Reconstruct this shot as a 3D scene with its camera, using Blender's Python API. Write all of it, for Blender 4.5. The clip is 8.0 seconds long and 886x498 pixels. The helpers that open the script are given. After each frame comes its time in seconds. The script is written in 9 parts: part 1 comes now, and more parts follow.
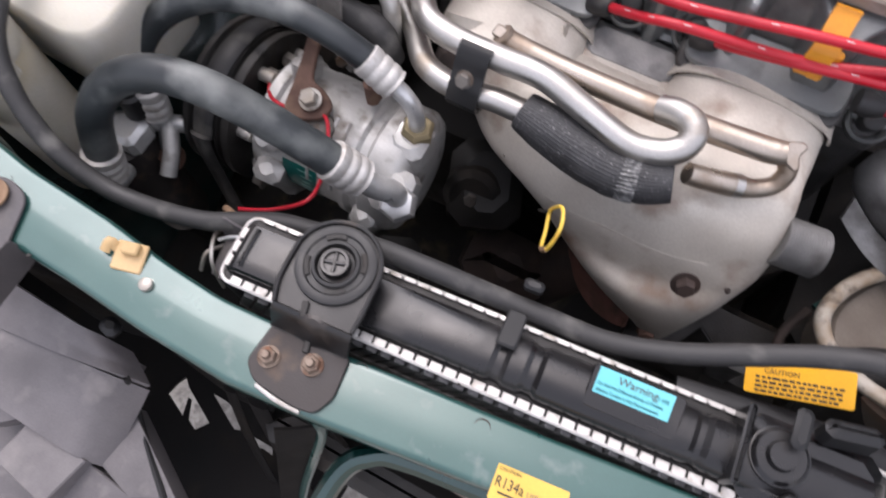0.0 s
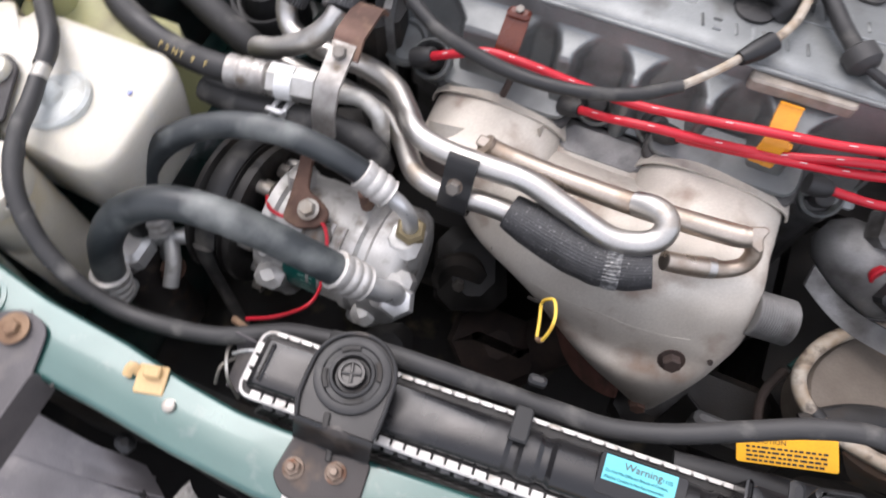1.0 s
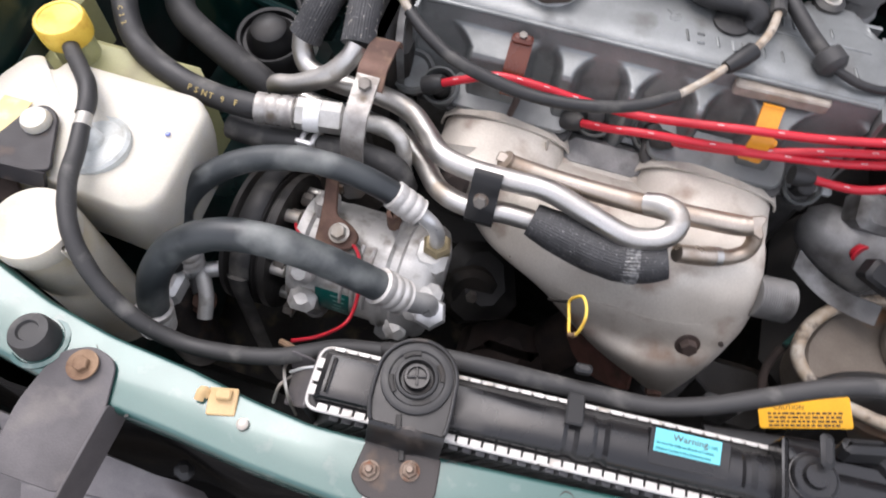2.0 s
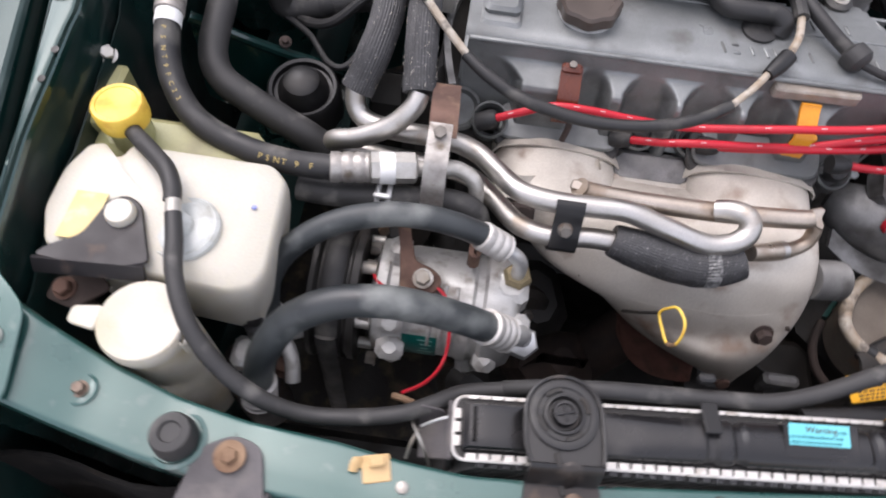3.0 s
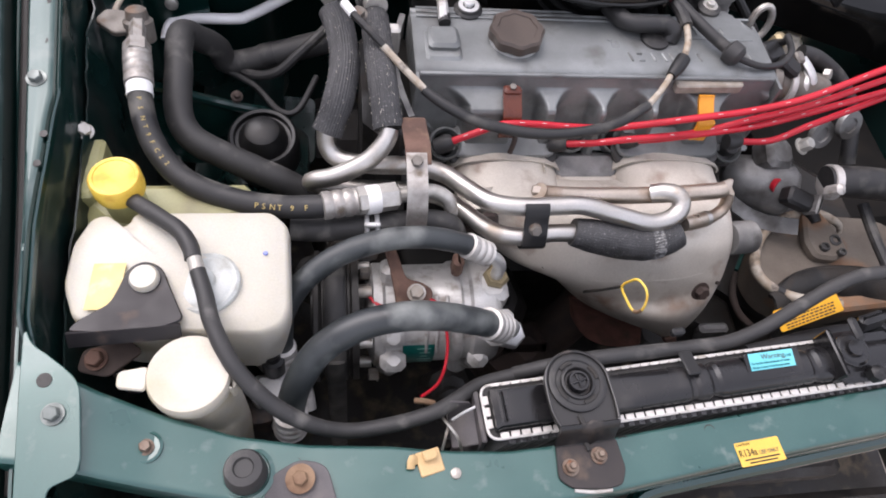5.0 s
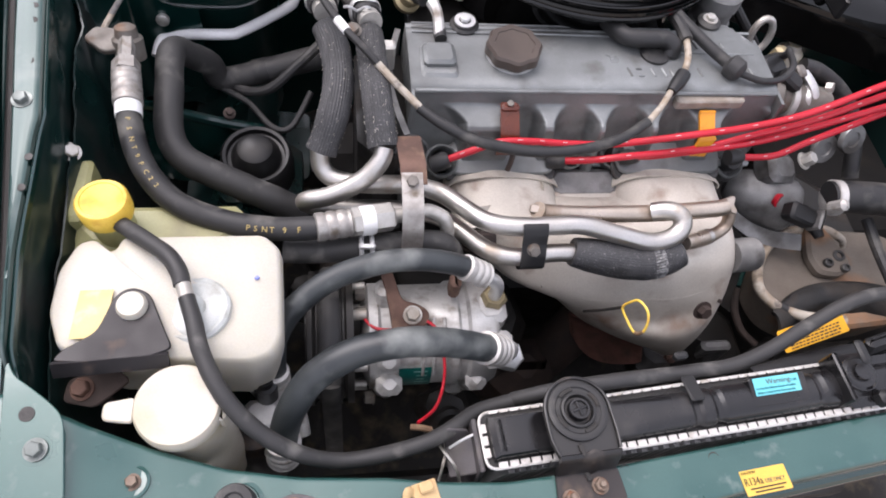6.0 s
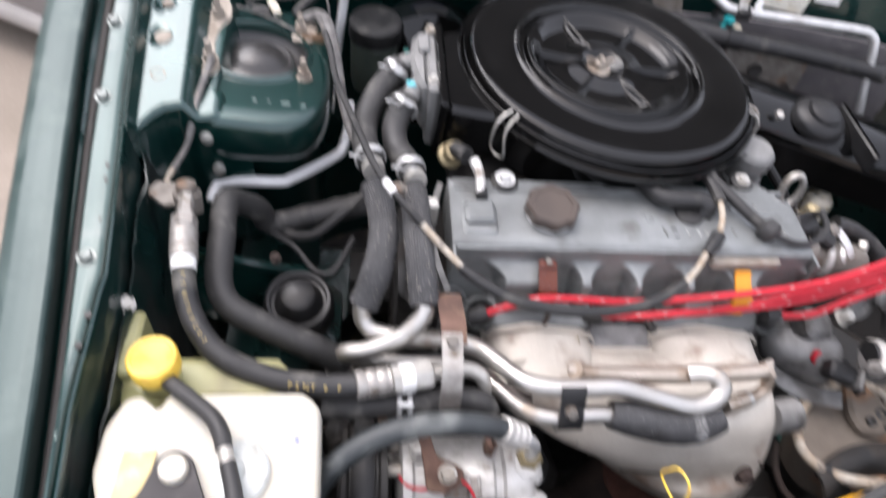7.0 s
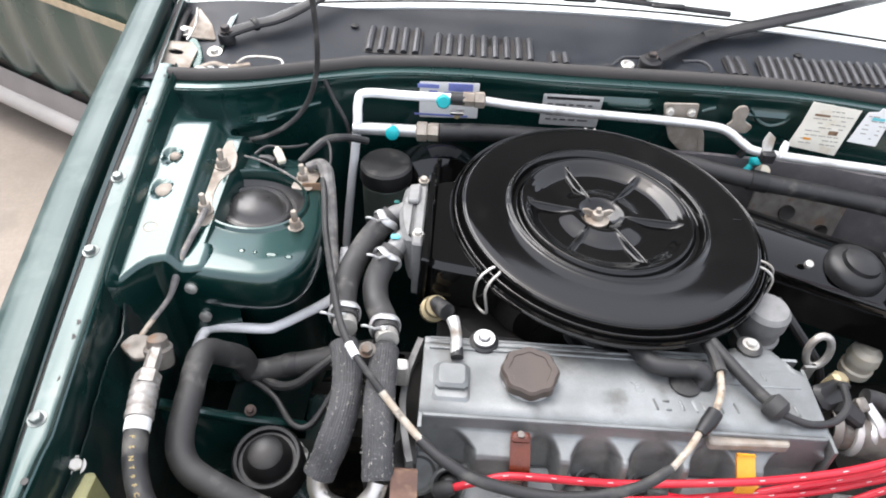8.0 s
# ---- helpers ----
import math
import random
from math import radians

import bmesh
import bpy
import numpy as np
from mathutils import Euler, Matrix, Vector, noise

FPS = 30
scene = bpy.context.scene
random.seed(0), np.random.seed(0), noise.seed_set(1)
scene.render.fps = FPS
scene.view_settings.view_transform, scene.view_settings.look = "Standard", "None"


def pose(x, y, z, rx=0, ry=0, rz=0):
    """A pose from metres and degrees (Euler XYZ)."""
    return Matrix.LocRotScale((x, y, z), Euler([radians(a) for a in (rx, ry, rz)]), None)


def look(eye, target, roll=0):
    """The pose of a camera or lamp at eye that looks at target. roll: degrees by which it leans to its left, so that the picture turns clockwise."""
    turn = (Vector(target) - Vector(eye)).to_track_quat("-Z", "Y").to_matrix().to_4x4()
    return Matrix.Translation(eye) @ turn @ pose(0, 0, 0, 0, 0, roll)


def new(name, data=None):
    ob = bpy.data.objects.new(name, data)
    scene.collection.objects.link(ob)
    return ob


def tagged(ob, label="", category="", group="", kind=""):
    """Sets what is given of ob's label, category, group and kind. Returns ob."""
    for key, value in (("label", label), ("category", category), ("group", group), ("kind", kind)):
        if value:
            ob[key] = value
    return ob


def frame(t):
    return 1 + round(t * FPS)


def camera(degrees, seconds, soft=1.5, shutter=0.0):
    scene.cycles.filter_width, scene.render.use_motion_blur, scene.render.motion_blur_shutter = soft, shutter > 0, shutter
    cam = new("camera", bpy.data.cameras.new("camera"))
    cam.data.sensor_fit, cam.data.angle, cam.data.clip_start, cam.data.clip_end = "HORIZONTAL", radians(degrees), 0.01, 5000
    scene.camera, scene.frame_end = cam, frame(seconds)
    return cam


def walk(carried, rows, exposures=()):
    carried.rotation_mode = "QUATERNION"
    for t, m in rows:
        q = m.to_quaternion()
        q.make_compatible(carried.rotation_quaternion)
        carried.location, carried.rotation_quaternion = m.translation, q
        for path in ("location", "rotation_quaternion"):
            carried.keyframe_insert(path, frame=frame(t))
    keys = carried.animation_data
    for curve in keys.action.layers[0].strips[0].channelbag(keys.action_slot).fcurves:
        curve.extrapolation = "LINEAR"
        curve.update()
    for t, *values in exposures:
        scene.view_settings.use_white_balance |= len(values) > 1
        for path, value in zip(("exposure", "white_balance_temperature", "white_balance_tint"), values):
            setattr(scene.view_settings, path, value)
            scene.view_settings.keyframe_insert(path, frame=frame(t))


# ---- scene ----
cam = camera(67.0, 8.0, 1.85, 0.5)
PATH = [
    (0, (0.1090, -0.0746, 1.0582), (-0.0670, 0.2300, 0.1221), -2.19),
    (0.5, (0.0950, -0.0732, 1.0783), (-0.1135, 0.2613, 0.1593), -1.99),
    (1, (0.0850, -0.0703, 1.0961), (-0.0830, 0.3252, 0.1931), 0.36),
    (1.5, (0.0470, -0.0927, 1.1195), (-0.0670, 0.3453, 0.2279), 1.94),
    (2, (0.0410, -0.1127, 1.1219), (-0.0765, 0.3376, 0.2368), 3.32),
    (2.2, (0.0530, -0.1069, 1.1247), (-0.1225, 0.3466, 0.2510), -0.74),
    (3.3, (-0.1380, -0.1258, 1.1504), (-0.0955, 0.3403, 0.2668), 8.44),
    (3.5, (-0.1560, -0.1308, 1.1556), (-0.0915, 0.3322, 0.2716), 9.05),
    (4, (-0.1740, -0.1399, 1.1700), (-0.0360, 0.3281, 0.2971), 13.72),
    (4.5, (-0.1770, -0.1496, 1.1957), (-0.0284, 0.3788, 0.3597), 12.72),
    (4.7, (-0.1710, -0.1582, 1.1894), (-0.0275, 0.3577, 0.3448), 12.34),
    (5.8, (-0.1744, -0.1224, 1.1910), (-0.0063, 0.3536, 0.3278), 15.74),
    (6, (-0.1670, -0.1333, 1.1859), (-0.0170, 0.3677, 0.3336), 12.96),
    (6.5, (-0.1730, -0.1328, 1.1930), (-0.0296, 0.3728, 0.3422), 12.99),
    (6.8, (-0.1827, -0.1091, 1.2096), (-0.0403, 0.4339, 0.3820), 13.15),
    (7, (-0.1840, -0.0909, 1.2246), (-0.0665, 0.5271, 0.4473), 9.97),
    (7.2, (-0.1697, -0.0832, 1.2328), (-0.0855, 0.5944, 0.5022), 7.19),
    (7.5, (-0.1360, -0.0473, 1.2549), (-0.0930, 0.6689, 0.5584), 4.77),
    (8, (-0.0810, -0.0309, 1.2554), (-0.0915, 0.6944, 0.5670), 2.99),
]
EXPOSURES = [(0.0, 0.94, 6500, 19), (1.0, 1.14, 6500, 16), (2.2, 1.12, 6500, 16), (3.5, 0.97, 6500, 19), (6.5, 1.17, 6500, 19), (7.2, 1.48, 6500, 15), (7.5, 1.64, 6500, 13), (8.0, 1.60, 6500, 12)]
walk(cam, [(t, look(eye, target, roll)) for t, eye, target, roll in PATH], EXPOSURES)

# ---- light ----
world = bpy.data.worlds.new("overcast_sky")
scene.world = world
world.use_nodes = True
wn, wl = world.node_tree.nodes, world.node_tree.links
sky = wn.new("ShaderNodeTexSky")
sky.sky_type, sky.sun_disc = "NISHITA", False
sky.sun_elevation, sky.sun_rotation = radians(72), radians(-47)
sky.air_density, sky.dust_density, sky.ozone_density = 1.0, 4.0, 1.0
haze = wn.new("ShaderNodeHueSaturation")
haze.inputs["Saturation"].default_value = 0.5
wl.new(sky.outputs[0], haze.inputs["Color"])
cloud_mix = wn.new("ShaderNodeMix")
cloud_mix.data_type = "RGBA"
cloud_mix.inputs["Factor"].default_value = 0.5
cloud_mix.inputs["B"].default_value = (4.2, 4.4, 4.75, 1)
wl.new(haze.outputs[0], cloud_mix.inputs["A"])
wl.new(cloud_mix.outputs["Result"], wn["Background"].inputs["Color"])
wn["Background"].inputs["Strength"].default_value = 0.18
sun = bpy.data.lights.new("sun", "SUN")
sun.energy, sun.angle, sun.color = 1.12, radians(44), (1.0, 0.985, 0.97)
sun_ob = new("sun", sun)
sun_ob.matrix_world = look((-1.75, 1.95, 3.60), (0.0, 0.3, 0.7))


# ---- mesh building ----
class G:
    """Collects faces of one part, in world coordinates."""

    def __init__(self):
        self.v, self.f = [], []

    def add(self, verts, faces):
        o = len(self.v)
        self.v += [tuple(p) for p in verts]
        self.f += [tuple(i + o for i in f) for f in faces]
        return self

    def rings(self, rings, closed=False, cap=True):
        n = len(rings[0])
        verts = [p for r in rings for p in r]
        faces = []
        m = len(rings)
        for i in range(m if closed else m - 1):
            a, b = i * n, ((i + 1) % m) * n
            for j in range(n):
                k = (j + 1) % n
                faces.append((a + j, a + k, b + k, b + j))
        if cap and not closed:
            faces.append(tuple(range(n - 1, -1, -1)))
            faces.append(tuple(range((m - 1) * n, m * n)))
        return self.add(verts, faces)

    def tube(self, pts, r, seg=16, per=8, closed=False, cap=True, flat=1.0, bumps=0.0, smooth=True, ridges=0, ridge=0.0):
        """A swept tube through pts; r is a radius or one radius a point."""
        rr = r if isinstance(r, (list, tuple)) else [r] * len(pts)
        path, rad = spline(pts, rr, per, closed) if smooth else ([Vector(p) for p in pts], list(rr))
        n = len(path)
        tang = []
        for i in range(n):
            a, b = path[(i - 1) % n] if closed or i else path[0], path[(i + 1) % n] if closed or i < n - 1 else path[-1]
            tang.append((b - a).normalized())
        up = Vector((0, 0, 1)) if abs(tang[0].z) < 0.9 else Vector((0, 1, 0))
        x = tang[0].cross(up).normalized()
        rings = []
        for i in range(n):
            x = (x - tang[i] * x.dot(tang[i])).normalized()
            y = tang[i].cross(x)
            q = rad[i] * (1 + bumps * noise.noise(path[i] * 90))
            ring = []
            for j in range(seg):
                a = 2 * math.pi * j / seg
                k = q * (1 + ridge * math.cos(ridges * a + 0.15 * i))
                ring.append(path[i] + x * (k * math.cos(a)) + y * (k * flat * math.sin(a)))
            rings.append(ring)
        return self.rings(rings, closed, cap)

    def lathe(self, at, axis, profile, seg=32, cap=True, lobes=0, depth=0.0):
        """Turns (radius, height) pairs about an axis through at."""
        at, z = Vector(at), Vector(axis).normalized()
        x = z.orthogonal().normalized()
        y = z.cross(x)
        rings = []
        for r, h in profile:
            r = max(r, 1e-5)
            ring = []
            for j in range(seg):
                a = 2 * math.pi * j / seg
                q = r * (1 + depth * math.cos(lobes * a)) if lobes else r
                ring.append(at + z * h + x * (q * math.cos(a)) + y * (q * math.sin(a)))
            rings.append(ring)
        return self.rings(rings, False, cap)

    def box(self, at, size, bevel=0.002, turn=None):
        """A box with chamfered edges."""
        sx, sy, sz = (s / 2 for s in size)
        b = min(bevel, sx * 0.9, sy * 0.9, sz * 0.9)
        m = turn or Matrix.Identity(3)
        rings = []
        for z, c in ((-sz, b), (-sz + b, 0), (sz - b, 0), (sz, b)):
            x, y, d = sx - c, sy - c, b
            rings.append([Vector(at) + m @ Vector(p + (z,)) for p in ((x - d, y), (-x + d, y), (-x, y - d), (-x, -y + d), (-x + d, -y), (x - d, -y), (x, -y + d), (x, y - d))])
        return self.rings(rings)

    def plate(self, outline, thick, bevel=0.001, at=(0, 0, 0), turn=None, round_by=0.0, steps=4):
        """A flat plate: outline in its own x, y, thickness along -z."""
        pts = rounded(outline, round_by, steps) if round_by else [Vector((x, y)) for x, y in outline]
        n = len(pts)
        area = sum(pts[i].x * pts[(i + 1) % n].y - pts[(i + 1) % n].x * pts[i].y for i in range(n))
        if area < 0:
            pts.reverse()
        ins = []
        for i in range(n):
            d = (pts[(i + 1) % n] - pts[i - 1])
            if d.length < 1e-9:
                d = Vector((1, 0))
            d.normalize()
            ins.append(pts[i] + Vector((-d.y, d.x)) * bevel)
        m = turn or Matrix.Identity(3)
        at = Vector(at)
        if turn and not at.x and not at.y:
            c = sum(pts, Vector((0, 0))) / n
            at = at + Vector((c.x, c.y, 0)) - m @ Vector((c.x, c.y, 0))
        rings = [[at + m @ Vector((p.x, p.y, z)) for p in ring] for ring, z in ((ins, -thick), (pts, -thick + bevel), (pts, -bevel), (ins, 0.0))]
        return self.rings(rings)

    def grid(self, fn, nu, nv, thick=0.0):
        """A sheet fn(u, v), u and v from 0 to 1, with a thickness along its normals."""
        p = [[Vector(fn(i / nu, j / nv)) for j in range(nv + 1)] for i in range(nu + 1)]
        idx = lambda i, j: i * (nv + 1) + j
        top = [q for row in p for q in row]
        faces = [(idx(i, j), idx(i + 1, j), idx(i + 1, j + 1), idx(i, j + 1)) for i in range(nu) for j in range(nv)]
        if thick:
            low = []
            for i in range(nu + 1):
                for j in range(nv + 1):
                    du = p[min(i + 1, nu)][j] - p[max(i - 1, 0)][j]
                    dv = p[i][min(j + 1, nv)] - p[i][max(j - 1, 0)]
                    nn = du.cross(dv)
                    low.append(p[i][j] - (nn.normalized() if nn.length > 1e-12 else Vector((0, 0, 1))) * thick)
            o = len(top)
            faces += [tuple(k + o for k in reversed(f)) for f in faces]
            edge = [idx(i, 0) for i in range(nu + 1)] + [idx(nu, j) for j in range(1, nv + 1)] + [idx(i, nv) for i in range(nu - 1, -1, -1)] + [idx(0, j) for j in range(nv - 1, 0, -1)]
            for a, b in zip(edge, edge[1:] + edge[:1]):
                faces.append((a, a + o, b + o, b))
            top = top + low
        return self.add(top, faces)

    def hexnut(self, at, axis, flat, high, washer=0.0, stud=0.0):
        """A hexagon head or nut, with a washer and a stud where given."""
        r = flat / 1.732
        if washer:
            self.lathe(at, axis, [(0, 0), (washer, 0), (washer, 0.0012), (0, 0.0012)], 20, False)
        self.lathe(Vector(at) + Vector(axis).normalized() * 0.0011, axis, [(r, 0), (r, high * 0.85), (r * 0.86, high), (r * 0.5, high)], 6)
        if stud:
            self.lathe(Vector(at) + Vector(axis).normalized() * high, axis, [(r * 0.5, -0.001), (r * 0.5, stud), (r * 0.4, stud + 0.001)], 10)
        return self


def spline(pts, rr, per, closed=False):
    pts = [Vector(p) for p in pts]
    n = len(pts)
    out, rad = [], []
    for i in range(n if closed else n - 1):
        g = (lambda k: k % n) if closed else (lambda k: min(max(k, 0), n - 1))
        p0, p1, p2, p3 = pts[g(i - 1)], pts[g(i)], pts[g(i + 1)], pts[g(i + 2)]
        for k in range(per):
            u = k / per
            out.append(0.5 * (2 * p1 + (p2 - p0) * u + (2 * p0 - 5 * p1 + 4 * p2 - p3) * u * u + (3 * p1 - p0 - 3 * p2 + p3) * u ** 3))
            rad.append(rr[g(i)] * (1 - u) + rr[g(i + 1)] * u)
    if not closed:
        out.append(pts[-1]), rad.append(rr[-1])
    return out, rad


def rounded(outline, r, steps=4):
    pts = [Vector((x, y)) for x, y in outline]
    out = []
    n = len(pts)
    for i in range(n):
        a, p, b = pts[i - 1], pts[i], pts[(i + 1) % n]
        k = min(r, (a - p).length * 0.48, (b - p).length * 0.48)
        s, e = p + (a - p).normalized() * k, p + (b - p).normalized() * k
        for q in range(steps + 1):
            u = q / steps
            out.append(s * (1 - u) ** 2 + p * 2 * u * (1 - u) + e * u * u)
    return out


def lerp(x, table):
    """Piecewise straight values: table of (x, value) in order."""
    if x <= table[0][0]:
        return table[0][1]
    for (a, p), (b, q) in zip(table, table[1:]):
        if x <= b:
            return p + (q - p) * (x - a) / (b - a)
    return table[-1][1]


def smooth01(x):
    x = min(max(x, 0.0), 1.0)
    return x * x * (3 - 2 * x)


def facing(z, x=(1, 0, 0)):
    """A turn whose own z looks along z and whose own x lies near x."""
    z = Vector(z).normalized()
    x = Vector(x)
    x = (x - z * x.dot(z)).normalized()
    return Matrix((x, z.cross(x), z)).transposed()


def base_of(ob):
    p = Vector((0, 0, 0))
    while ob:
        p += ob.location
        ob = ob.parent
    return p


def mesh_of(name, g, material, at, angle=35):
    me = bpy.data.meshes.new(name)
    me.from_pydata([tuple(Vector(p) - at) for p in g.v], [], g.f)
    bm = bmesh.new()
    bm.from_mesh(me)
    bmesh.ops.recalc_face_normals(bm, faces=bm.faces)
    for e in bm.edges:
        e.smooth = len(e.link_faces) == 2 and e.calc_face_angle(0) < radians(angle)
    for f in bm.faces:
        f.smooth = True
    bm.to_mesh(me)
    bm.free()
    me.materials.append(material)
    return me


def part(name, g, material, parent, label="", angle=35):
    """One mesh under a thing or under a part."""
    ob = new(name, mesh_of(name, g, material, base_of(parent), angle))
    ob.parent = parent
    if label:
        ob["label"] = label
    return ob


def thing(name, at, label, category, group="", kind=""):
    ob = new(name)
    ob.empty_display_size = 0.02
    ob.location = at
    return tagged(ob, label, category, group, kind)


def solid(name, g, material, at, label, category, group="", kind="", angle=35):
    """A thing that is one mesh."""
    ob = new(name, mesh_of(name, g, material, Vector(at), angle))
    ob.location = at
    return tagged(ob, label, category, group, kind)


def text_on(name, words, size, at, turn, material, parent, wide=1.0, lift=0.0003):
    """Raised lettering; its own z is the way out of the surface."""
    cu = bpy.data.curves.new(name, "FONT")
    cu.body, cu.size, cu.extrude, cu.resolution_u = words, size, 0.00012, 2
    tmp = bpy.data.objects.new(name, cu)
    scene.collection.objects.link(tmp)
    bpy.context.view_layer.update()
    me = bpy.data.meshes.new_from_object(tmp.evaluated_get(bpy.context.evaluated_depsgraph_get()))
    bpy.data.objects.remove(tmp)
    m = turn.to_4x4()
    m.translation = Vector(at) + turn @ Vector((0, 0, lift)) - base_of(parent)
    me.transform(m @ Matrix.Diagonal((wide, 1, 1, 1)))
    me.materials.clear()
    me.materials.append(material)
    ob = new(name, me)
    ob.parent = parent
    return ob


def holed_plate(name, outline, holes, thick, at, turn, material, parent, label=""):
    """A flat plate with openings through it; outline and holes in its own x, y."""
    cu = bpy.data.curves.new(name, "CURVE")
    cu.dimensions, cu.fill_mode, cu.extrude = "2D", "BOTH", thick / 2
    for loop in [outline] + holes:
        s = cu.splines.new("POLY")
        s.points.add(len(loop) - 1)
        for p, (x, y) in zip(s.points, loop):
            p.co = (x, y, 0, 1)
        s.use_cyclic_u = True
    tmp = bpy.data.objects.new(name, cu)
    scene.collection.objects.link(tmp)
    bpy.context.view_layer.update()
    me = bpy.data.meshes.new_from_object(tmp.evaluated_get(bpy.context.evaluated_depsgraph_get()))
    bpy.data.objects.remove(tmp)
    m = turn.to_4x4()
    m.translation = Vector(at) - base_of(parent)
    me.transform(m)
    me.materials.clear()
    me.materials.append(material)
    ob = new(name, me)
    ob.parent = parent
    if label:
        ob["label"] = label
    return ob


# ---- materials ----
def mat(name, a, b=None, rough=0.5, metal=0.0, scale=60.0, fine=600.0, bump=0.15, rough_var=0.15, coat=0.0, dirt=None, dirt_amount=0.0, dirt_scale=25.0, sub=0.0, spec=0.5, stretch=(1, 1, 1)):
    """Two colours mixed by cloudy noise, a fine grain, patches of dirt, uneven gloss and a fine relief."""
    m = bpy.data.materials.new(name)
    m.use_nodes = True
    n, l = m.node_tree.nodes, m.node_tree.links
    p = n["Principled BSDF"]
    co = n.new("ShaderNodeTexCoord")
    mp = n.new("ShaderNodeMapping")
    mp.inputs["Scale"].default_value = stretch
    l.new(co.outputs["Object"], mp.inputs["Vector"])
    info = n.new("ShaderNodeObjectInfo")
    off = n.new("ShaderNodeVectorMath")
    l.new(mp.outputs[0], off.inputs[0])
    l.new(info.outputs["Random"], off.inputs[1])

    def cloud(s, detail=4.0):
        t = n.new("ShaderNodeTexNoise")
        t.inputs["Scale"].default_value, t.inputs["Detail"].default_value = s, detail
        l.new(off.outputs[0], t.inputs["Vector"])
        return t.outputs["Fac"]

    def ramp(src, lo, hi):
        r = n.new("ShaderNodeMapRange")
        r.inputs["From Min"].default_value, r.inputs["From Max"].default_value = lo, hi
        l.new(src, r.inputs["Value"])
        return r.outputs["Result"]

    def mix(fac, c0, c1):
        x = n.new("ShaderNodeMix")
        x.data_type = "RGBA"
        l.new(fac, x.inputs["Factor"])
        for sock, c in ((x.inputs["A"], c0), (x.inputs["B"], c1)):
            if isinstance(c, tuple):
                sock.default_value = (*c, 1)
            else:
                l.new(c, sock)
        return x.outputs["Result"]

    b = b or tuple(min(1.0, c * 0.8) for c in a)
    big, small = cloud(scale), cloud(fine, 6.0)
    colour = mix(ramp(big, 0.35, 0.65), a, b)
    grain = mix(ramp(small, 0.3, 0.75), colour, tuple(c * 0.7 for c in b))
    half = n.new("ShaderNodeMix")
    half.data_type = "RGBA"
    half.inputs["Factor"].default_value = 0.35
    l.new(colour, half.inputs["A"]), l.new(grain, half.inputs["B"])
    colour = half.outputs["Result"]
    rough_in = ramp(big, 0.3, 0.7)
    if dirt:
        spots = ramp(cloud(dirt_scale, 8.0), 0.62 - 0.25 * dirt_amount, 0.80 - 0.2 * dirt_amount)
        colour = mix(spots, colour, dirt)
        add = n.new("ShaderNodeMath")
        add.use_clamp = True
        l.new(rough_in, add.inputs[0]), l.new(spots, add.inputs[1])
        rough_in = add.outputs[0]
    rr = n.new("ShaderNodeMapRange")
    rr.inputs["To Min"].default_value, rr.inputs["To Max"].default_value = max(0.02, rough - rough_var / 2), min(1.0, rough + rough_var)
    l.new(rough_in, rr.inputs["Value"])
    l.new(rr.outputs[0], p.inputs["Roughness"])
    l.new(colour, p.inputs["Base Color"])
    p.inputs["Metallic"].default_value = metal
    p.inputs["Coat Weight"].default_value = coat
    p.inputs["Coat Roughness"].default_value = 0.09
    p.inputs["Coat IOR"].default_value = 1.6
    p.inputs["Specular IOR Level"].default_value = spec
    if sub:
        p.inputs["Subsurface Weight"].default_value = sub
        p.inputs["Subsurface Radius"].default_value = (0.012, 0.010, 0.006)
        p.inputs["Subsurface Scale"].default_value = 0.6
    if bump:
        bp = n.new("ShaderNodeBump")
        bp.inputs["Strength"].default_value, bp.inputs["Distance"].default_value = bump, 0.0006
        l.new(small, bp.inputs["Height"])
        l.new(bp.outputs[0], p.inputs["Normal"])
    return m


M_GREEN = mat("green_car_paint", (0.004, 0.044, 0.039), (0.003, 0.035, 0.031), 0.28, 0.6, 12, 900, 0.03, 0.10, 1.0)
M_GREEN_DUSTY = mat("dusty_green_paint", (0.012, 0.068, 0.059), (0.026, 0.088, 0.077), 0.34, 0.25, 22, 700, 0.08, 0.2, 0.8, dirt=(0.11, 0.155, 0.142), dirt_amount=0.08, dirt_scale=60)
# car green darkened for the shaded inner panels, with patches of dirt
M_GREEN_SHADED = mat("dark_green_underpaint", (0.004, 0.022, 0.020), (0.008, 0.016, 0.015), 0.3, 0.1, 14, 500, 0.08, 0.15, 0.3, dirt=(0.025, 0.024, 0.022), dirt_amount=0.3, dirt_scale=14)
M_BLACK_PAINT = mat("black_gloss_paint", (0.002, 0.002, 0.002), (0.003, 0.003, 0.003), 0.06, 0.0, 10, 400, 0.02, 0.04, 0.0, dirt=(0.007, 0.0068, 0.0065), dirt_amount=0.03, dirt_scale=12, spec=0.42)
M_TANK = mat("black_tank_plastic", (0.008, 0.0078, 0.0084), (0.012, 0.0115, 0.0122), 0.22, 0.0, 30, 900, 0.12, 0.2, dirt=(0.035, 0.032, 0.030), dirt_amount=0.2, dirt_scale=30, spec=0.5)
M_PLASTIC = mat("black_plastic", (0.009, 0.009, 0.0095), (0.015, 0.015, 0.0155), 0.42, 0.0, 30, 900, 0.1, 0.15, dirt=(0.035, 0.032, 0.029), dirt_amount=0.2, dirt_scale=22, spec=0.4)
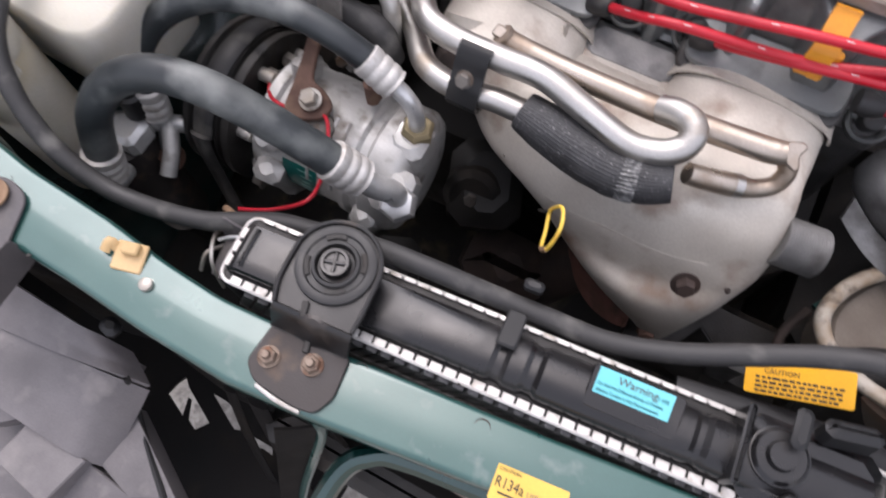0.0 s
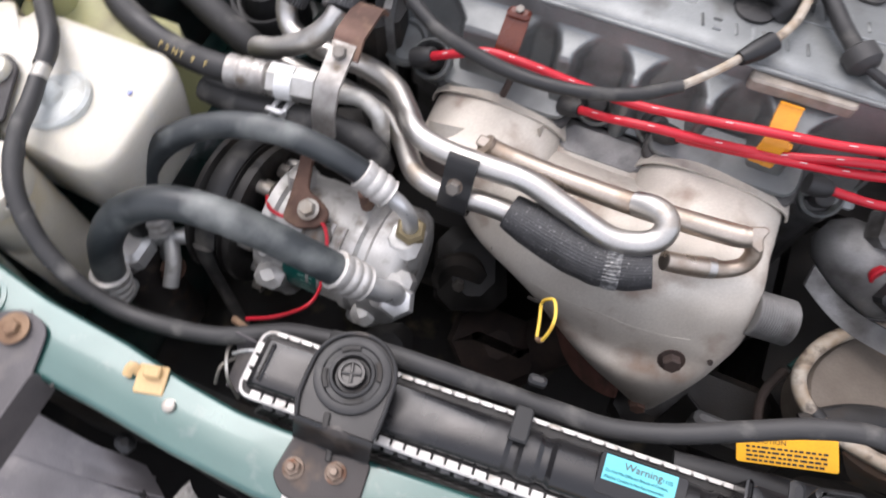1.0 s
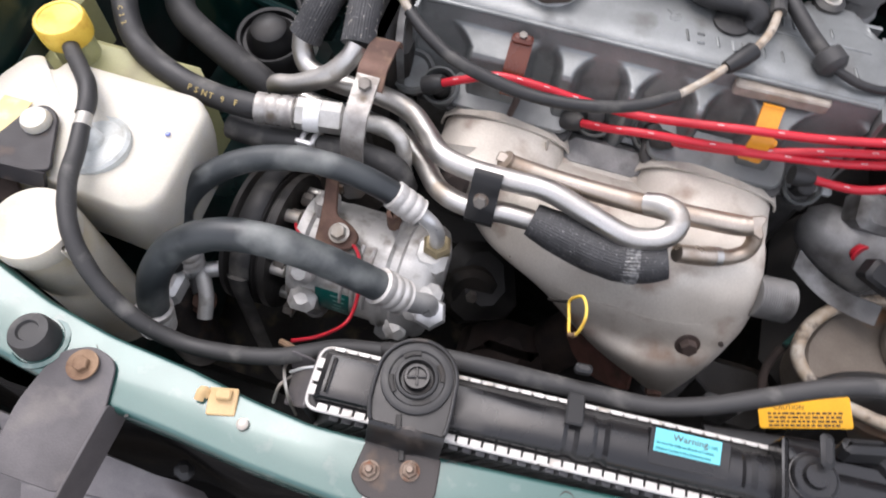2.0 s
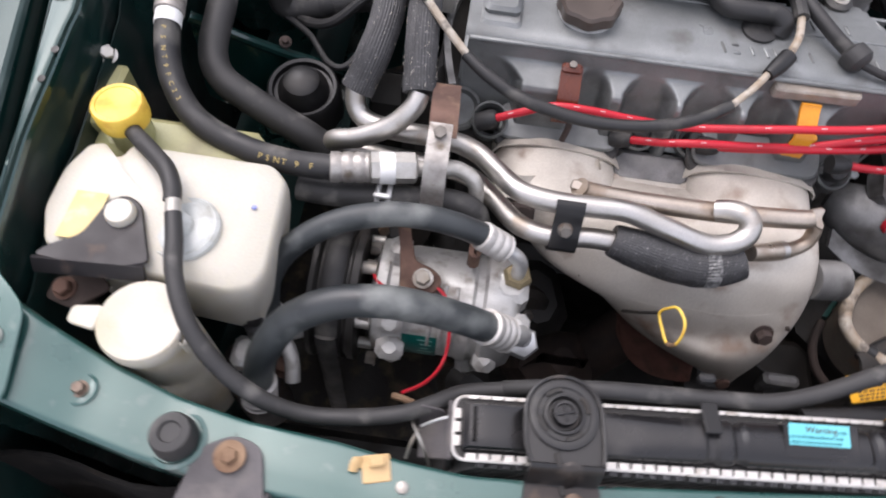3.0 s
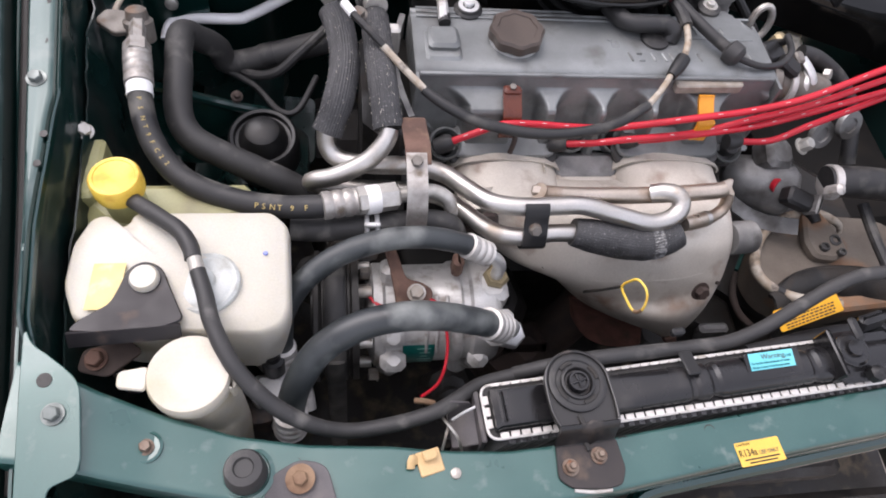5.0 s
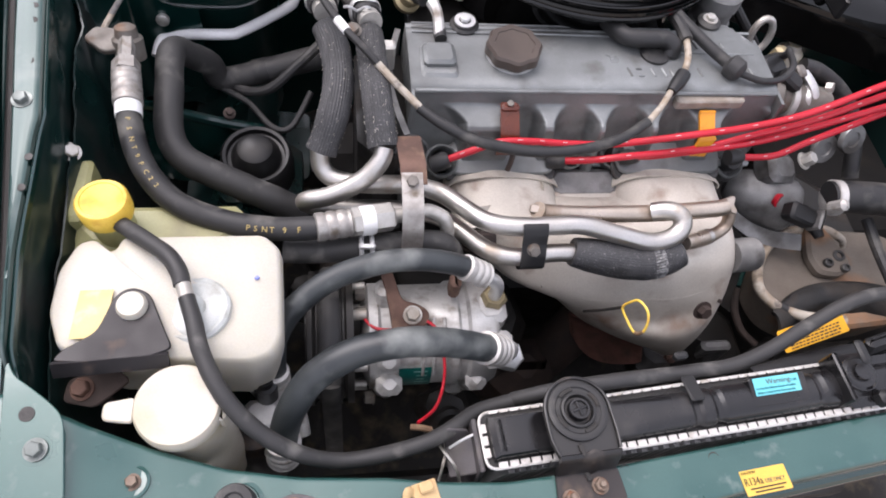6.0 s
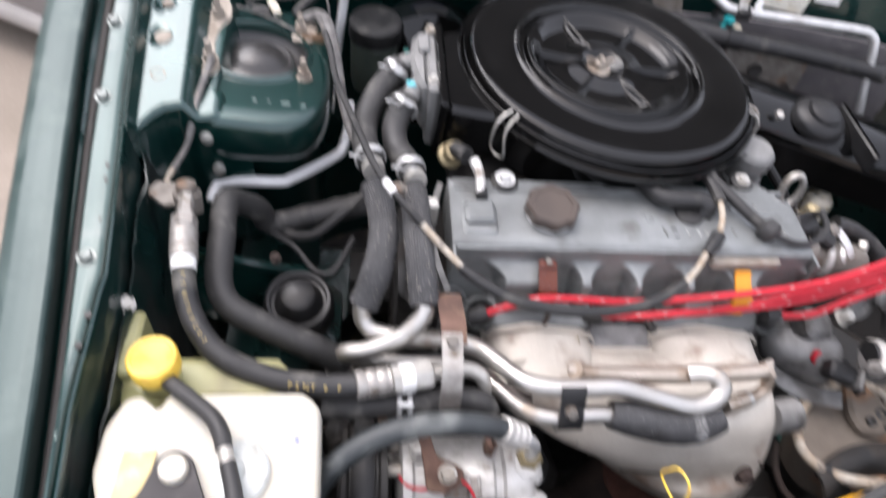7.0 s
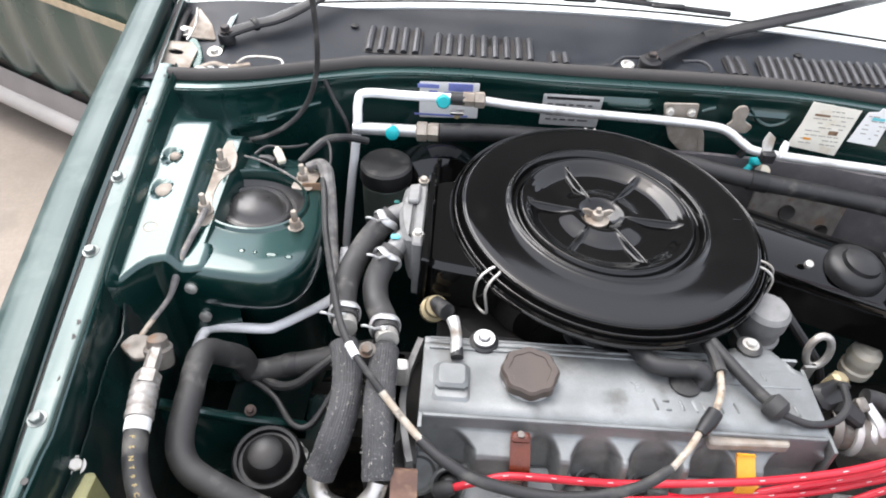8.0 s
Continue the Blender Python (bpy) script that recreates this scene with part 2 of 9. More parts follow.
M_RUBBER = mat("black_rubber", (0.012, 0.012, 0.0125), (0.022, 0.0215, 0.0215), 0.5, 0.0, 45, 1200, 0.25, 0.2, dirt=(0.10, 0.095, 0.085), dirt_amount=0.25, dirt_scale=35)
M_RUBBER_GREY = mat("dusty_grey_rubber", (0.024, 0.0235, 0.0235), (0.038, 0.037, 0.036), 0.58, 0.0, 40, 1200, 0.25, 0.15, dirt=(0.13, 0.125, 0.115), dirt_amount=0.25, dirt_scale=40)
M_AC_HOSE = mat("worn_ac_hose_rubber", (0.016, 0.019, 0.021), (0.040, 0.046, 0.048), 0.40, 0.0, 22, 1200, 0.25, 0.18, dirt=(0.17, 0.18, 0.172), dirt_amount=0.48, dirt_scale=20)
M_FRAY = mat("frayed_braid", (0.22, 0.22, 0.215), (0.035, 0.035, 0.036), 0.5, 0.0, 260, 1500, 0.6, 0.15, dirt=(0.5, 0.49, 0.47), dirt_amount=0.25, dirt_scale=300)
M_BRAID = mat("braided_sleeve", (0.024, 0.024, 0.025), (0.046, 0.046, 0.048), 0.5, 0.0, 90, 1800, 0.7, 0.15, dirt=(0.30, 0.295, 0.285), dirt_amount=0.06, dirt_scale=620)
M_ALU = mat("cast_aluminium", (0.60, 0.595, 0.575), (0.46, 0.452, 0.43), 0.42, 0.5, 34, 900, 0.4, 0.2, dirt=(0.20, 0.17, 0.14), dirt_amount=0.28, dirt_scale=45)
M_ALU_CLEAN = mat("bare_aluminium", (0.68, 0.68, 0.67), (0.56, 0.56, 0.55), 0.34, 0.6, 60, 900, 0.15, 0.15, dirt=(0.32, 0.30, 0.28), dirt_amount=0.15)
M_COVER = mat("grey_cast_cover_paint", (0.285, 0.298, 0.295), (0.150, 0.158, 0.157), 0.36, 0.50, 14, 1100, 0.45, 0.2, dirt=(0.10, 0.098, 0.092), dirt_amount=0.32, dirt_scale=26)
M_STEEL = mat("polished_steel_tube", (0.56, 0.54, 0.51), (0.46, 0.44, 0.41), 0.40, 1.0, 30, 800, 0.08, 0.18, dirt=(0.32, 0.25, 0.18), dirt_amount=0.2, dirt_scale=30)
M_STEEL_TAN = mat("heat_tinted_steel_tube", (0.58, 0.50, 0.42), (0.42, 0.36, 0.30), 0.32, 0.9, 25, 800, 0.12, 0.2, dirt=(0.26, 0.18, 0.12), dirt_amount=0.35, dirt_scale=24)
M_ZINC = mat("zinc_plated_steel", (0.60, 0.585, 0.55), (0.46, 0.44, 0.40), 0.42, 0.65, 70, 900, 0.2, 0.2, dirt=(0.22, 0.16, 0.10), dirt_amount=0.3)
M_SHIELD = mat("heat_shield_metal", (0.62, 0.58, 0.51), (0.50, 0.455, 0.395), 0.50, 0.25, 16, 600, 0.3, 0.2, dirt=(0.24, 0.16, 0.115), dirt_amount=0.42, dirt_scale=22)
M_RUST = mat("rusty_steel", (0.15, 0.080, 0.056), (0.09, 0.052, 0.040), 0.75, 0.1, 50, 900, 0.6, 0.2, dirt=(0.20, 0.13, 0.09), dirt_amount=0.3, dirt_scale=60)
M_RUST_DARK = mat("dark_rusty_steel", (0.060, 0.038, 0.030), (0.035, 0.027, 0.024), 0.75, 0.1, 30, 800, 0.5, 0.2)
M_GRIME = mat("oily_black_metal", (0.012, 0.0115, 0.011), (0.020, 0.018, 0.016), 0.45, 0.1, 25, 500, 0.5, 0.3, dirt=(0.04, 0.031, 0.024), dirt_amount=0.35, dirt_scale=20)
M_BRACKET_DARK = mat("black_bracket_paint", (0.012, 0.0105, 0.012), (0.020, 0.017, 0.018), 0.42, 0.1, 30, 900, 0.25, 0.2, dirt=(0.09, 0.06, 0.045), dirt_amount=0.2, dirt_scale=45)
M_BRACKET = mat("worn_dark_bracket", (0.024, 0.021, 0.021), (0.046, 0.038, 0.035), 0.5, 0.3, 30, 900, 0.25, 0.2, dirt=(0.14, 0.10, 0.075), dirt_amount=0.25, dirt_scale=40)
M_WHITE_TANK = mat("yellowed_white_plastic", (0.54, 0.515, 0.45), (0.485, 0.455, 0.38), 0.42, 0.0, 14, 700, 0.1, 0.15, sub=0.35, dirt=(0.55, 0.45, 0.28), dirt_amount=0.12, dirt_scale=10)
M_CREAM = mat("cream_plastic", (0.54, 0.50, 0.42), (0.48, 0.445, 0.36), 0.45, 0.0, 20, 700, 0.1, 0.15, sub=0.3, dirt=(0.42, 0.35, 0.22), dirt_amount=0.15, dirt_scale=14)
M_OLIVE = mat("aged_translucent_plastic", (0.40, 0.40, 0.20), (0.32, 0.31, 0.16), 0.4, 0.0, 16, 700, 0.1, 0.15, sub=0.3, dirt=(0.16, 0.14, 0.08), dirt_amount=0.3, dirt_scale=14)
M_YELLOW = mat("yellow_cap_plastic", (0.78, 0.56, 0.09), (0.72, 0.46, 0.05), 0.42, 0.0, 30, 700, 0.15, 0.2, dirt=(0.55, 0.30, 0.04), dirt_amount=0.3, dirt_scale=60)
M_RED = mat("red_silicone_wire", (0.55, 0.012, 0.028), (0.45, 0.010, 0.022), 0.36, 0.0, 30, 900, 0.08, 0.15)
M_PRINT_WHITE = mat("worn_white_print", (0.70, 0.66, 0.64), rough=0.6)
M_PRINT_GOLD = mat("worn_gold_print", (0.50, 0.38, 0.14), rough=0.6)
M_BROWN_CLIP = mat("brown_plastic_clip", (0.115, 0.026, 0.010), (0.085, 0.018, 0.008), 0.25, 0.0, 60, 900, 0.1, 0.2)
M_ORANGE = mat("orange_plastic_clip", (0.72, 0.30, 0.02), (0.62, 0.24, 0.015), 0.4, 0.0, 60, 900, 0.1, 0.2)
M_TAN = mat("tan_plastic_clip", (0.58, 0.40, 0.20), (0.50, 0.34, 0.16), 0.5, 0.0, 60, 900, 0.1, 0.2)
M_CAP_BROWN = mat("dark_brown_cap", (0.050, 0.038, 0.032), (0.070, 0.052, 0.042), 0.36, 0.0, 30, 900, 0.2, 0.2)
M_LABEL_BLUE = mat("turquoise_label", (0.11, 0.48, 0.54), (0.14, 0.52, 0.57), 0.35, 0.0, 40, 900, 0.03, 0.1)
M_LABEL_YELLOW = mat("yellow_label", (0.72, 0.47, 0.075), (0.66, 0.42, 0.07), 0.4, 0.0, 40, 900, 0.03, 0.15)
M_LABEL_AMBER = mat("amber_label", (0.80, 0.40, 0.005), (0.74, 0.36, 0.005), 0.4, 0.0, 40, 900, 0.03, 0.15)
M_LABEL_GREEN = mat("green_label", (0.0, 0.10, 0.085), (0.0, 0.085, 0.07), 0.4, 0.0, 40, 900, 0.03, 0.1)
M_LABEL_WHITE = mat("white_label", (0.78, 0.78, 0.76), (0.72, 0.72, 0.70), 0.4, 0.0, 40, 900, 0.03, 0.1)
M_LABEL_PAPER = mat("aged_white_paper", (0.74, 0.71, 0.62), (0.68, 0.65, 0.56), 0.55, 0.0, 40, 900, 0.05, 0.1, dirt=(0.5, 0.42, 0.28), dirt_amount=0.2)
M_LABEL_VIOLET = mat("blue_label_print", (0.22, 0.26, 0.62), rough=0.4, bump=0.02)
M_INK = mat("black_ink", (0.012, 0.012, 0.012), rough=0.5, bump=0.0)
M_INK_GREY = mat("grey_ink", (0.10, 0.10, 0.10), rough=0.5, bump=0.0)
M_INK_TEAL = mat("teal_ink", (0.005, 0.13, 0.16), rough=0.5, bump=0.0)
M_TEAL_CAP = mat("teal_port_cap", (0.0, 0.42, 0.45), rough=0.4)
M_CRIMP = mat("bright_crimped_aluminium", (0.64, 0.62, 0.59), (0.52, 0.50, 0.47), 0.5, 0.5, 90, 900, 0.2, 0.15, dirt=(0.30, 0.26, 0.21), dirt_amount=0.2, dirt_scale=80)
M_FINS = mat("black_core_fins", (0.012, 0.012, 0.012), (0.03, 0.028, 0.026), 0.5, 0.4, 60, 900, 0.2, 0.2)
M_GREY_PANEL = mat("grey_trim_plastic", (0.17, 0.158, 0.16), (0.12, 0.112, 0.115), 0.55, 0.0, 22, 800, 0.25, 0.2, dirt=(0.22, 0.205, 0.20), dirt_amount=0.2, dirt_scale=40)
M_LOUVRE = mat("grey_cowl_louvre", (0.050, 0.051, 0.055), (0.036, 0.037, 0.041), 0.42, 0.0, 40, 800, 0.12, 0.15)
M_COWL = mat("faded_cowl_plastic", (0.011, 0.014, 0.019), (0.018, 0.021, 0.026), 0.45, 0.0, 14, 700, 0.15, 0.15, dirt=(0.05, 0.05, 0.05), dirt_amount=0.2, dirt_scale=12, spec=0.38)
M_SEAL = mat("dull_rubber_seal", (0.030, 0.028, 0.026), (0.045, 0.040, 0.037), 0.65, 0.0, 30, 900, 0.3, 0.15)
M_GROUND = mat("worn_concrete", (0.35, 0.295, 0.245), (0.30, 0.255, 0.21), 0.85, 0.0, 5, 120, 0.6, 0.1, dirt=(0.26, 0.225, 0.19), dirt_amount=0.25, dirt_scale=9)
M_NEIGHBOUR = mat("old_green_car_paint", (0.050, 0.088, 0.072), (0.040, 0.070, 0.057), 0.24, 0.1, 2.5, 300, 0.03, 0.1, 0.5)
M_SILL_GREY = mat("dull_sill_plastic", (0.20, 0.18, 0.17), (0.25, 0.225, 0.21), 0.5, 0.0, 6, 300, 0.1, 0.1)
M_SILL = mat("grey_bumper_strip", (0.44, 0.41, 0.39), (0.36, 0.34, 0.32), 0.5, 0.0, 6, 300, 0.1, 0.1)
M_BEIGE = mat("beige_stripe", (0.62, 0.50, 0.34), rough=0.5)
M_WIRE_TAN = mat("aged_wire_sleeve", (0.27, 0.20, 0.13), (0.43, 0.39, 0.33), 0.55, 0.0, 60, 700, 0.2, 0.15, dirt=(0.07, 0.055, 0.045), dirt_amount=0.45, dirt_scale=90)
M_DISC = mat("rust_stained_casting", (0.20, 0.172, 0.142), (0.135, 0.112, 0.09), 0.6, 0.2, 14, 500, 0.4, 0.2, dirt=(0.34, 0.155, 0.06), dirt_amount=0.30, dirt_scale=12)
M_HEAD = mat("oily_grey_casting", (0.105, 0.103, 0.10), (0.062, 0.060, 0.058), 0.5, 0.5, 30, 700, 0.35, 0.2, dirt=(0.05, 0.042, 0.035), dirt_amount=0.4, dirt_scale=25)
M_DIST = mat("dull_grey_casting", (0.27, 0.268, 0.262), (0.17, 0.169, 0.166), 0.5, 0.5, 30, 700, 0.35, 0.2, dirt=(0.06, 0.055, 0.05), dirt_amount=0.4, dirt_scale=25)
M_BRASS = mat("dull_brass", (0.36, 0.30, 0.18), (0.26, 0.21, 0.12), 0.5, 0.5, 40, 900, 0.2, 0.2)
M_SKY_BACKING = mat("pale_sunshade", (0.80, 0.82, 0.84), (0.74, 0.76, 0.78), 0.5, 0.0, 4, 200, 0.05, 0.1)
M_FENDER_BOLT = mat("dull_plated_bolt", (0.22, 0.24, 0.23), (0.15, 0.17, 0.16), 0.45, 0.5, 70, 900, 0.2, 0.2)
M_PLATED_DULL = mat("dull_cream_plating", (0.36, 0.32, 0.275), (0.26, 0.225, 0.185), 0.55, 0.3, 70, 900, 0.3, 0.2, dirt=(0.17, 0.12, 0.085), dirt_amount=0.35)
M_WALL = mat("weathered_plaster", (0.16, 0.155, 0.15), (0.12, 0.118, 0.115), 0.9, 0.0, 0.8, 20, 0.3, 0.1, dirt=(0.08, 0.08, 0.075), dirt_amount=0.3, dirt_scale=0.5)
M_CRIMP_DULL = mat("dull_crimped_steel", (0.42, 0.40, 0.37), (0.30, 0.28, 0.26), 0.45, 0.6, 90, 900, 0.25, 0.2, dirt=(0.14, 0.11, 0.08), dirt_amount=0.35, dirt_scale=70)
M_BRACKET_GREY = mat("dirty_grey_steel", (0.20, 0.185, 0.165), (0.13, 0.115, 0.10), 0.5, 0.4, 60, 900, 0.3, 0.2, dirt=(0.16, 0.09, 0.05), dirt_amount=0.3, dirt_scale=50)
M_INK_PALE = mat("pale_green_ink", (0.20, 0.40, 0.34), rough=0.5, bump=0.0)
M_INK_FADED = mat("faded_grey_ink", (0.34, 0.32, 0.29), rough=0.6, bump=0.0)
M_PLATE_PALE = mat("pale_etched_plate", (0.50, 0.50, 0.49), (0.42, 0.42, 0.41), 0.45, 0.2, 60, 900, 0.1, 0.15)
M_STICKER = mat("faded_yellow_sticker", (0.70, 0.47, 0.13), (0.66, 0.52, 0.24), 0.5, 0.0, 30, 900, 0.05, 0.15, dirt=(0.55, 0.50, 0.40), dirt_amount=0.3, dirt_scale=60)
M_RUST_TAN = mat("tan_rusted_nut", (0.25, 0.16, 0.095), (0.17, 0.10, 0.06), 0.7, 0.2, 60, 900, 0.5, 0.2, dirt=(0.10, 0.06, 0.04), dirt_amount=0.3, dirt_scale=60)
M_RUST_RED = mat("red_rust_scale", (0.19, 0.082, 0.06), (0.12, 0.055, 0.042), 0.8, 0.0, 40, 700, 0.6, 0.15, dirt=(0.07, 0.045, 0.035), dirt_amount=0.35, dirt_scale=50)
M_GREEN_SKIN = mat("dusty_green_skin", (0.038, 0.068, 0.063), (0.058, 0.088, 0.083), 0.46, 0.2, 9, 500, 0.05, 0.15, 0.12, dirt=(0.10, 0.135, 0.125), dirt_amount=0.35, dirt_scale=22)
M_GREEN_FLANGE = mat("worn_green_flange", (0.020, 0.060, 0.054), (0.045, 0.085, 0.078), 0.34, 0.2, 18, 700, 0.06, 0.15, 0.35, dirt=(0.16, 0.19, 0.18), dirt_amount=0.35, dirt_scale=14)
# near-black and low in gloss: the shade of deep hollows is in the colour
M_VOID_SHADE = mat("dark_inner_sheet", (0.007, 0.0068, 0.0065), (0.011, 0.010, 0.0095), 0.7, 0.0, 20, 500, 0.4, 0.2, dirt=(0.02, 0.017, 0.014), dirt_amount=0.25, dirt_scale=25, spec=0.15)
M_BLACK_SATIN = mat("worn_black_bracket_paint", (0.011, 0.0105, 0.0105), (0.018, 0.017, 0.0165), 0.36, 0.0, 30, 900, 0.2, 0.2, dirt=(0.07, 0.055, 0.045), dirt_amount=0.15, dirt_scale=40)
M_INLET = mat("greyed_translucent_plastic", (0.52, 0.54, 0.52), (0.44, 0.46, 0.44), 0.4, 0.0, 40, 900, 0.1, 0.15, dirt=(0.30, 0.29, 0.25), dirt_amount=0.3, dirt_scale=60)
M_NUT = mat("rusted_nut", (0.24, 0.19, 0.15), (0.13, 0.085, 0.06), 0.55, 0.4, 90, 900, 0.4, 0.2, dirt=(0.20, 0.09, 0.05), dirt_amount=0.4, dirt_scale=120)
M_FIN = mat("dusty_fin_strip", (0.25, 0.24, 0.24), (0.17, 0.165, 0.165), 0.55, 0.3, 60, 900, 0.2, 0.2)
M_GRAVEL = mat("pale_gravel", (0.46, 0.43, 0.39), (0.30, 0.28, 0.25), 0.9, 0.0, 90, 300, 1.0, 0.1, dirt=(0.14, 0.13, 0.12), dirt_amount=0.3, dirt_scale=60)
M_LAMP_BRACKET = mat("dull_dark_grey_plastic", (0.095, 0.086, 0.088), (0.066, 0.060, 0.062), 0.5, 0.0, 26, 800, 0.25, 0.2, dirt=(0.15, 0.135, 0.125), dirt_amount=0.3, dirt_scale=30)
# white base carries the bright sheen of bare metal pipes as colour
M_PIPE_SHEEN = mat("silver_painted_pipe", (0.90, 0.90, 0.90), (0.82, 0.82, 0.82), 0.35, 0.0, 40, 700, 0.08, 0.12, 0.3)
M_HOUSING = mat("weathered_cast_housing", (0.235, 0.235, 0.23), (0.18, 0.18, 0.175), 0.5, 0.25, 60, 900, 0.3, 0.2, dirt=(0.20, 0.19, 0.18), dirt_amount=0.25)
M_WIRE_GREY = mat("dusty_grey_wire_tape", (0.16, 0.155, 0.15), (0.09, 0.085, 0.082), 0.6, 0.0, 90, 900, 0.3, 0.15, dirt=(0.28, 0.25, 0.21), dirt_amount=0.3, dirt_scale=80)
M_RES_DARK = mat("smoky_green_plastic", (0.085, 0.105, 0.088), (0.06, 0.075, 0.062), 0.35, 0.0, 20, 700, 0.1, 0.15, sub=0.2)
M_TRAY = mat("oily_tray_with_debris", (0.012, 0.011, 0.010), (0.022, 0.019, 0.016), 0.6, 0.0, 18, 300, 0.8, 0.3, dirt=(0.11, 0.088, 0.062), dirt_amount=0.42, dirt_scale=34)
M_DOME = mat("satin_black_rubber_dome", (0.020, 0.019, 0.019), (0.030, 0.028, 0.027), 0.30, 0.0, 30, 900, 0.08, 0.12, spec=0.6)
M_GLASS = bpy.data.materials.new("window_glass")
M_GLASS.use_nodes = True
_g = M_GLASS.node_tree.nodes["Principled BSDF"]
_g.inputs["Transmission Weight"].default_value, _g.inputs["Roughness"].default_value, _g.inputs["IOR"].default_value = 1.0, 0.02, 1.5
_g.inputs["Base Color"].default_value = (0.86, 0.9, 0.88, 1)


# ---- ground and surroundings ----
g = G().grid(lambda u, v: (-60 + 120 * u, -60 + 120 * v, 0.0), 4, 4)
solid("ground", g, M_GROUND, (0, 0, 0), "worn beige concrete ground under the cars", "ground", kind="structure")

# unseen walls behind and beside the car, added so glossy parts reflect something dark
for name, at, size in (("wall_north", (2.85, 6.1, 3.2), (8.3, 0.2, 6.4)), ("wall_west", (-5.1, 1.0, 1.7), (0.2, 10.0, 3.4))):
    solid(name, G().box(at, size, 0.02), M_WALL, (at[0], at[1], 0.0), "dull grey plastered yard wall", "wall", kind="structure")

# the lines along the engine bay, from front to windscreen
RAIL_REAR = [(-0.40, 0.035), (-0.36, 0.020), (-0.336, 0.009), (-0.296, -0.006), (-0.248, -0.021), (-0.20, -0.029), (-0.14, -0.033), (-0.096, -0.039), (-0.054, -0.042), (-0.022, -0.040), (0.033, -0.036), (0.148, -0.024), (0.62, 0.03)]
RAIL_FRONT = [(-0.40, -0.035), (-0.36, -0.040), (-0.317, -0.050), (-0.26, -0.062), (-0.20, -0.070), (-0.136, -0.073), (-0.085, -0.077), (-0.026, -0.079), (0.027, -0.074), (0.132, -0.060), (0.62, -0.005)]
RAIL_Z = [(-0.40, 0.742), (-0.345, 0.735), (-0.30, 0.719), (-0.25, 0.709), (-0.20, 0.704), (-0.12, 0.700), (0.62, 0.700)]


def flange_x(y):
    return -0.361 - 0.105 * y


def flange_z(y):
    return 0.738 + 0.145 * y - 0.03 * max(0.0, y - 0.3)


SEAL = [(-0.52, 0.707), (-0.448, 0.710), (-0.412, 0.713), (-0.380, 0.722), (-0.352, 0.735), (-0.316, 0.756), (-0.276, 0.781), (-0.248, 0.797), (-0.205, 0.814), (-0.154, 0.823), (-0.055, 0.8255), (0.047, 0.821), (0.142, 0.8205), (0.22, 0.8205), (0.29, 0.8195), (0.376, 0.8145), (0.434, 0.806), (0.52, 0.785), (0.64, 0.750)]


def seal_y(x):
    return sum(lerp(x + 0.010 * k, SEAL) for k in (-2, -1, 0, 1, 2)) / 5


def seal_z(x):
    return 0.800 + 0.022 * smooth01((-0.2 - x) / 0.25)


def screen_y(x):
    return 0.822 - 0.28 * (x - 0.08) ** 2


car = thing("car_body", (0.1, 0.2, 0.0), "dark green car with its bonnet off, engine bay open", "car")

# front cross rail: a pressed channel with turned-down edges
PROFILE = [(0.0, -0.045), (0.0, -0.006), (0.02, -0.001), (0.045, -0.0002), (0.07, 0.0), (0.12, 0.0001), (0.5, 0.0008), (0.88, 0.0001), (0.93, 0.0), (0.955, -0.0002), (0.98, -0.001), (1.0, -0.006), (1.0, -0.028)]


def rail(u, v):
    x = -0.385 + 0.98 * u
    k = v * (len(PROFILE) - 1)
    i = min(int(k), len(PROFILE) - 2)
    a, b = PROFILE[i], PROFILE[i + 1]
    s, dz = a[0] + (b[0] - a[0]) * (k - i), a[1] + (b[1] - a[1]) * (k - i)
    return (x, lerp(x, RAIL_REAR) * (1 - s) + lerp(x, RAIL_FRONT) * s, lerp(x, RAIL_Z) + dz)


front_rail = part("front_rail", G().grid(rail, 120, 24, 0.0012), M_GREEN_DUSTY, car, "dusty green painted front cross rail")
for x, y, r in ((-0.206, -0.041, 0.0035), (0.106, -0.036, 0.0045)):
    part("hole_plug", G().lathe((x, y, lerp(x, RAIL_Z) + 0.0003), (0, 0, 1), [(0.0, 0.0), (r, 0.0), (r, 0.0012), (r * 0.6, 0.0008)], 16), M_GRIME, front_rail)
# chips, a scribed ring and a rusted lip on the rail
rng_rail = random.Random(4)
for x, y, s in ((-0.1225, -0.0640, 0.0062), (-0.060, -0.070, 0.0016), (0.048, -0.060, 0.0018), (0.118, -0.052, 0.0022), (-0.165, -0.072, 0.0020), (-0.02, -0.030, 0.0014), (0.085, -0.022, 0.0016), (-0.285, -0.045, 0.0022)):
    out = [(s * (0.6 + 0.5 * rng_rail.random()) * math.cos(a), 0.55 * s * (0.6 + 0.5 * rng_rail.random()) * math.sin(a)) for a in [2 * math.pi * i / 9 for i in range(9)]]
    part("paint_chip", G().plate(out, 0.0005, 0.0001, (x, y, lerp(x, RAIL_Z) + 0.0011), Matrix.Rotation(0.5, 3, "Z")), M_GRIME, front_rail)
part("pressed_ring", G().tube([(-0.0945 + 0.0105 * math.cos(a), -0.0545 + 0.0085 * math.sin(a), lerp(-0.0945, RAIL_Z) + 0.0008) for a in [2 * math.pi * i / 24 for i in range(24)]], 0.0007, 6, 1, closed=True), M_GREEN, front_rail)
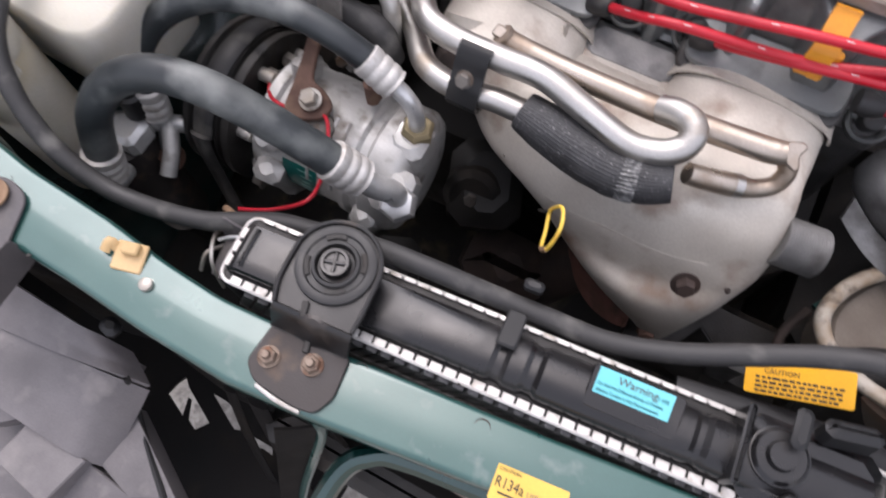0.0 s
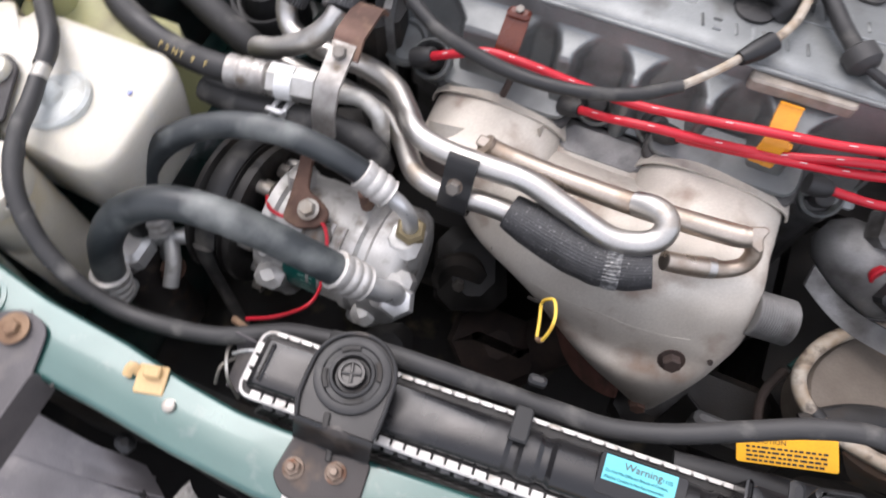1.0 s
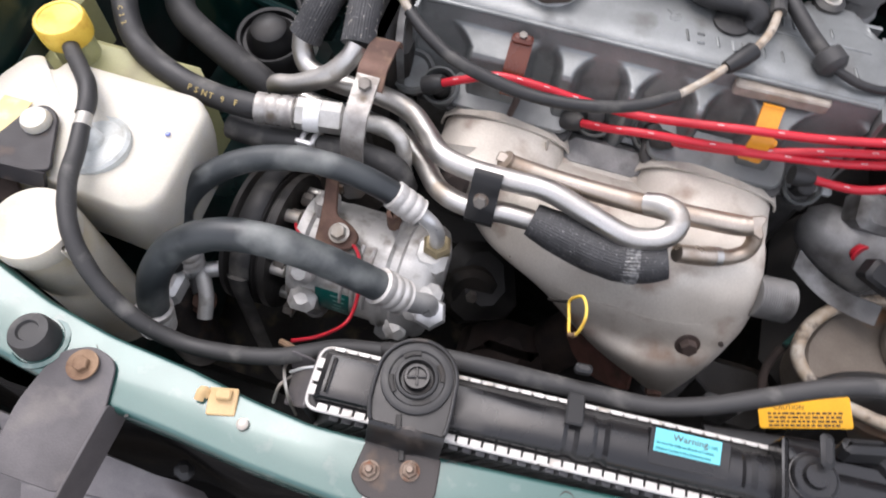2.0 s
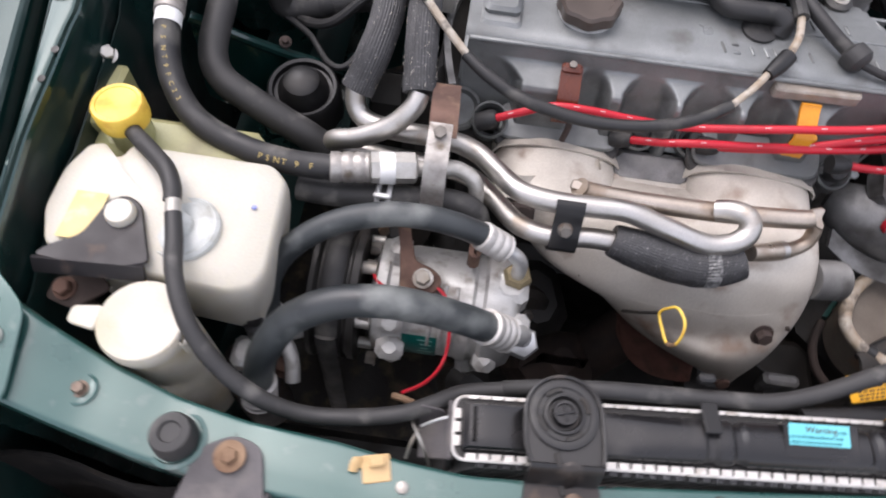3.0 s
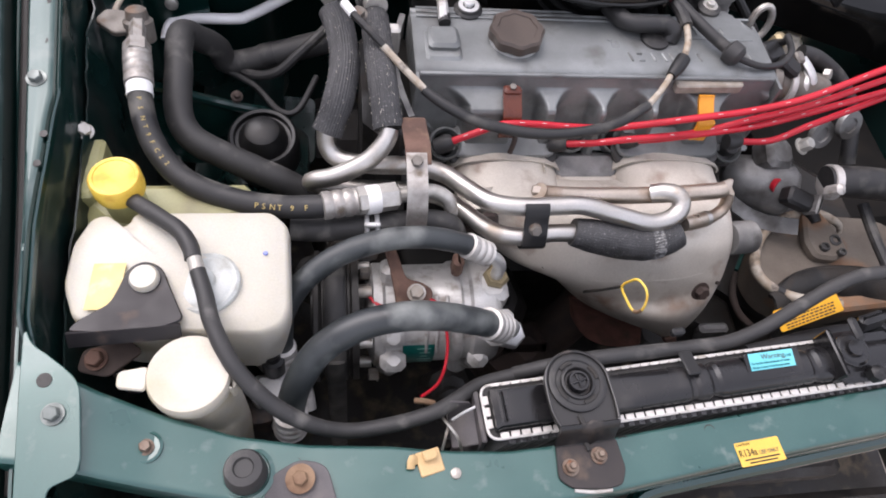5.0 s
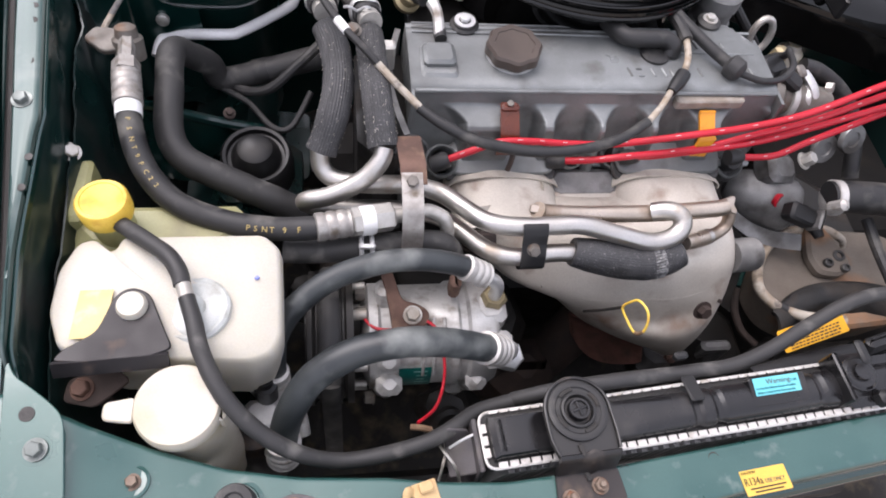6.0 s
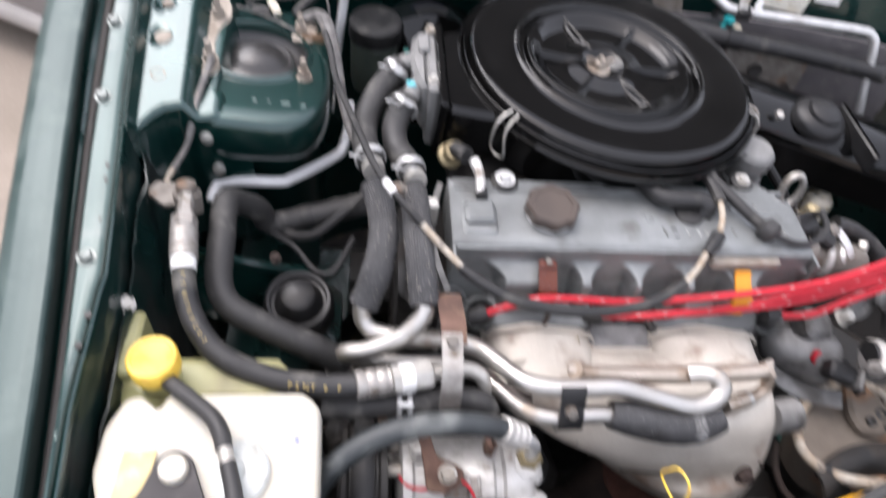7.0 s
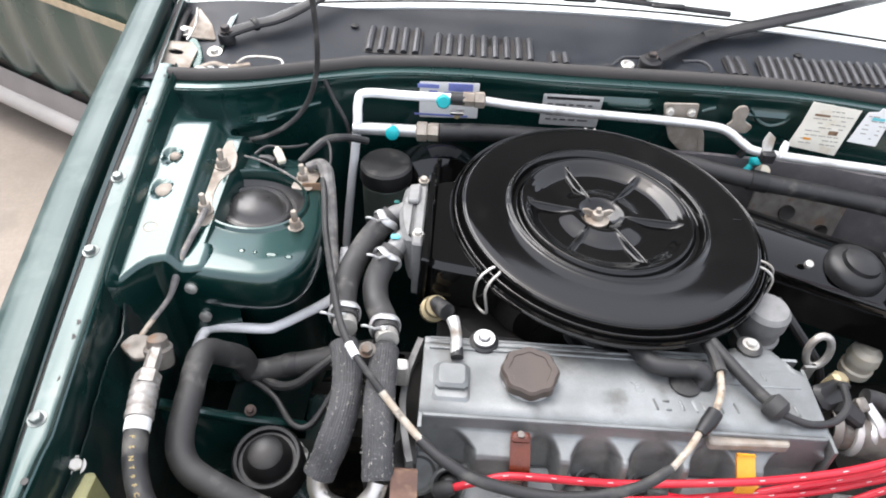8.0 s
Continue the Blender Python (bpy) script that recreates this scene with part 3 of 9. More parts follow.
part("scribed_ring", G().tube([(0.0353 + 0.0042 * math.cos(a), -0.0403 + 0.0042 * math.sin(a), 0.7008) for a in [0.6 + 0.5 * i for i in range(10)]], 0.0004, 6, 2), M_GRIME, front_rail)
part("rusted_lip", G().tube([(x, lerp(x, RAIL_FRONT) + 0.0002, lerp(x, RAIL_Z) - 0.010) for x in (0.048, 0.075, 0.10, 0.13, 0.16, 0.20)], [0.0006, 0.0013, 0.0016, 0.0012, 0.0015, 0.0006], 8, 4), M_RUST_TAN, front_rail, "rusted lower lip")
# raised collars pressed round the two fixing points
for x, y, r in ((-0.239, -0.047, 0.019), (-0.303, -0.028, 0.011)):
    z = lerp(x, RAIL_Z)
    part("pressed_collar", G().lathe((x, y, z), (0, 0.05, 1), [(r, -0.001), (r, 0.0012), (r * 0.85, 0.002), (r * 0.8, 0.0008)], 28), M_GREEN_DUSTY, front_rail)

# fender: inner bead, bolting flange, dark groove, rolled outer skin
BEAD = [(-0.10, -0.014), (0.065, -0.0149), (0.093, -0.0142), (0.126, -0.0133), (0.155, -0.0102), (0.175, -0.0076), (0.22, -0.0025), (0.235, 0.0004), (0.295, 0.0004), (0.36, -0.0005), (0.43, -0.0025), (0.50, -0.0030), (0.62, -0.0035), (0.94, -0.002)]
FLANGE_OUT = [(-0.10, -0.0226), (0.15, -0.0226), (0.25, -0.0240), (0.36, -0.0265), (0.50, -0.0275), (0.60, -0.0265), (0.94, -0.026)]
GROOVE_OUT = [(-0.10, -0.036), (0.15, -0.0388), (0.24, -0.0415), (0.36, -0.0470), (0.50, -0.0525), (0.60, -0.0530), (0.94, -0.049)]


def fender(u, v):
    y = -0.16 + 1.10 * u
    b, o, g_ = lerp(y, BEAD), lerp(y, FLANGE_OUT), lerp(y, GROOVE_OUT)
    i_ = b - 0.0055
    prof = [(b + 0.014, -0.30), (b + 0.008, -0.10), (b + 0.003, -0.03), (b + 0.0012, -0.005), (b + 0.0006, 0.0), (b - 0.0006, 0.0012), (b - 0.0018, 0.0), (b - 0.0022, -0.004), (i_ + 0.0006, -0.0052), (i_, -0.0012), (i_ - 0.0016, -0.0004), (i_ * 0.5 + o * 0.5, 0.0004), (o + 0.0018, -0.0004), (o, -0.0024), (o - 0.0012, -0.010), (o - 0.003, -0.026), (g_ * 0.5 + o * 0.5, -0.029), (g_ + 0.002, -0.024), (g_ + 0.0006, -0.004), (g_, 0.0006), (g_ - 0.002, 0.0030), (g_ - 0.010, 0.0040), (g_ - 0.020, 0.0036), (g_ - 0.031, 0.0016), (g_ - 0.040, -0.0040), (g_ - 0.0465, -0.015), (g_ - 0.052, -0.045), (g_ - 0.060, -0.12), (g_ - 0.060, -0.55)]
    k = v * (len(prof) - 1)
    j = min(int(k), len(prof) - 2)
    dx, dz = (prof[j][q] + (prof[j + 1][q] - prof[j][q]) * (k - j) for q in (0, 1))
    if dx < g_ and y < 0.0:
        dx += 0.10 * (y / 0.16) ** 2 * smooth01((g_ - dx) / 0.05)
    if y < 0.06 and dx > o:
        dx = o + (dx - o) * smooth01((y + 0.06) / 0.12)
        dz -= 0.02 * smooth01((0.06 - y) / 0.03)
    if dx < g_ - 0.002:
        dz += 0.0001 * math.sin(y * 150 + 4 * math.sin(y * 23)) * smooth01((g_ - dx) / 0.03)
    return (flange_x(y) + dx, y, flange_z(y) + dz)


fen = part("fender", G().grid(lambda u, v: fender(0.805 * u, (3 + v * 6) / 28), 150, 18, 0.001).grid(lambda u, v: fender(u, (13 + 5 * v) / 28), 150, 15, 0.001), M_GREEN, car, "dark green fender with a bolted flange and narrow groove")
def wavy(p, k):
    """Uneven pressed sheet."""
    return Vector(p) + Vector((0.004 * k * noise.noise(Vector(p) * 24) + 0.0015 * k * noise.noise(Vector(p) * 70), 0, 0))


part("inner_wall", G().grid(lambda u, v: wavy(fender(0.805 * u, v * 3 / 28), smooth01((1 - v) * 6)), 150, 24, 0.001), M_GREEN_SHADED, fen, "dark glossy inner fender wall")
part("outer_skin", G().grid(lambda u, v: fender(u, (18 + 10 * v) / 28), 150, 40, 0.001), M_GREEN_SKIN, fen, "dusty pale-glossed green outer skin")
part("flange", G().grid(lambda u, v: fender(0.805 * u, (9 + 4 * v) / 28), 150, 12, 0.001), M_GREEN_FLANGE, fen, "worn green bolting flange")
part("fender_seal", G().tube([(flange_x(y) + (lerp(y, FLANGE_OUT) + lerp(y, GROOVE_OUT)) / 2, y, flange_z(y) - 0.024) for y in (-0.05, 0.1, 0.25, 0.4, 0.55, 0.7, 0.85, 0.93)], 0.0048, 10, 6), M_SEAL, fen, "black rubber seal")
tab = [(-0.3785, 0.046), (-0.3765, 0.041), (-0.3727, 0.0358), (-0.3633, 0.029), (-0.3532, 0.021), (-0.3445, 0.013), (-0.3410, 0.006), (-0.3395, -0.004), (-0.3350, -0.039), (-0.3365, -0.0480), (-0.3520, -0.0545), (-0.3530, -0.070), (-0.3500, -0.13), (-0.3640, -0.13), (-0.3770, 0.0), (-0.3805, 0.044)]
part("fender_tab", G().plate(tab, 0.0014, 0.0005, (0, 0, 0.7445), facing((0.0, -0.13, 1)), 0.004), M_GREEN_DUSTY, fen, "dusty green overlapping corner tab")
part("tab_hole", G().lathe((-0.363, 0.012, 0.7478), (0, -0.13, 1), [(0.0, 0), (0.0048, 0), (0.0048, 0.0006), (0, 0.0006)], 16), M_GRIME, fen)


def fender_bolt(x, y, z, flat=0.010):
    part("bolt", G().hexnut((x, y, z), (0, -0.13, 1), flat, 0.005, flat * 0.85), M_FENDER_BOLT, fen)


fender_bolt(-0.3545, -0.010, 0.7455, 0.0085)
part("pressed_pad", G().lathe((-0.3545, -0.010, 0.7446), (0, -0.13, 1), [(0.0100, 0), (0.0096, 0.0006), (0.0, 0.0006)], 24), M_GREEN_DUSTY, fen)
for y in (0.249, 0.521, 0.42):
    fender_bolt(flange_x(y) - 0.0165 - 0.006 * (y > 0.4), y, flange_z(y) - 0.0005, 0.009)
for y, d in ((0.325, 0.011), (0.34, 0.011), (0.285, 0.012), (0.385, 0.016), (0.615, 0.012), (0.645, 0.02), (0.70, 0.014), (0.175, 0.014), (0.20, 0.010)):
    part("flange_hole", G().lathe((flange_x(y) - d, y, flange_z(y) - 0.0006), (0, -0.13, 1), [(0, 0), (0.003, 0), (0.003, 0.0006), (0, 0.0006)], 12), M_GRIME, fen)

# shelf between the flange and the strut tower, rounded down at its front
def shelf_z(u, y):
    low = 0.7715 + 0.06 * (y - 0.53)
    high = 0.7885 + 0.09 * (y - 0.53)
    flat = low + (high - low) * smooth01((u - 0.44) / 0.14)
    return flat + (flange_z(y) - 0.003 - flat) * smooth01((u - 0.95) / 0.05)


def shelf_at(x, y):
    return shelf_z((x + 0.305) / (flange_x(y) + lerp(y, BEAD) + 0.0012 + 0.305), y)


def shelf(u, v):
    y0 = lerp(u, [(0, 0.440), (0.20, 0.436), (0.36, 0.431), (0.50, 0.430), (0.60, 0.431), (0.72, 0.427), (0.82, 0.417), (0.92, 0.402), (1, 0.384)])
    if v < 0.35:
        a = (1 - v / 0.35) * math.pi / 2
        y = y0 + 0.009 - 0.009 * math.sin(a)
        return (-0.305 + (flange_x(y) + lerp(y, BEAD) + 0.0012 + 0.305) * u, y, shelf_z(u, y) - 0.012 * smooth01((0.30 - u) / 0.2) - 0.009 * (1 - math.cos(a)) - 0.18 * smooth01((a - 1.0) / 0.571))
    w = (v - 0.35) / 0.65
    y = y0 + 0.009 + (0.720 - 0.009 - y0) * w
    x = -0.305 + (flange_x(y) + lerp(y, BEAD) + 0.0012 + 0.305) * u
    z = shelf_z(u, y) - 0.06 * smooth01((w - 0.72) / 0.28) * (1 - u ** 4)
    z -= 0.012 * smooth01((0.30 - u) / 0.2)
    if u < 0.32 and y > 0.47:
        z -= 0.04 * smooth01((0.32 - u) / 0.1)
    for hx, hy in ((-0.405, 0.584), (-0.399, 0.530)):
        d = math.hypot((x - hx) / 0.8, y - hy)
        z -= 0.004 * (1 - smooth01((d - 0.010) / 0.005))
    return (x, y, z)


part("inner_shelf", G().grid(shelf, 44, 90, 0.001), M_GREEN, car, "glossy green inner fender shelf")
for x, y, r in ((-0.403, 0.585, 0.0065), (-0.397, 0.530, 0.0100)):
    part("shelf_plug", G().lathe((x, y, shelf_at(x, y) - 0.0035), (0.0, -0.09, 1), [(r, -0.002), (r, 0.002), (r * 0.7, 0.004), (0.0, 0.0045)], 20), M_PLATED_DULL, car, "dull silver plug")
part("shelf_hole", G().lathe((-0.392, 0.472, shelf_at(-0.392, 0.472)), (0.0, -0.09, 1), [(0.0075, 0), (0.0075, 0.0012), (0.006, 0.0012), (0.0055, 0.0004), (0.0, 0.0004)], 20, False), M_PLATED_DULL, car)

# strut tower: a pressed drum with a rolled mouth
TC = Vector((-0.310, 0.556, 0.0))
TOWER = [(0.81, 0.50), (0.81, 0.66), (0.825, 0.687), (0.88, 0.698), (0.95, 0.707), (0.99, 0.719), (1.0, 0.732), (0.997, 0.7420), (0.988, 0.7505), (0.970, 0.7575), (0.940, 0.7615), (0.90, 0.7628), (0.80, 0.7634), (0.66, 0.7640), (0.60, 0.7640), (0.575, 0.7680), (0.55, 0.7685), (0.53, 0.764), (0.52, 0.745)]


def tower_dz(x, y):
    """The top leans down towards the engine and the firewall."""
    return -0.10 * (x + 0.352) - 0.05 * (y - 0.515)


def tower_ring(k, z, n=64):
    out = []
    for j in range(n):
        a = 2 * math.pi * j / n
        e = 2.0 + 1.6 * smooth01((k - 0.6) / 0.3)
        c, s = math.cos(a), math.sin(a)
        q = (abs(c) ** e + abs(s) ** e) ** (-1 / e)
        p = TC + Vector(((0.106 if c < 0 else 0.106 - 0.020 * smooth01((k - 0.6) / 0.3)) * k * q * c, (0.100 if s > 0 else 0.1 + 0.027 * smooth01((k - 0.6) / 0.3)) * k * q * s, z))
        p.z += tower_dz(p.x, p.y) * smooth01((z - 0.68) / 0.06)
        out.append(p)
    return out


tower = part("strut_tower", G().rings([tower_ring(k, z) for k, z in TOWER], cap=False), M_GREEN, car, "glossy dark green strut tower")
part("strut_cap", G().lathe((-0.310, 0.556, 0.7385), (0.10, 0.05, 1), [(0.0585, 0), (0.0590, 0.016), (0.0575, 0.0190), (0.0550, 0.0185), (0.0530, 0.010), (0.0470, 0.004), (0.0425, 0.004), (0.0405, 0.009), (0.0375, 0.0105), (0.0350, 0.008), (0.0315, 0.009), (0.0270, 0.0145), (0.018, 0.0195), (0.008, 0.0220), (0.0, 0.0225)], 64), M_DOME, tower, "black domed strut bearing cap in a wavy rubber lip")
for x, y in ((-0.352, 0.590), (-0.350, 0.515), (-0.254, 0.518), (-0.264, 0.606)):
    part("stud", G().hexnut((x, y, 0.7645 + tower_dz(x, y) if x > -0.3 else 0.7760 + 0.06 * (y - 0.565)), (0, 0, 1), 0.012, 0.009, 0.009, 0.013), M_PLATED_DULL, tower, "pale plated stud with its nut")
part("strap_plate", G().plate([(-0.0155, -0.066), (0.012, -0.061), (0.0155, -0.046), (0.008, -0.030), (0.0045, -0.010), (0.006, 0.012), (0.016, 0.036), (0.014, 0.056), (0.000, 0.086), (-0.006, 0.082)], 0.002, 0.0005, (-0.354, 0.554, 0.7752), facing((0.08, -0.06, 1)), 0.005), M_PLATED_DULL, tower, "dull plated strap under the studs")
part("side_plate", G().plate([(-0.014, -0.022), (0.010, -0.022), (0.016, 0.019), (-0.010, 0.026)], 0.002, 0.0005, (-0.260, 0.606, 0.7672 + tower_dz(-0.26, 0.606)), facing((0.10, 0.05, 1)), 0.005), M_PLATED_DULL, tower)
part("side_turn", G().plate([(0, 0), (0.026, 0), (0.024, -0.030), (0.002, -0.032)], 0.002, 0.0005, (-0.262, 0.590, 0.7590), facing((0.25, -1, 0.35)), 0.004), M_RUST_TAN, tower, "tan rusted turned-down tab")
for x, w in ((-0.300, 0.007), (-0.286, 0.005), (-0.269, 0.012), (-0.251, 0.008)):
    part("embossed_mark", G().box((x, 0.468, 0.7632 + tower_dz(x, 0.468)), (w, 0.006, 0.003), 0.0013, facing((0.08, -0.25, 1))), M_GREEN, tower)
for x, y, z in ((-0.345, 0.4290, 0.741), (-0.339, 0.4290, 0.697)):
    part("plug", G().lathe((x, y, z), (0, -1, 0.1), [(0, -0.002), (0.0065, -0.002), (0.0065, 0.002), (0.005, 0.003), (0, 0.0035)], 18), M_ZINC, tower)

# low inner wall and floor members, mostly in shade, which their green also carries
part("side_apron", G().grid(lambda u, v: wavy((flange_x(-0.05 + 0.8 * u) + lerp(-0.05 + 0.8 * u, BEAD) + 0.008 + 0.05 * v + 0.012 * math.sin(9 * u) * v, -0.05 + 0.8 * u, flange_z(-0.05 + 0.8 * u) - 0.040 - 0.42 * v), 1.5), 90, 40, 0.0015), M_GREEN_SHADED, car, "dark green inner fender wall")
part("side_member", G().grid(lambda u, v: (-0.33 + 0.09 * v, 0.02 + 0.46 * u, 0.585 - 0.02 * math.cos(3.1 * v) - 0.12 * max(0, v - 0.7)), 20, 10, 0.003), M_GREEN_SHADED, car, "dark green pressed side member")
LEDGE = [(-0.352, 0.320, 0.695), (-0.326, 0.327, 0.6766), (-0.298, 0.335, 0.656), (-0.270, 0.3434, 0.637), (-0.225, 0.356, 0.612)]
part("pressed_ledge", G().tube(LEDGE, 0.0055, 10, 6), M_GREEN, car, "glossy rolled edge of the inner panel")
part("ledge_panel", G().grid(lambda u, v: wavy((lerp(u, [(i / 4, p[0]) for i, p in enumerate(LEDGE)]), lerp(u, [(i / 4, p[1]) for i, p in enumerate(LEDGE)]) + 0.004 - 0.018 * v + 0.004 * math.sin(9 * u) * math.sin(5 * v), lerp(u, [(i / 4, p[2]) for i, p in enumerate(LEDGE)]) - 0.003 - 0.085 * v), 1.2), 30, 14, 0.0015), M_GREEN, car, "glossy dark green pressed panel")
part("gusset", G().plate([(-0.31, 0.31), (-0.20, 0.33), (-0.20, 0.43), (-0.33, 0.44)], 0.004, 0.001, (0, 0, 0.56), None, 0.012), M_GREEN_SHADED, car)
part("lower_crossmember", G().box((0.05, 0.02, 0.30), (0.9, 0.07, 0.05), 0.01), M_GRIME, car, "oily black lower crossmember")
part("rear_crossmember", G().box((0.05, 0.55, 0.33), (0.9, 0.10, 0.08), 0.02), M_GRIME, car)

part("undertray", G().grid(lambda u, v: (-0.46 + 1.1 * u, -0.055 + 0.90 * v, 0.22 + 0.03 * math.sin(9 * u) * math.sin(7 * v)), 20, 20, 0.004), M_TRAY, car, "oily black undertray strewn with dirt")
part("far_apron", G().grid(lambda u, v: (0.66 - 0.03 * v, -0.06 + 0.9 * u, 0.76 - 0.52 * v), 16, 10, 0.003), M_GREEN_SHADED, car, "dark green inner wall")
part("battery_tray", G().box((0.54, 0.42, 0.44), (0.20, 0.30, 0.10), 0.02), M_VOID_SHADE, car)
# firewall with pressed beads and its rubber seal
def firewall(u, v):
    x = -0.50 + 1.12 * u
    z = 0.20 + (seal_z(x) - 0.203) * v
    y = seal_y(x) - 0.020 - 0.047 * (1 - v)
    y -= 0.004 * smooth01((z - seal_z(x) + 0.019) / 0.006)
    for cx, cz, w in ((-0.36, 0.758, 0.05), (0.15, 0.768, 0.035), (0.345, 0.765, 0.03)):
        d = max(abs(x - cx) - w, 0.0) ** 2 + (z - cz) ** 2
        y -= 0.004 * math.exp(-d / 0.000025)
    return (x, y, z)


wall = part("firewall", G().grid(firewall, 150, 96, 0.0015), M_GREEN, car, "glossy dark green firewall with pressed beads")
part("firewall_lip", G().grid(lambda u, v: (-0.46 + 1.08 * u, seal_y(-0.46 + 1.08 * u) - 0.0255 + 0.030 * v, seal_z(-0.46 + 1.08 * u) - 0.0065 + 0.0045 * math.sin(math.pi * (0.15 + 0.5 * v))), 80, 6, 0.0012), M_GREEN, wall)
BEADS = ([(0.128, 0.7650), (0.136, 0.7680), (0.168, 0.7670), (0.188, 0.7645), (0.177, 0.7625), (0.145, 0.7630)], [(0.258, 0.765), (0.266, 0.769), (0.275, 0.772)], [(0.321, 0.775), (0.338, 0.758), (0.354, 0.752), (0.370, 0.757), (0.378, 0.766)], [(-0.335, 0.762), (-0.31, 0.764), (-0.27, 0.764)])
for k, pts in enumerate(BEADS):
    part("pressed_bead", G().tube([(x, seal_y(x) - 0.0205 - 0.078 * (seal_z(x) - z), z) for x, z in pts], 0.0018 if k == 0 else 0.0030, 10, 6, closed=k == 0), M_GREEN, wall)
part("firewall_seal", G().tube([(x, seal_y(x) + 0.002, seal_z(x)) for x in (-0.447, -0.43, -0.40, -0.36, -0.32, -0.28, -0.24, -0.20, -0.1, 0.0, 0.08, 0.16, 0.25, 0.33, 0.4, 0.5, 0.62)], 0.0088, 12, 5, flat=1.15), M_SEAL, car, "dull black rubber seal")
part("insulation_pad", G().grid(lambda u, v: (0.22 + 0.40 * u, seal_y(0.22 + 0.40 * u) - 0.055 + 0.004 * noise.noise(Vector((u * 6, v * 3, 0))), 0.52 + 0.195 * v), 30, 12, 0.006), M_GREY_PANEL, wall, "dull grey insulation pad")

# cowl behind the seal
def cowl(u, v):
    x = -0.50 + 1.12 * u
    return (x, seal_y(x) + 0.004 + (screen_y(x) + 0.165 - seal_y(x)) * v, seal_z(x) - 0.007 - 0.010 * math.sin(math.pi * v) + 0.016 * v * v)


cow = part("cowl_panel", G().grid(cowl, 60, 16, 0.002), M_COWL, car, "faded blue-black cowl panel")


def cowl_z(y, x):
    v = (y - seal_y(x) - 0.004) / (screen_y(x) + 0.165 - seal_y(x))
    return seal_z(x) - 0.007 - 0.010 * math.sin(math.pi * v) + 0.016 * v * v


for x0, x1, ya, yb, step in ((-0.226, -0.141, 0.868, 0.932, 0.0170), (-0.126, 0.024, 0.862, 0.928, 0.0170), (0.045, 0.077, 0.858, 0.898, 0.0170), (0.305, 0.340, 0.858, 0.912, 0.0150), (0.352, 0.60, 0.852, 0.908, 0.0130)):
    mx = (x0 + x1) / 2
    za, zb = cowl_z(ya, mx) + 0.0012, cowl_z(yb, mx) + 0.0012
    tilt = facing((0, -(zb - za), yb - ya))
    part("grille_recess", G().plate([(x0 - mx, 0), (x1 - mx, 0), (x1 - mx, yb - ya), (x0 - mx, yb - ya)], 0.001, 0.0003, (mx, ya, za), tilt, 0.004), M_GRIME, cow)
    k = x0 + step / 2
    while k < x1:
        part("louvre", G().tube([(k, ya + 0.003, za + 0.001), (k, (ya + yb) / 2, (za + zb) / 2 + 0.002), (k, yb - 0.003, zb + 0.001)], step * 0.30, 8, 3), M_LOUVRE, cow)
        k += step
for x, y in ((-0.245, 0.925), (0.131, 0.862), (0.287, 0.862), (0.42, 0.92)):
    part("screw", G().lathe((x, y, cowl_z(y, x) + 0.001), (0, 0, 1), [(0.006, 0), (0.006, 0.002), (0.003, 0.003), (0, 0.0028)], 14), M_PLASTIC, cow)
for path in ([(0.136, 0.868), (0.151, 0.891), (0.161, 0.899), (0.188, 0.902)], [(0.246, 0.897), (0.266, 0.900), (0.275, 0.898), (0.283, 0.886), (0.2825, 0.866)]):
    part("pivot_recess", G().tube([(x, y, cowl_z(y, x) + 0.001) for x, y in path], 0.0026, 8, 6), M_LOUVRE, cow)
part("pivot_grommet", G().lathe((0.161, 0.876, cowl_z(0.876, 0.161)), (0, -0.2, 1), [(0.010, -0.001), (0.010, 0.003), (0.007, 0.004), (0.004, 0.001), (0.0, 0.001)], 16), M_ZINC, cow)
part("screw", G().lathe((0.204, 0.855, cowl_z(0.855, 0.204)), (0, 0, 1), [(0.006, 0), (0.006, 0.003), (0.003, 0.004), (0, 0.004)], 14), M_ZINC, cow)
part("cowl_end", G().grid(lambda u, v: (-0.51 + 0.10 * u, 0.70 + 0.20 * v, 0.800 + 0.012 * math.sin(5 * u + 3 * v) + 0.01 * v), 12, 14, 0.0015), M_GREEN, car, "green cowl corner with bare spots")
for x, y, z in ((-0.409, 0.778, 0.8215), (-0.462, 0.822, 0.826)):
    part("corner_bolt", G().hexnut((x, y, z), (0, -0.2, 1), 0.010, 0.005, 0.010), M_ZINC, car)
holed_plate("hinge_plate", [(-0.020, -0.030), (0.014, -0.032), (0.017, 0.022), (0.008, 0.034), (-0.022, 0.030)], [[(-0.008 + 0.010 * math.cos(a), cy + 0.005 * math.sin(a)) for a in [2 * math.pi * k / 10 for k in range(10)]] for cy in (-0.016, 0.012)], 0.0025, (-0.449, 0.757, 0.8190), facing((0.15, -0.25, 1)), M_PLATED_DULL, car, "scuffed pale hinge plate with two slots")
part("hinge_gusset", G().plate([(-0.020, -0.030), (0.024, -0.024), (0.012, 0.004), (-0.012, 0.032)], 0.003, 0.0008, (-0.448, 0.853, 0.8230), facing((0.2, -0.3, 1)), 0.005), M_PLATED_DULL, car, "cream bare hinge gusset")
part("hinge_lug", G().plate([(0.010 * math.cos(a), 0.028 * math.sin(a)) for a in [2 * math.pi * k / 18 for k in range(18)]], 0.004, 0.0015, (-0.436, 0.777, 0.8195), facing((0.2, -0.3, 1), (0.9, 0.3, 0))), M_GREEN_DUSTY, car, "dusty oval hinge lug")
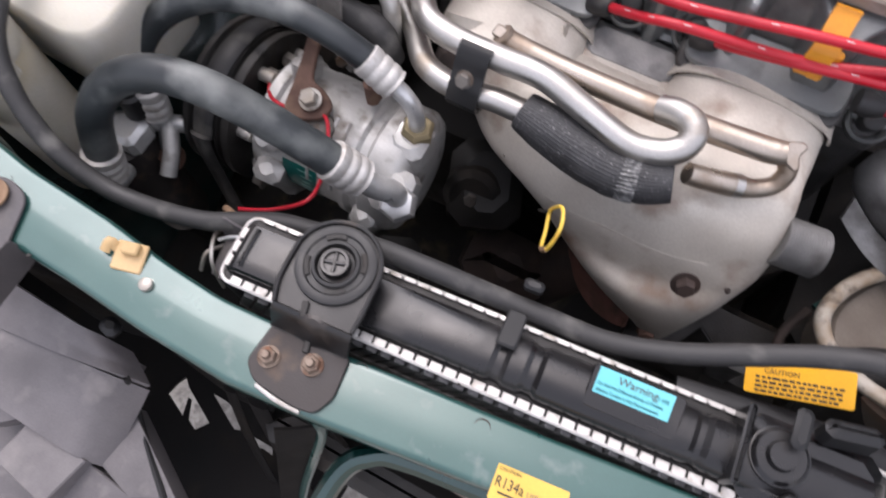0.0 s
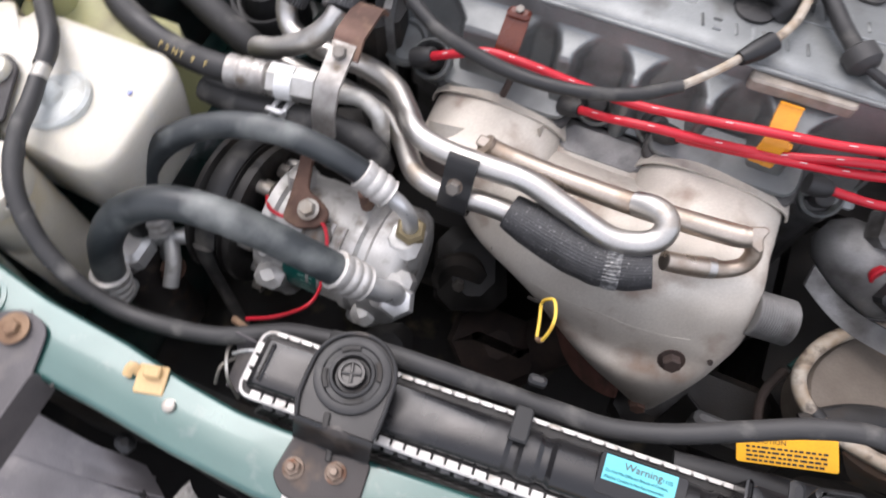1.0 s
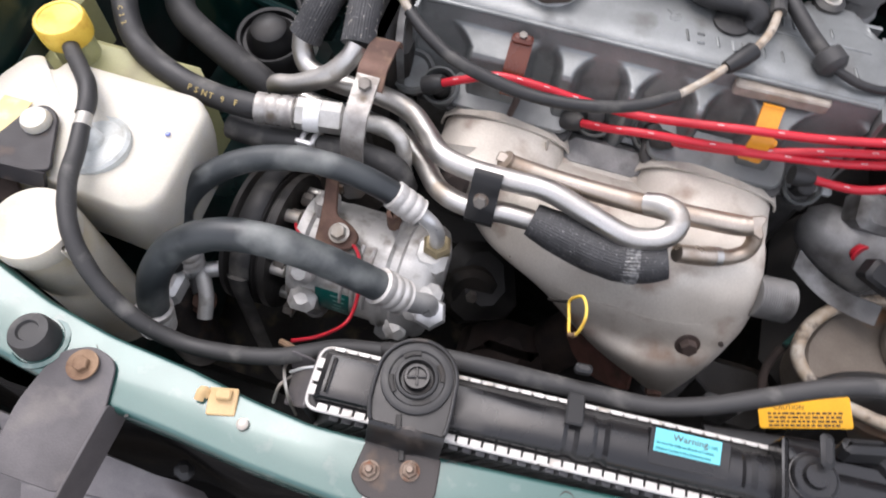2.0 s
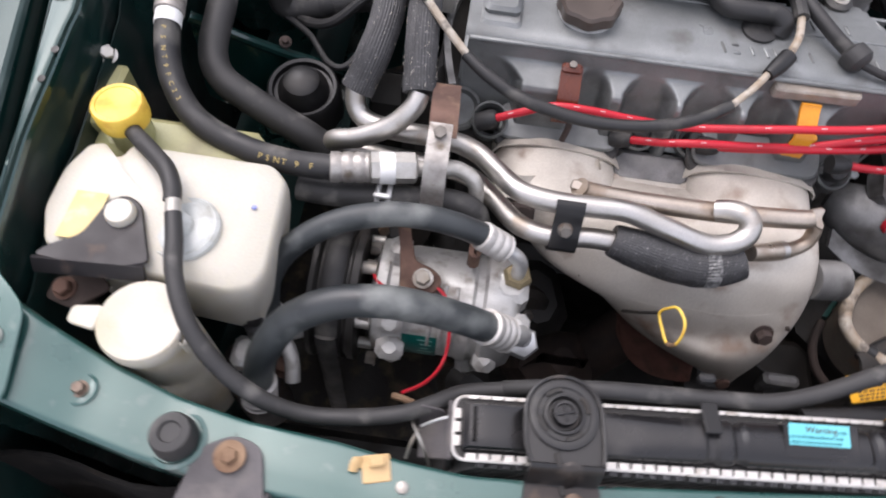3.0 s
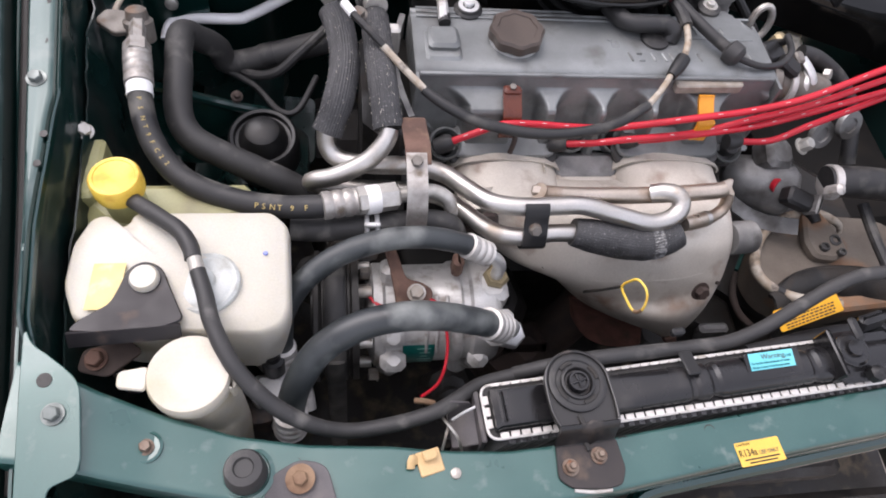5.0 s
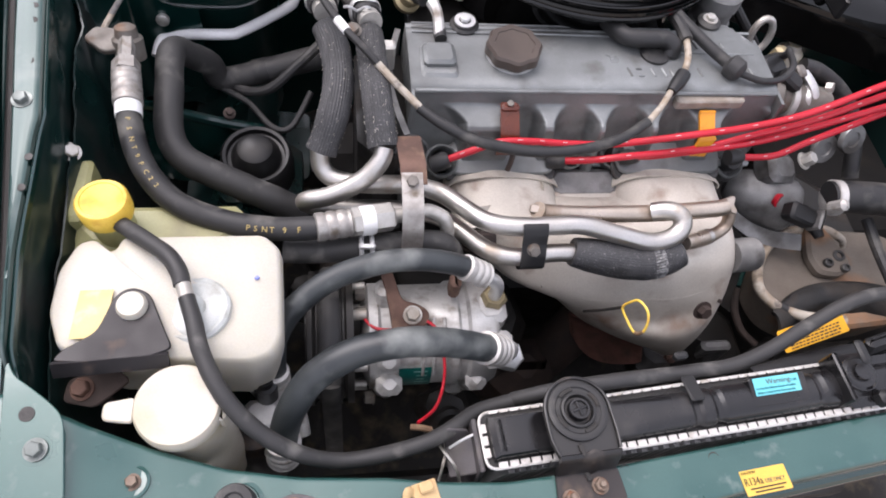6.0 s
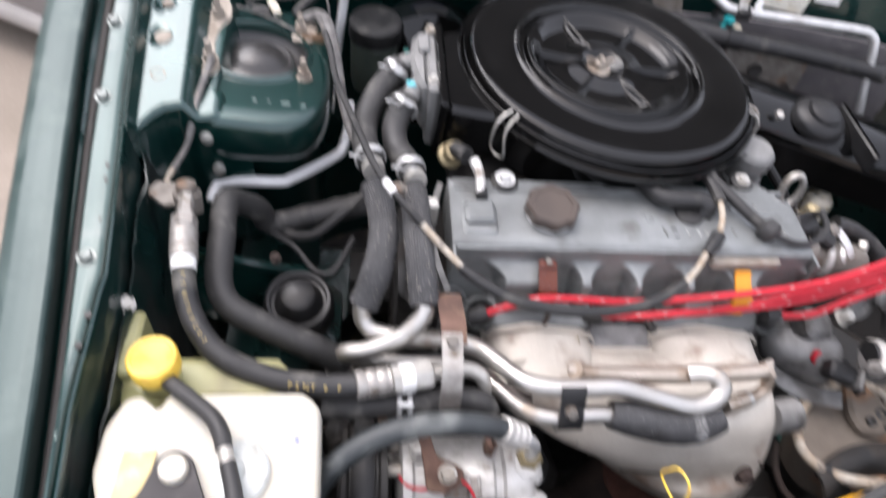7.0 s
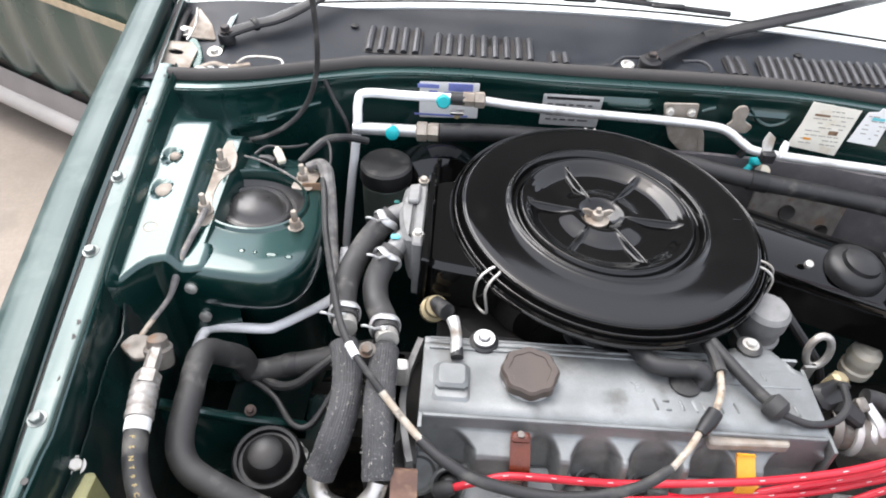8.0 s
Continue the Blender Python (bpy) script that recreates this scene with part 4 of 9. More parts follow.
part("hinge_strap", G().tube([(-0.478, 0.885, 0.83), (-0.472, 0.845, 0.831), (-0.466, 0.805, 0.828), (-0.463, 0.785, 0.824)], [0.006, 0.006, 0.005, 0.004], 8, 5, flat=0.4), M_PLASTIC, car, "black hinge strap")
part("spring_wire", G().tube([(-0.462, 0.880, 0.834), (-0.452, 0.840, 0.831), (-0.450, 0.815, 0.829), (-0.452, 0.798, 0.826)], 0.0014, 6, 5), M_ZINC, car)
part("bare_patch", G().grid(lambda u, v: (-0.424 + 0.040 * u, 0.737 + 0.016 * v + 0.010 * math.sin(7 * u) * v, 0.8150 + 0.003 * math.sin(5 * u + 4 * v)), 14, 6, 0.001), M_LABEL_WHITE, car, "white bare sealer at the cowl corner")
part("drain_lip", G().tube([(-0.425, 0.742, 0.815), (-0.405, 0.755, 0.818), (-0.385, 0.752, 0.816), (-0.360, 0.765, 0.814)], 0.004, 8, 6, flat=0.5), M_PLATED_DULL, car)
part("cowl_step", G().tube([(-0.379, 0.768, 0.812), (-0.371, 0.783, 0.813), (-0.355, 0.788, 0.813), (-0.326, 0.786, 0.812), (-0.317, 0.770, 0.811)], 0.0020, 8, 6), M_ZINC, car)

# windscreen with a pale sheet added behind it to whiten it like reflected sky
screen = part("windscreen", G().grid(lambda u, v: (-0.52 + 1.16 * u, screen_y(-0.52 + 1.16 * u) + 0.172 + 0.42 * v, 0.822 + 0.24 * v), 20, 8, 0.005), M_GLASS, car, "windscreen glass reflecting a pale sky")
screen.visible_shadow = False
part("sunshade", G().grid(lambda u, v: (-0.52 + 1.16 * u, screen_y(-0.52 + 1.16 * u) + 0.185 + 0.5 * v, 0.805 + 0.05 * v), 10, 4, 0.01), M_SKY_BACKING, car, "pale sunshade behind the windscreen")


# opaque black plastic in place of glass; the shade is its colour
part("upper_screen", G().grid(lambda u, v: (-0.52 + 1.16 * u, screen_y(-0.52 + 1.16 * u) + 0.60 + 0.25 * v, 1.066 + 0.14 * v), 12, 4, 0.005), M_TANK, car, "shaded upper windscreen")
part("roof", G().grid(lambda u, v: (-0.50 + 1.12 * u, 1.62 + 1.3 * v, 1.215 + 0.06 * math.sin(math.pi * (0.15 + 0.7 * v))), 12, 10, 0.01), M_GREEN, car, "dark green roof panel")


def wiper(pivot, path, blade, at, r):
    w = thing("wiper", at, "matt black windscreen wiper parked over the cowl", "wiper", "windscreen wipers")
    part("pivot", G().lathe(pivot, (0, -0.1, 1), [(r, -0.006), (r, 0.006), (r - 0.0015, 0.009), (r * 0.55, 0.010), (0.006, 0.014), (0.0, 0.015)], 24), M_PLASTIC, w)
    part("pivot_nut", G().hexnut(Vector(pivot) + Vector((0, 0, 0.012)), (0, -0.1, 1), 0.011, 0.006, 0.009), M_BRACKET, w)
    part("arm", G().tube(path, [0.0115, 0.0110, 0.0120, 0.0065], 12, 6, flat=0.5), M_PLASTIC, w)
    part("arm_hinge", G().tube([Vector(path[1]).lerp(Vector(path[2]), k) for k in (-0.05, 0.02, 0.10)], [0.0110, 0.0125, 0.0118], 12, 3, flat=0.7), M_PLASTIC, w)
    b = part("blade", G().tube(blade, 0.006, 8, 6, flat=0.6), M_PLASTIC, w)
    for i in range(4):
        a, c = Vector(blade[0]), Vector(blade[-1])
        part("claw", G().box(a.lerp(c, 0.15 + 0.23 * i) + Vector((0, 0, 0.005)), (0.05, 0.010, 0.006), 0.002), M_PLASTIC, b)


wiper((0.190, 0.866, 0.795), [(0.196, 0.870, 0.803), (0.286, 0.940, 0.808), (0.41, 0.965, 0.833), (0.66, 1.05, 0.860)], [(0.18, 0.985, 0.842), (0.42, 1.00, 0.857), (0.66, 1.02, 0.875)], (0.190, 0.868, 0.79), 0.017)
wiper((-0.409, 0.831, 0.815), [(-0.409, 0.831, 0.822), (-0.377, 0.860, 0.824), (-0.337, 0.890, 0.827), (-0.240, 0.990, 0.850)], [(-0.26, 0.972, 0.842), (0.0, 0.972, 0.850), (0.31, 0.945, 0.842)], (-0.409, 0.831, 0.80), 0.0115)

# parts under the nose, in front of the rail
stay = part("nose_stay", G().grid(lambda u, v: (0.000 + 0.0215 * u * (1 - 0.55 * v) - 0.004 * v, -0.088 + 0.014 * u - 0.055 * v, 0.664 - 0.16 * v - 0.006 * math.sin(math.pi * u)), 8, 14, 0.002), M_VOID_SHADE, car, "grimy dark vertical nose stay")
part("stay_edge", G().tube([(0.020, -0.073, 0.668), (0.0225, -0.078, 0.645), (0.0195, -0.092, 0.615), (0.012, -0.112, 0.56), (0.006, -0.130, 0.504)], 0.0034, 8, 6), M_GREEN_DUSTY, stay)
part("lamp_frame", G().tube([(0.035, -0.16, 0.60), (0.042, -0.095, 0.640), (0.056, -0.075, 0.648), (0.075, -0.068, 0.648), (0.12, -0.062, 0.645), (0.30, -0.04, 0.64), (0.55, -0.01, 0.64)], 0.007, 10, 8), M_GREEN, car, "dark green headlamp frame edge")
part("lower_grille_bar", G().box((0.25, -0.085, 0.56), (0.56, 0.03, 0.05), 0.008), M_GRIME, car)
# sheet, wall and webs coloured black where the nose void lies in shade
holed_plate("inner_nose", [(-0.50, -0.04), (0.02, -0.04), (0.02, -0.32), (-0.50, -0.32)], [[(-0.173, -0.117), (-0.170, -0.104), (-0.166, -0.096), (-0.158, -0.103), (-0.122, -0.121), (-0.131, -0.133), (-0.142, -0.128), (-0.150, -0.112), (-0.153, -0.111), (-0.148, -0.128)], [(-0.135, -0.097), (-0.120, -0.097), (-0.099, -0.101), (-0.093, -0.113), (-0.099, -0.115), (-0.106, -0.112)], [(-0.089, -0.113), (-0.074, -0.112), (-0.058, -0.112), (-0.054, -0.118), (-0.066, -0.117), (-0.072, -0.120)]], 0.004, (0, 0, 0.42), Matrix.Identity(3), M_VOID_SHADE, car, "black inner nose sheet with openings")
part("inner_nose_wall", G().grid(lambda u, v: (-0.46 + 0.49 * u, -0.066 - 0.016 * v - 0.006 * math.sin(20 * u), 0.66 - 0.235 * v), 24, 8, 0.003), M_VOID_SHADE, car, "black inner nose wall")
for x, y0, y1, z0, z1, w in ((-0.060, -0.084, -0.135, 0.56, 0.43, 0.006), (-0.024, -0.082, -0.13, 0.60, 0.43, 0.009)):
    part("nose_web", G().tube([(x - 0.012, y0, z0), (x, (y0 + y1) / 2, (z0 + z1) / 2), (x + 0.02, y1, z1)], w, 8, 4, flat=0.35), M_VOID_SHADE, car)
solid("gravel", G().grid(lambda u, v: (-0.9 + 1.3 * u, -1.1 + 1.0 * v, 0.004 + 0.004 * noise.noise(Vector((u * 90, v * 70, 0)))), 110, 90), M_GRAVEL, (-0.3, -0.6, 0), "pale loose gravel on the ground under the nose", "gravel", kind="stuff")

# folded grey trim panel in front of the lamp
trim = thing("nose_panel", (-0.17, -0.15, 0.45), "dull grey folded plastic nose panel below the rail", "trim panel")


def facet(name, corners, thick=0.004):
    """A flat moulded facet with a turned-down edge."""
    g = G()
    c = [Vector(p) for p in corners]
    n = (c[1] - c[0]).cross(c[2] - c[0]).normalized()
    if n.z < 0:
        c.reverse()
        n = -n
    mid = sum(c, Vector()) / len(c)
    g.rings([[p - n * thick - Vector((0, 0, 0.02)) for p in c], [p - n * 0.001 for p in c], [p + (mid - p).normalized() * 0.0014 for p in c]])
    return part(name, g, M_GREY_PANEL, trim)


def sheet(name, a, b, c, d, bow):
    """A smooth moulded sheet between four corners, rolled over at one side."""
    a, b, c, d = (Vector(p) for p in (a, b, c, d))
    part(name, G().grid(lambda u, v: a.lerp(b, u).lerp(d.lerp(c, u), v) + Vector((0, 0, bow * math.sin(math.pi * u) - 0.022 * max(0.0, (u - 0.84) / 0.16) ** 2 + 0.002 * noise.noise(Vector((u * 3, v * 3, bow * 99))))), 28, 16, 0.003), M_GREY_PANEL, trim)


sheet("upper_sheet", (-0.300, -0.088, 0.618), (-0.140, -0.096, 0.609), (-0.118, -0.110, 0.602), (-0.262, -0.127, 0.602), 0.004)
sheet("middle_sheet", (-0.262, -0.1272, 0.600), (-0.118, -0.1105, 0.600), (-0.118, -0.170, 0.583), (-0.245, -0.165, 0.592), 0.003)
facet("corner_facet", [(-0.2085, -0.1465, 0.596), (-0.169, -0.1575, 0.584), (-0.176, -0.1635, 0.580), (-0.200, -0.185, 0.586), (-0.222, -0.170, 0.592)])
facet("square_facet", [(-0.173, -0.161, 0.586), (-0.124, -0.1695, 0.583), (-0.130, -0.205, 0.588), (-0.178, -0.197, 0.589)])
facet("dark_facet", [(-0.1295, -0.1715, 0.572), (-0.082, -0.178, 0.566), (-0.078, -0.215, 0.562), (-0.1365, -0.209, 0.569)])
facet("side_facet", [(-0.124, -0.127, 0.5690), (-0.1245, -0.168, 0.5700), (-0.089, -0.179, 0.567), (-0.060, -0.164, 0.565)])
part("back_sheet", G().grid(lambda u, v: (-0.40 + 0.255 * u, -0.10 - 0.20 * v, 0.580 - 0.02 * v - 0.035 * u * u), 12, 8, 0.003), M_GREY_PANEL, trim)
part("panel_edge", G().tube([(-0.1265, -0.110, 0.598), (-0.122, -0.126, 0.568), (-0.096, -0.147, 0.566), (-0.064, -0.171, 0.566), (-0.05, -0.19, 0.56)], 0.0024, 8, 6), M_PLASTIC, trim)
part("edge_clip", G().box((-0.150, -0.086, 0.612), (0.014, 0.012, 0.010), 0.003, facing((0.2, 0.2, 1), (1, -0.3, 0))), M_PLASTIC, trim)
part("ridge", G().tube([(-0.209, -0.1455, 0.598), (-0.188, -0.152, 0.592), (-0.166, -0.158, 0.586)], 0.0018, 8, 4), M_GREY_PANEL, trim)
plate = thing("lamp_bracket", (-0.203, -0.05, 0.70), "grey sheet bracket with a rusty bolt on the rail", "bracket")
part("sheet", G().plate([(-0.224, -0.050), (-0.204, -0.039), (-0.185, -0.044), (-0.176, -0.078), (-0.177, -0.125), (-0.228, -0.125), (-0.231, -0.085)], 0.002, 0.0005, (0, 0, 0.7075), facing((0.02, -0.06, 1)), 0.008), M_LAMP_BRACKET, plate)
part("bolt", G().hexnut((-0.203, -0.053, 0.711), (0, 0, 1), 0.009, 0.004, 0.010), M_RUST_TAN, plate, "rusted bolt and washer")
part("side_turn", G().plate([(0, 0), (0.06, 0), (0.06, 0.03), (0, 0.03)], 0.002, 0.0004, (-0.174, -0.130, 0.683), facing((1, 0, 0), (0, 1, 0)), 0.006), M_LAMP_BRACKET, plate)

# the car parked alongside
nb = thing("parked_car", (-1.3, 1.6, 0.0), "faded green neighbouring car with a beige pinstripe and pale sill strip", "car")
D = Vector((0.885, -0.465, 0)).normalized()
N = Vector((0.465, 0.885, 0)).normalized() * -1


def door(u, v):
    s, z = -1.9 + 2.4 * u, 0.10 + 0.62 * v
    return Vector((-1.0, 1.53, 0)) + D * s + N * (0.05 * math.sin(math.pi * min(1, v * 1.05)) - 0.03 + 0.0045 * math.sin(s * 38 + 1.2 * v + 1.3 * noise.noise(Vector((s * 3.0, v * 2.0, 0))))) + Vector((0, 0, z))


part("door", G().grid(door, 160, 24, 0.01), M_NEIGHBOUR, nb, "faded green door panel")
part("pinstripe", G().grid(lambda u, v: Vector((-1.0, 1.53, 0.50 + 0.022 * v)) + D * (-1.9 + 2.4 * u) + N * 0.022, 10, 2, 0.001), M_BEIGE, nb)
part("sill_strip", G().tube([Vector((-1.0, 1.51, 0.115)) + D * s + N * 0.02 for s in (-1.9, -1.2, -0.6, 0, 0.5)], 0.030, 14, 4, flat=0.9), M_SILL, nb, "pale grey sill strip")
part("sill_cover", G().grid(lambda u, v: Vector((-1.0, 1.53, 0.135 + 0.055 * v)) + D * (-1.9 + 2.4 * u) + N * (0.035 - 0.028 * v * v), 12, 6, 0.006), M_SILL_GREY, nb, "dull grey sill cover")
part("under_sill", G().grid(lambda u, v: Vector((-1.0, 1.53, 0.02 + 0.09 * v)) + D * (-1.9 + 2.4 * u) + N * (-0.03 + 0.03 * v), 12, 4, 0.006), M_GRIME, nb, "grimy black underside of the sill")
part("upper_door", G().grid(lambda u, v: Vector((-1.0, 1.53, 0.72 + 0.22 * v)) + D * (-1.9 + 1.55 * u) + N * (-0.03 - 0.05 * v), 20, 8, 0.01), M_NEIGHBOUR, nb)
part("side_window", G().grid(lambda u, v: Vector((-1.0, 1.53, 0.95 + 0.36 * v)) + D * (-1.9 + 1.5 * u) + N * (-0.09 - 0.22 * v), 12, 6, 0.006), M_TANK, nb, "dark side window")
part("roof", G().grid(lambda u, v: Vector((-1.0, 1.53, 1.32 + 0.05 * math.sin(math.pi * v))) + D * (-1.9 + 1.45 * u) + N * (-0.31 - 1.0 * v), 12, 10, 0.01), M_NEIGHBOUR, nb)
part("underside", G().box(Vector((-1.25, 1.95, 0.20)), (1.4, 0.5, 0.42), 0.04, facing((0, 0, 1), D)), M_GRIME, nb)


# ---- radiator ----
rad = thing("radiator", (0.14, 0.0, 0.28), "aluminium radiator with a black plastic top tank", "radiator")
RX0, RX1, RY0, RY1, RZ = -0.068, 0.30, -0.024, 0.018, 0.6975


def tank_ring(x, top, w0, w1, roundness):
    """Half oval cross-section of the tank at x."""
    cy, hw = (w0 + w1) / 2, (w1 - w0) / 2
    out = []
    for j in range(17):
        a = math.pi * j / 16
        e = roundness
        c, s = math.cos(a), math.sin(a)
        q = (abs(c) ** e + abs(s) ** e) ** (-1 / e)
        out.append((x, cy - hw * q * c, RZ + (top - RZ) * q * s))
    out += [(x, w1, RZ - 0.004), (x, w0, RZ - 0.004)]
    return out


rings = []
for x, top, w0, w1, e in ((-0.0625, 0.704, -0.018, 0.012, 8), (-0.062, 0.712, -0.019, 0.013, 8), (-0.058, 0.7165, -0.018, 0.012, 7), (-0.024, 0.7165, -0.018, 0.012, 7), (-0.018, 0.714, -0.018, 0.012, 6), (0.03, 0.714, -0.018, 0.012, 5),
                          (0.05, 0.716, -0.018, 0.012, 3.4), (0.080, 0.719, -0.018, 0.012, 2.6), (0.094, 0.720, -0.018, 0.012, 2.4), (0.097, 0.717, -0.0165, 0.0105, 2.4), (0.101, 0.717, -0.0165, 0.0105, 2.4), (0.104, 0.7205, -0.018, 0.012, 2.4),
                          (0.112, 0.7205, -0.018, 0.012, 2.4), (0.115, 0.7175, -0.0165, 0.0105, 2.4), (0.119, 0.7175, -0.0165, 0.0105, 2.4), (0.122, 0.721, -0.018, 0.012, 2.4), (0.200, 0.721, -0.018, 0.012, 2.4), (0.203, 0.718, -0.017, 0.011, 2.4), (0.206, 0.718, -0.017, 0.011, 2.4), (0.209, 0.722, -0.018, 0.012, 2.4), (0.285, 0.722, -0.018, 0.012, 2.6), (0.294, 0.704, -0.018, 0.012, 6)):
    rings.append(tank_ring(x, RZ + 0.64 * (top - 0.701) if top > 0.706 else RZ + 0.003, w0, w1, e))
tank = part("tank", G().rings(rings), M_TANK, rad, "black moulded plastic top tank", 28)
part("end_rib", G().box((-0.0545, -0.003, RZ + 0.0100), (0.003, 0.024, 0.003), 0.001), M_TANK, tank)
part("header", G().plate([(RX0, RY0), (RX1, RY0), (RX1, RY1), (RX0, RY1)], 0.008, 0.001, (0, 0, RZ - 0.001), None, 0.008), M_FINS, rad, "dark header under the crimped tabs")
lip = rounded([(RX0, RY0), (RX1, RY0), (RX1, RY1), (RX0, RY1)], 0.009, 5)
part("header_rim", G().tube([(p.x, p.y, RZ - 0.0005) for p in lip], 0.0012, 8, 1, closed=True), M_CRIMP, rad)
tab_mesh = mesh_of("crimp_tab", G().box((0, 0, 0), (0.0069, 0.0048, 0.0014), 0.0004), M_CRIMP, Vector())


def crimp_tab(x, y, rz):
    ob = new("crimp_tab", tab_mesh)
    ob.parent = rad
    ob.location, ob.rotation_euler = Vector((x, y, RZ + 0.0004)) - rad.location, (0, 0, rz)
    if y > 0.01:
        ob.scale = (1, 0.55, 1)


k = RX0 + 0.012
while k < RX1 - 0.008:
    crimp_tab(k, RY0 + 0.0022, 0), crimp_tab(k, RY1 - 0.0006, 0)
    k += 0.0083
for y in (-0.012, -0.003, 0.006):
    crimp_tab(RX0 + 0.0022, y, math.pi / 2)
fin_mesh = mesh_of("core_fin", G().box((0, 0, 0), (0.0064, 0.010, 0.045), 0.0006, facing((0.45, 0, 1))), M_FIN, Vector())
k = RX0 + 0.010
while k < RX1:
    ob = new("core_fin", fin_mesh)
    ob.parent = rad
    ob.location = Vector((k, RY0 + 0.0025, RZ - 0.030)) - rad.location
    k += 0.0088
part("core", G().box(((RX0 + RX1) / 2, -0.003, 0.50), (RX1 - RX0 - 0.01, 0.026, 0.38), 0.003), M_FINS, rad, "dark finned core")
side = part("side_plate", G().box((RX0 - 0.002, -0.003, 0.51), (0.004, 0.040, 0.36), 0.001), M_LAMP_BRACKET, rad, "dark grey side plate")
part("side_ear", G().plate([(0, 0), (0.020, 0.0), (0.024, 0.020), (0.018, 0.045), (0.0, 0.05)], 0.002, 0.0005, (-0.092, -0.006, 0.640), facing((0, -1, 0.4), (1, 0, 0)), 0.004), M_LAMP_BRACKET, side)
part("side_flange", G().box((-0.080, -0.004, 0.668), (0.026, 0.030, 0.003), 0.001, facing((-0.5, -0.2, 1))), M_LAMP_BRACKET, side)
part("plate_edge", G().tube([(-0.071, 0.006, 0.686), (-0.080, 0.004, 0.683), (-0.090, 0.001, 0.676)], 0.0012, 8, 3), M_ALU_CLEAN, side, "bare bright edge")
# label seat and label
lt = facing((0, -0.22, 1), (1, 0, 0))
part("label_seat", G().plate([(-0.003, -0.0195), (0.045, -0.0195), (0.045, 0.003), (-0.003, 0.003)], 0.008, 0.0006, (0.1475, 0.0075, RZ + 0.0158), lt, 0.003), M_TANK, tank)
P0 = Vector((0.1475, 0.0075, RZ + 0.0163))
lab = part("warning_label", G().plate([(0, -0.0115), (0.039, -0.0115), (0.039, 0.0020), (0, 0.0020)], 0.0004, 0.0001, P0, lt), M_LABEL_BLUE, tank, "turquoise warning label")
text_on("heading", "Warning", 0.0056, P0 + lt @ Vector((0.0105, -0.0034, 0)), lt, M_INK_GREY, lab, 1.05)
text_on("number", "1105", 0.0030, P0 + lt @ Vector((0.0310, -0.0036, 0)), lt, M_INK_TEAL, lab)
text_on("line", "Do Not Mix Different Brands of Coolant,", 0.00245, P0 + lt @ Vector((0.0012, -0.0070, 0)), lt, M_INK_TEAL, lab, 0.82)
text_on("line", "Alkaline Coolant Is Not Recommended.", 0.00245, P0 + lt @ Vector((0.0012, -0.0102, 0)), lt, M_INK_TEAL, lab, 0.82)
# filler neck and clips at the far end
neck = part("filler_neck", G().lathe((0.240, 0.002, 0.700), (0, 0, 1), [(0.0125, 0), (0.0125, 0.008), (0.0145, 0.009), (0.0145, 0.012), (0.011, 0.013), (0.009, 0.012)], 28), M_TANK, tank)
part("cap", G().lathe((0.240, 0.002, 0.708), (0, 0, 1), [(0.0140, 0), (0.0140, 0.004), (0.0118, 0.006), (0.0075, 0.006), (0.0065, 0.009), (0.0, 0.009)], 36), M_TANK, neck)
part("neck_base", G().box((0.258, 0.000, 0.698), (0.066, 0.044, 0.018), 0.006), M_TANK, tank, "black moulded filler base")
part("neck_rib", G().box((0.221, 0.000, 0.709), (0.004, 0.040, 0.022), 0.0015), M_TANK, tank)
part("side_lug", G().box((0.268, 0.024, 0.712), (0.028, 0.010, 0.016), 0.003, facing((0, 0.3, 1), (1, 0.2, 0))), M_PLASTIC, tank)
part("side_lug", G().box((0.250, -0.020, 0.712), (0.012, 0.012, 0.014), 0.003), M_PLASTIC, tank)
part("shroud_clip", G().box((0.243, 0.016, 0.722), (0.008, 0.020, 0.005), 0.002), M_PLASTIC, tank)
hc = part("hose_clip", G().box((0.099, 0.010, 0.7115), (0.011, 0.022, 0.003), 0.001, facing((0, 0.25, 1))), M_PLASTIC, tank, "black plastic hose clip")
part("clip_hook", G().box((0.101, 0.038, 0.7065), (0.011, 0.006, 0.008), 0.0015), M_PLASTIC, hc)
# the radiator sits slightly lower at its near corner
lean = Matrix.Rotation(radians(-1.8), 4, "Y")
pivot = Vector((0.0, 0.0, 0.70))
turned = Matrix.Rotation(radians(4.2), 4, "Z")
rad.matrix_basis = Matrix.Translation(pivot + Vector((0, -0.003, 0.0005))) @ turned @ lean @ Matrix.Translation(rad.location - pivot)

# ---- radiator mounting bracket ----
mb = thing("radiator_bracket", (0.005, -0.04, 0.70), "worn black steel bracket with a round rubber bush", "bracket")
arc = [(0.0255 * math.cos(a), 0.000 + 0.0255 * math.sin(a)) for a in [math.pi * i / 14 for i in range(15)]]
part("upper_plate", G().plate(arc + [(-0.0235, -0.022), (-0.019, -0.034), (0.026, -0.030), (0.027, -0.020)], 0.003, 0.0008, (0, 0, 0.7225), facing((0, -0.02, 1))), M_BLACK_SATIN, mb)
part("front_bend", G().grid(lambda u, v: (-0.019 + 0.046 * u - 0.001 * v + 0.002 * math.sin(3.14 * u), -0.031 - 0.010 * v + 0.003 * u, 0.7215 - 0.0185 * smooth01(v) + 0.003 * math.exp(-((u - 0.5) / 0.09) ** 2) * math.sin(3.14 * v)), 24, 10, 0.0028), M_BLACK_SATIN, mb)
